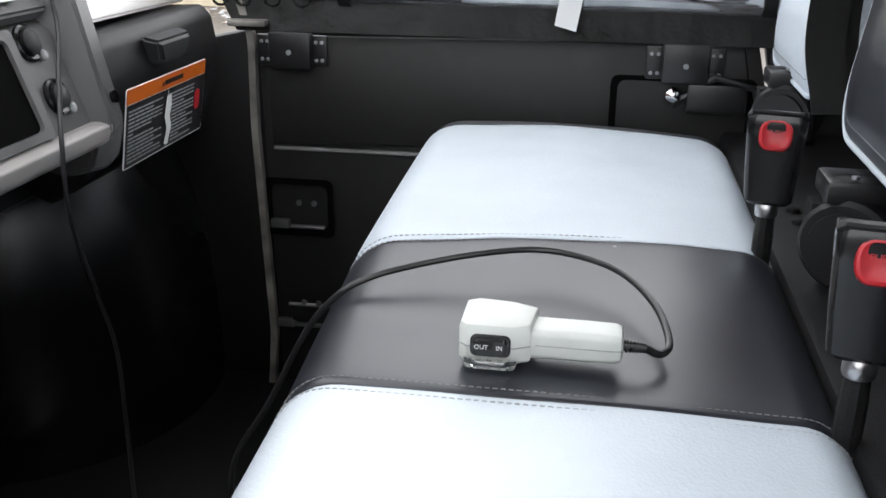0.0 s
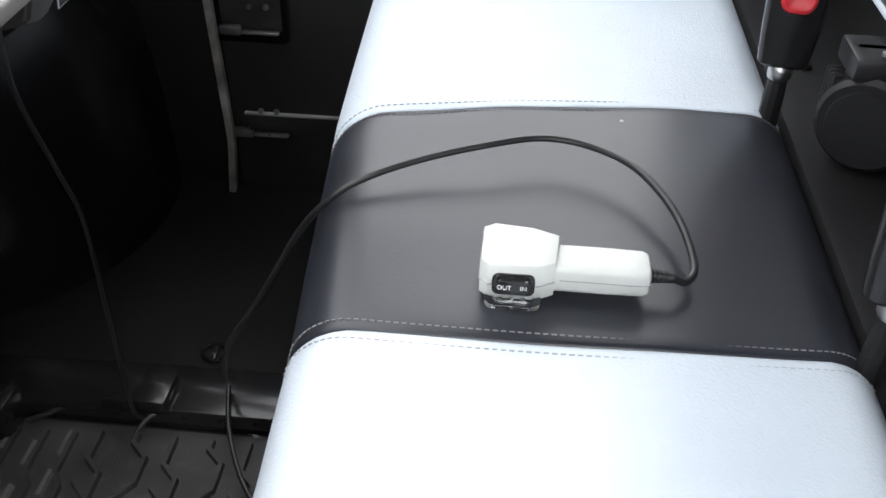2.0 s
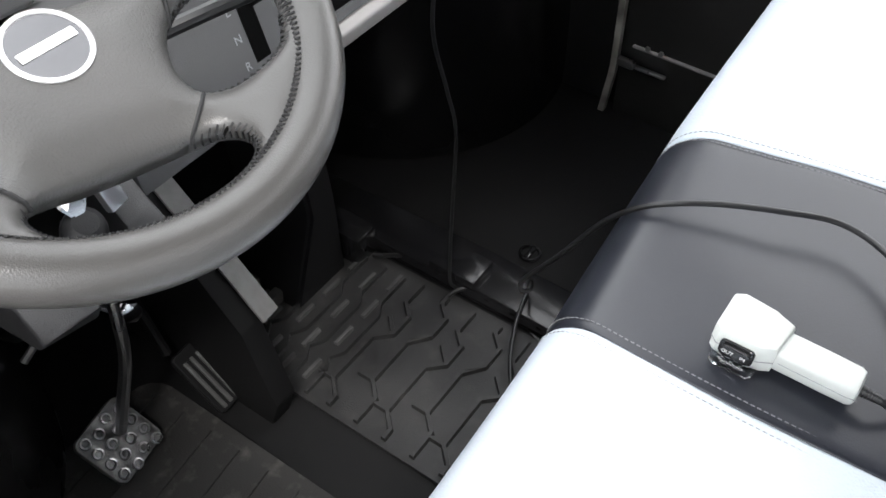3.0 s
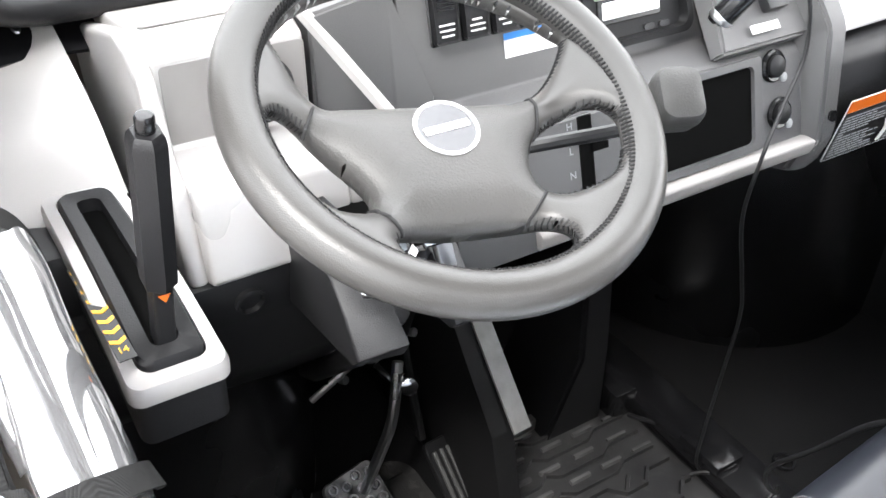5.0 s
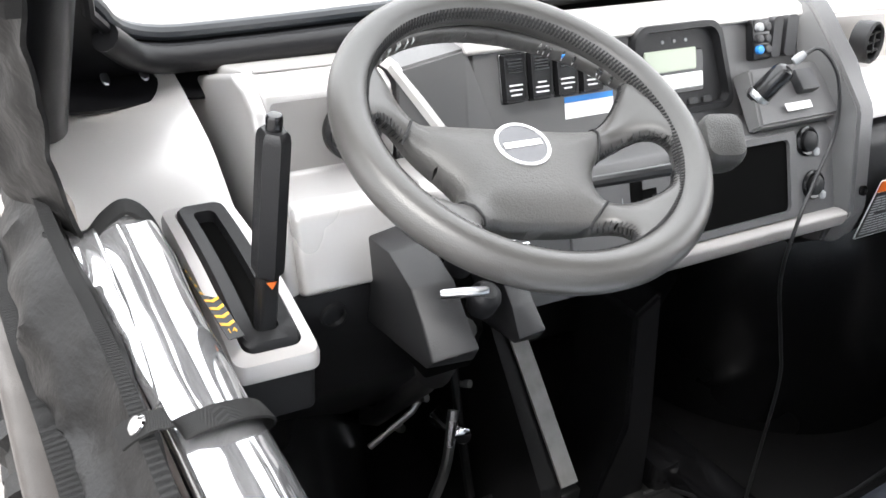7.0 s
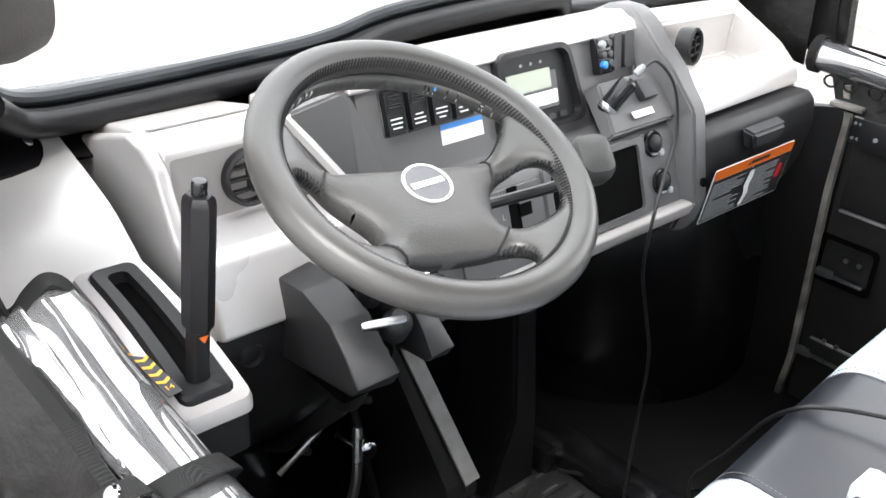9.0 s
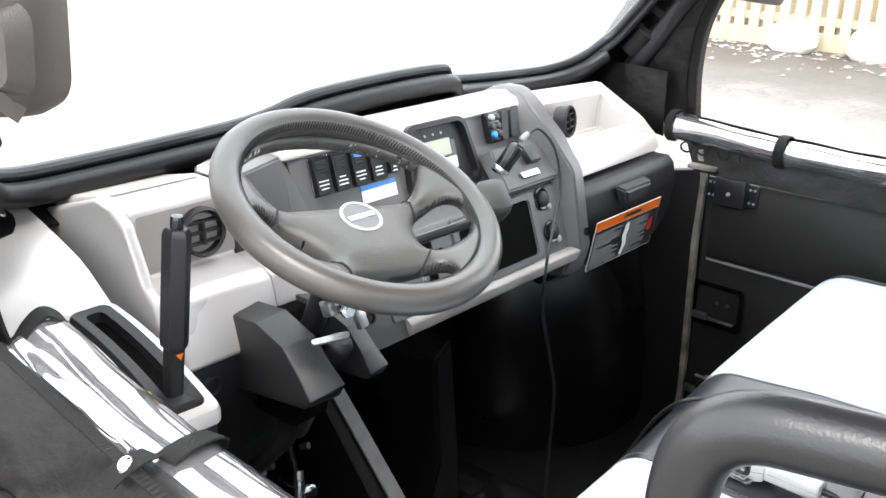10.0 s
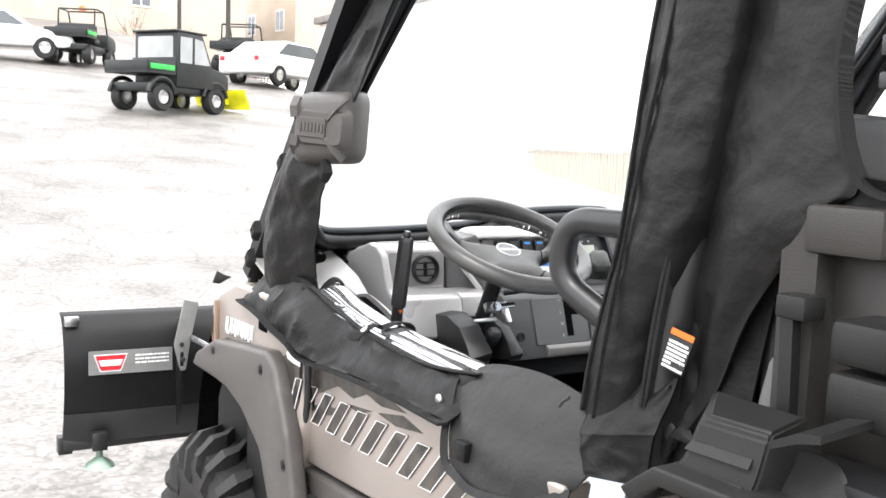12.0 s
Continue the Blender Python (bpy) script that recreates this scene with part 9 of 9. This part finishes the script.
def build_fence():
    f = thing("wooden_fence", (-4, 9.3, 0), "cream wooden paling fence along the lot", "fence")
    rr = random.Random(3)
    bm = bmnew()
    box(bm, (-0.055, -0.011, 0.10), (0.055, 0.011, 1.36), 0.006, None, 1)
    base = part("paling", bm, M_FENCE, f)
    first = True
    for i in range(150):
        s = 0.17 * i
        a, b = fence_line(s), fence_line(s + 0.1)
        ang = math.atan2((b - a).y, (b - a).x)
        m = Matrix.Translation(a + Vector((0, 0, rr.uniform(-0.02, 0.02)))) @ Matrix.Rotation(ang, 4, "Z") @ pose(0, 0, 0, 0, rr.uniform(-0.8, 0.8), 0)
        if first:
            base.matrix_basis = m
            base.matrix_parent_inverse = world_of(f).inverted()
            first = False
            continue
        ob = new("paling", base.data)
        ob.parent = f
        ob.matrix_parent_inverse = world_of(f).inverted()
        ob.matrix_basis = m
    # boards on the far side of the rails, behind the gaps
    for i in range(149):
        s = 0.17 * i + 0.085
        a, b = fence_line(s), fence_line(s + 0.1)
        ob = new("paling", base.data)
        ob.parent = f
        ob.matrix_parent_inverse = world_of(f).inverted()
        ob.matrix_basis = Matrix.Translation(a + Vector((0, 0.085, rr.uniform(-0.02, 0.02)))) @ Matrix.Rotation(math.atan2((b - a).y, (b - a).x), 4, "Z")
    for z in (0.30, 1.30):
        bm = bmnew()
        path = [fence_line(s) + Vector((0, 0.035, z)) for s in (0, 4, 8, 10.8, 11.5, 15, 20, 26)]
        sweep(bm, path, [(0.02, 0.045), (0.02, -0.045), (-0.02, -0.045), (-0.02, 0.045)])
        part("rail", bm, M_FENCE, f)
    bm = bmnew()
    path = [fence_line(s) + Vector((0, -0.03, 0.09)) for s in (0, 4, 8, 10.8, 11.5, 15, 20, 26)]
    sweep(bm, path, [(0.02, 0.09), (0.02, -0.09), (-0.02, -0.09), (-0.02, 0.09)])
    part("kick_board", bm, M_FENCE, f)
    bm = bmnew()
    path = [fence_line(s) + Vector((0, 0.0, 1.40)) for s in (0, 4, 8, 10.8, 11.5, 15, 20, 26)]
    sweep(bm, path, [(0.06, 0.02), (0.06, -0.02), (-0.06, -0.02), (-0.06, 0.02)])
    part("cap_board", bm, M_FENCE, f)
    # strip of gravel and slush at its foot
    bm = bmnew()
    for i in range(1500):
        s = rr.uniform(3, 20)
        p = fence_line(s) + Vector((0, -abs(rr.gauss(0, 0.55)) - 0.12, 0.0))
        k = rr.uniform(0.012, 0.045)
        add_mesh(bm, [(1, 0, 0.1), (0, 1, 0.1), (-1, 0, 0.1), (0, -1, 0.1), (0.2, 0.1, 0.8), (0, 0, -0.3)], [(0, 1, 4), (1, 2, 4), (2, 3, 4), (3, 0, 4), (1, 0, 5), (2, 1, 5), (3, 2, 5), (0, 3, 5)], Matrix.Translation(p + Vector((0, 0, 0.003))) @ pose(0, 0, 0, 0, 0, rr.uniform(0, 90)) @ Matrix.Diagonal((k, k * rr.uniform(0.6, 1.2), k * 0.6, 1)), mat=0 if rr.random() < 0.7 else 1)
    tagged(part("gravel", bm, [M_GRAVEL, M_PRINT_GREY], None, smooth=False), "loose gravel and grit at the fence foot", "gravel", kind="stuff")
    # pale bags leaning at the fence
    for x in (-3.45, -2.6):
        bag = bmnew()
        loft(bag, [[(x + a * k, 9.02 + b * k, z) for a, b in round_rect(0.5, 0.34, 0.12, 5)] for z, k in ((0.0, 0.8), (0.06, 1.0), (0.16, 1.02), (0.26, 0.85), (0.32, 0.5))])
        tagged(part("sack", bag, M_PAD), "pale filled sack standing at the fence", "sack", "sacks")


build_fence()


def build_buildings():
    def house(name, at, size, roof_h, material, cols, rows, label, ang=0.0):
        h = thing(name, at, label, "building")
        m = Matrix.Translation(at) @ pose(0, 0, 0, 0, 0, ang)
        L, W, H = size
        bm = bmnew()
        box(bm, (-L / 2, -W / 2, -2), (L / 2, W / 2, H), 0.02, m)
        wall = part("wall", bm, material, h)
        bm = bmnew()
        prism(bm, [(-W / 2 - 0.4, H), (W / 2 + 0.4, H), (0, H + roof_h)], -L / 2 - 0.4, L / 2 + 0.4, "x", 0.02, 1, m)
        part("roof", bm, M_ROOF, h)
        for r in range(rows):
            for c in range(cols):
                x = -L / 2 + (c + 0.5) * L / cols
                z = 1.1 + r * 2.8
                for side in (-1, 1):
                    bm = bmnew()
                    wm = m @ aim((x, side * W / 2, z + 0.6), (0, side, 0))
                    plate(bm, 1.25, 1.5, 0.02, 0.05, wm, 0.01)
                    w = part("window", bm, M_PRINT, h)
                    bm = bmnew()
                    for dx in (-0.29, 0.29):
                        plate(bm, 0.5, 1.3, 0.01, 0.06, wm @ Matrix.Translation((dx, 0, 0)), 0.005)
                    part("pane", bm, M_PANE, w)
        for r in range(rows):
            for c in range(2):
                bm = bmnew()
                wm = m @ aim((L / 2, -W / 4 + c * W / 2, 1.7 + r * 2.8), (1, 0, 0))
                plate(bm, 1.25, 1.5, 0.02, 0.05, wm, 0.01)
                w = part("window", bm, M_PRINT, h)
                bm = bmnew()
                for dx in (-0.29, 0.29):
                    plate(bm, 0.5, 1.3, 0.01, 0.06, wm @ Matrix.Translation((dx, 0, 0)), 0.005)
                part("pane", bm, M_PANE, w)
        return h
    house("apartment_building", (-62, 6, 8.0), (9, 26, 7.5), 3, M_TAN, 2, 2, "tan two-storey building with pale windows beyond the lot", 0)
    house("apartment_building", (-66, 34, 8.0), (9, 22, 8), 3, M_TAN, 2, 2, "tan two-storey building with pale windows beyond the lot", 6)
    # long pale wall behind the fence, seen through the windscreen
    w = thing("warehouse", (-26, 21, 0), "long pale rendered warehouse beside the lot", "building")
    bm = bmnew()
    box(bm, (-38, 15.6, -0.5), (-17.5, 30, 6.5), 0.03)
    part("wall", bm, M_WALL, w)
    bm = bmnew()
    box(bm, (-38.2, 15.4, 6.5), (-17.3, 30.2, 6.8), 0.03)
    part("roof", bm, M_ROOF, w)


build_buildings()


M_PANE_PALE = mat("pale_window_film", (0.30, 0.31, 0.31), 0.12, color2=(0.20, 0.21, 0.21), scale=1.2, spec=0.8)


def build_parked():
    def small_wheel(bm_t, bm_r, at, r, w):
        m = aim(at, (0, -1, 0), (0, 0, 1))
        lathe(bm_t, [(r * 0.55, -w / 2), (r * 0.9, -w / 2), (r, -w / 4), (r, w / 4), (r * 0.9, w / 2), (r * 0.55, w / 2)], 24, m, cap=False)
        lathe(bm_r, [(r * 0.57, w * 0.35), (r * 0.45, w * 0.42), (r * 0.2, w * 0.30), (0.0, w * 0.32)], 16, m, cap=False)
        lathe(bm_r, [(r * 0.57, -w * 0.35), (r * 0.45, -w * 0.42), (0.0, -w * 0.32)], 16, m, cap=False)

    def utv(at, ang, cab, label, extra, size=0.9):
        u = thing("utility_vehicle", at, label, "utility vehicle", "parked utility vehicles")
        m = Matrix.Translation(at) @ pose(0, 0, 0, 0, 0, ang) @ Matrix.Scale(size, 4)
        P = lambda name, bm, mt, lab="": part(name, transform_bm(bm, m), mt, u, lab)
        bm = bmnew()
        box(bm, (-1.1, -0.60, 0.46), (1.5, 0.60, 0.66), 0.03)
        prism(bm, [(0.75, 0.6), (1.52, 0.6), (1.52, 0.95), (1.30, 1.08), (0.75, 1.15)], -0.68, 0.68, "y", 0.04)
        P("chassis", bm, M_UTV)
        bm = bmnew()
        box(bm, (-1.25, -0.72, 0.86), (-0.35, 0.72, 0.92), 0.02)
        for y in (-0.72, 0.68):
            box(bm, (-1.25, y, 0.90), (-0.35, y + 0.04, 1.16), 0.01)
        box(bm, (-1.25, -0.72, 0.9), (-1.21, 0.72, 1.16), 0.01)
        box(bm, (-0.39, -0.72, 0.9), (-0.35, 0.72, 1.30), 0.01)
        P("cargo_bed", bm, M_UTV)
        for y in (-0.735, 0.72):
            bm = bmnew()
            box(bm, (-1.18, y, 0.97), (-0.42, y + 0.015, 1.09), 0.005)
            P("stripe", bm, M_GREEN, "bright green side stripe")
        bm = bmnew()
        if cab:
            prism(bm, [(-0.32, 0.6), (0.95, 0.6), (0.92, 1.12), (0.55, 1.90), (-0.32, 1.92)], -0.70, 0.70, "y", 0.03)
            P("cab", bm, M_UTV)
            for y, s in ((-0.705, -1), (0.705, 1)):
                for o in ([(-0.22, 1.18), (0.18, 1.18), (0.18, 1.80), (-0.22, 1.80)], [(0.26, 1.18), (0.80, 1.18), (0.54, 1.76), (0.26, 1.80)]):
                    bm = bmnew()
                    prism(bm, o, min(y, y + s * 0.012), max(y, y + s * 0.012), "y", 0.004, 1)
                    P("window", bm, M_PANE_PALE)
            bm = bmnew()
            grid_sheet(bm, lambda a, b: (0.93 - 0.35 * b + 0.015, -0.6 + 1.2 * a, 1.16 + 0.68 * b), 1, 1, 0.012)
            P("windscreen", bm, M_PANE)
            bm = bmnew()
            box(bm, (-0.40, -0.72, 1.90), (0.70, 0.72, 1.96), 0.03)
            P("roof", bm, M_UTV)
            bm = bmnew()
            prism(bm, [(a, b + 1.53) for a, b in round_rect(1.16, 0.56, 0.06)], -0.335, -0.322, "x", 0.003, 1)
            P("rear_window", bm, M_PANE_PALE)
            for x in (1.05, -0.75):
                for y in (-0.66, 0.62):
                    bm = bmnew()
                    tube(bm, [(x + 0.42 * math.cos(radians(a)), y + 0.02, 0.36 + 0.42 * math.sin(radians(a))) for a in range(10, 171, 16)], 0.06, 8)
                    P("fender", bm, M_UTV)
        else:
            for y in (-0.62, 0.62):
                tube(bm, rounded([(0.9, y, 1.0), (0.5, y, 1.88), (-0.3, y, 1.90), (-0.35, y, 0.9)], 0.12, 4), 0.03, 8)
            for x in (0.5, -0.3):
                tube(bm, [(x, -0.62, 1.88), (x, 0.62, 1.88)], 0.03, 8)
            box(bm, (-0.25, -0.6, 0.75), (0.2, 0.6, 0.9), 0.03)
            box(bm, (-0.32, -0.6, 0.9), (-0.2, 0.6, 1.4), 0.03)
            P("cage", bm, M_UTV)
        for i, (x, y) in enumerate(((1.05, -0.6), (1.05, 0.6), (-0.75, -0.6), (-0.75, 0.6))):
            bt, br = bmnew(), bmnew()
            small_wheel(bt, br, (x, y, 0.33), 0.33, 0.26)
            t = P("tyre", bt, M_RUBBER)
            hang(part("rim", transform_bm(br, m), M_ALLOY), t)
        extra(P)
        return u

    def beacon(P):
        bm = bmnew()
        lathe(bm, [(0.12, 1.88), (0.12, 1.98), (0.06, 2.05), (0.0, 2.05)], 14, Matrix.Translation((0.2, 0, 0)))
        P("beacon", bm, M_ORANGE, "orange beacon")

    def yellow(P):
        bm = bmnew()
        grid_sheet(bm, lambda a, b: (2.0 + 0.10 * math.cos(b * 3) , -0.9 + 1.8 * a, 0.18 + 0.5 * b), 6, 6, 0.02)
        box(bm, (1.5, -0.3, 0.3), (1.98, 0.3, 0.42), 0.02)
        P("plow", bm, M_PLOWYELLOW, "bright yellow plow blade")

    def none(P):
        return None
    utv((-20.0, 4.15, ground_z(-20.0, 4.15)), 120, True, "dark green-black utility vehicle with closed cab and green stripe", yellow)
    utv((-30.0, 4.15, ground_z(-30.0, 4.15)), 148, False, "black open utility vehicle with orange beacon", beacon)
    utv((-30.9, 9.57, ground_z(-30.9, 9.57)), 140, False, "black open utility vehicle parked across the lot", none)

    def car(at, ang, mt, label):
        c = thing("car", at, label, "car", "parked cars")
        m = Matrix.Translation(at) @ pose(0, 0, 0, 0, 0, ang)
        bm = bmnew()
        prism(bm, [(-2.2, 0.35), (2.2, 0.35), (2.2, 0.62), (2.05, 0.78), (1.1, 0.92), (0.35, 1.40), (-1.05, 1.42), (-1.75, 1.0), (-2.2, 0.95)], -0.88, 0.88, "y", 0.10, 3)
        part("body", transform_bm(bm, m), mt, c)
        for y in (-0.885, 0.885):
            bm = bmnew()
            prism(bm, [(-1.45, 0.98), (0.85, 0.96), (0.30, 1.33), (-1.0, 1.34)], min(y, y * 1.008), max(y, y * 1.008), "y", 0.003, 1)
            part("window", transform_bm(bm, m), M_PANE, c)
        for x in (-1.35, 1.4):
            for y in (-0.80, 0.80):
                bt, br = bmnew(), bmnew()
                small_wheel(bt, br, (x, y, 0.33), 0.33, 0.2)
                t = part("tyre", transform_bm(bt, m), M_RUBBER, c)
                part("rim", transform_bm(br, m), M_ALLOY, t)
        for y in (-0.75, 0.6):
            bm = bmnew()
            box(bm, (-2.24, y, 0.72), (-2.19, y + 0.16, 0.86), 0.01)
            part("tail_lamp", transform_bm(bm, m), M_RED, c)
    for x, y, a, mt, lab in ((-28.0, 10.1, 120, M_CARWHITE, "white saloon car parked across the lot"), (-34, 13.6, 80, M_UTV, "dark saloon car parked across the lot"), (-40, -1.5, 95, M_CARWHITE, "white saloon car parked across the lot"), (-42, -6.0, 88, M_CARWHITE, "white saloon car parked across the lot"), (-30.5, 1.9, 75, M_CARWHITE, "white saloon car parked across the lot")):
        car((x, y, ground_z(x, y)), a, mt, lab)
    # lamp posts
    for x, y in ((-30.5, 9.0), (-36.5, 9.0)):
        z = ground_z(x, y)
        post = thing("lamp_post", (x, y, z), "dark slim lamp post in the lot", "lamp post", "lamp posts")
        bm = bmnew()
        lathe(bm, [(0.16, 0.0), (0.16, 0.5), (0.085, 0.55), (0.06, 7.0), (0.0, 7.0)], 14, Matrix.Translation((x, y, z)))
        part("pole", bm, M_POLE, post)
        bm = bmnew()
        box(bm, (x - 0.1, y - 0.9, z + 6.9), (x + 0.1, y + 0.05, z + 7.0), 0.02)
        part("head", bm, M_POLE, post)


def transform_bm(bm, m):
    bmesh.ops.transform(bm, matrix=m, verts=bm.verts)
    return bm


build_parked()


def build_trees():
    def tree(at, h, seed):
        rr = random.Random(seed)
        t = thing("bare_tree", at, "bare winter tree with reddish-brown twigs", "tree", "bare trees")
        bm, tw = bmnew(), bmnew()

        def grow(p, d, l, r, depth):
            q = p + d * l
            tube(bm if depth < 2 else tw, [p, p.lerp(q, 0.5) + Vector((rr.uniform(-1, 1), rr.uniform(-1, 1), 0)) * l * 0.06, q], r, 6 if depth < 2 else 3, scale=[1, 0.85, 0.7])
            if depth == 5:
                return
            for k in range(3 if depth < 4 else 2):
                nd = (d + Vector((rr.uniform(-1, 1), rr.uniform(-1, 1), rr.uniform(-0.1, 0.8))) * 0.75).normalized()
                grow(p.lerp(q, rr.uniform(0.55, 1.0)), nd, l * rr.uniform(0.55, 0.8), r * 0.55, depth + 1)
        grow(Vector(at), Vector((0, 0, 1)), h * 0.32, h * 0.018, 0)
        part("trunk", bm, M_BARK, t)
        tagged(part("twigs", tw, M_TWIG, t), kind="stuff")
    for i, (x, y, h) in enumerate(((-54, 2.5, 9), (-55, -6, 10), (-52, 12, 8.5), (-55, 20, 10), (-56, -16, 9))):
        tree((x, y, ground_z(x, y)), h, 20 + i)


M_TWIG = mat("reddish_twigs", (0.24, 0.15, 0.12), 0.8, color2=(0.18, 0.11, 0.09))
build_trees()
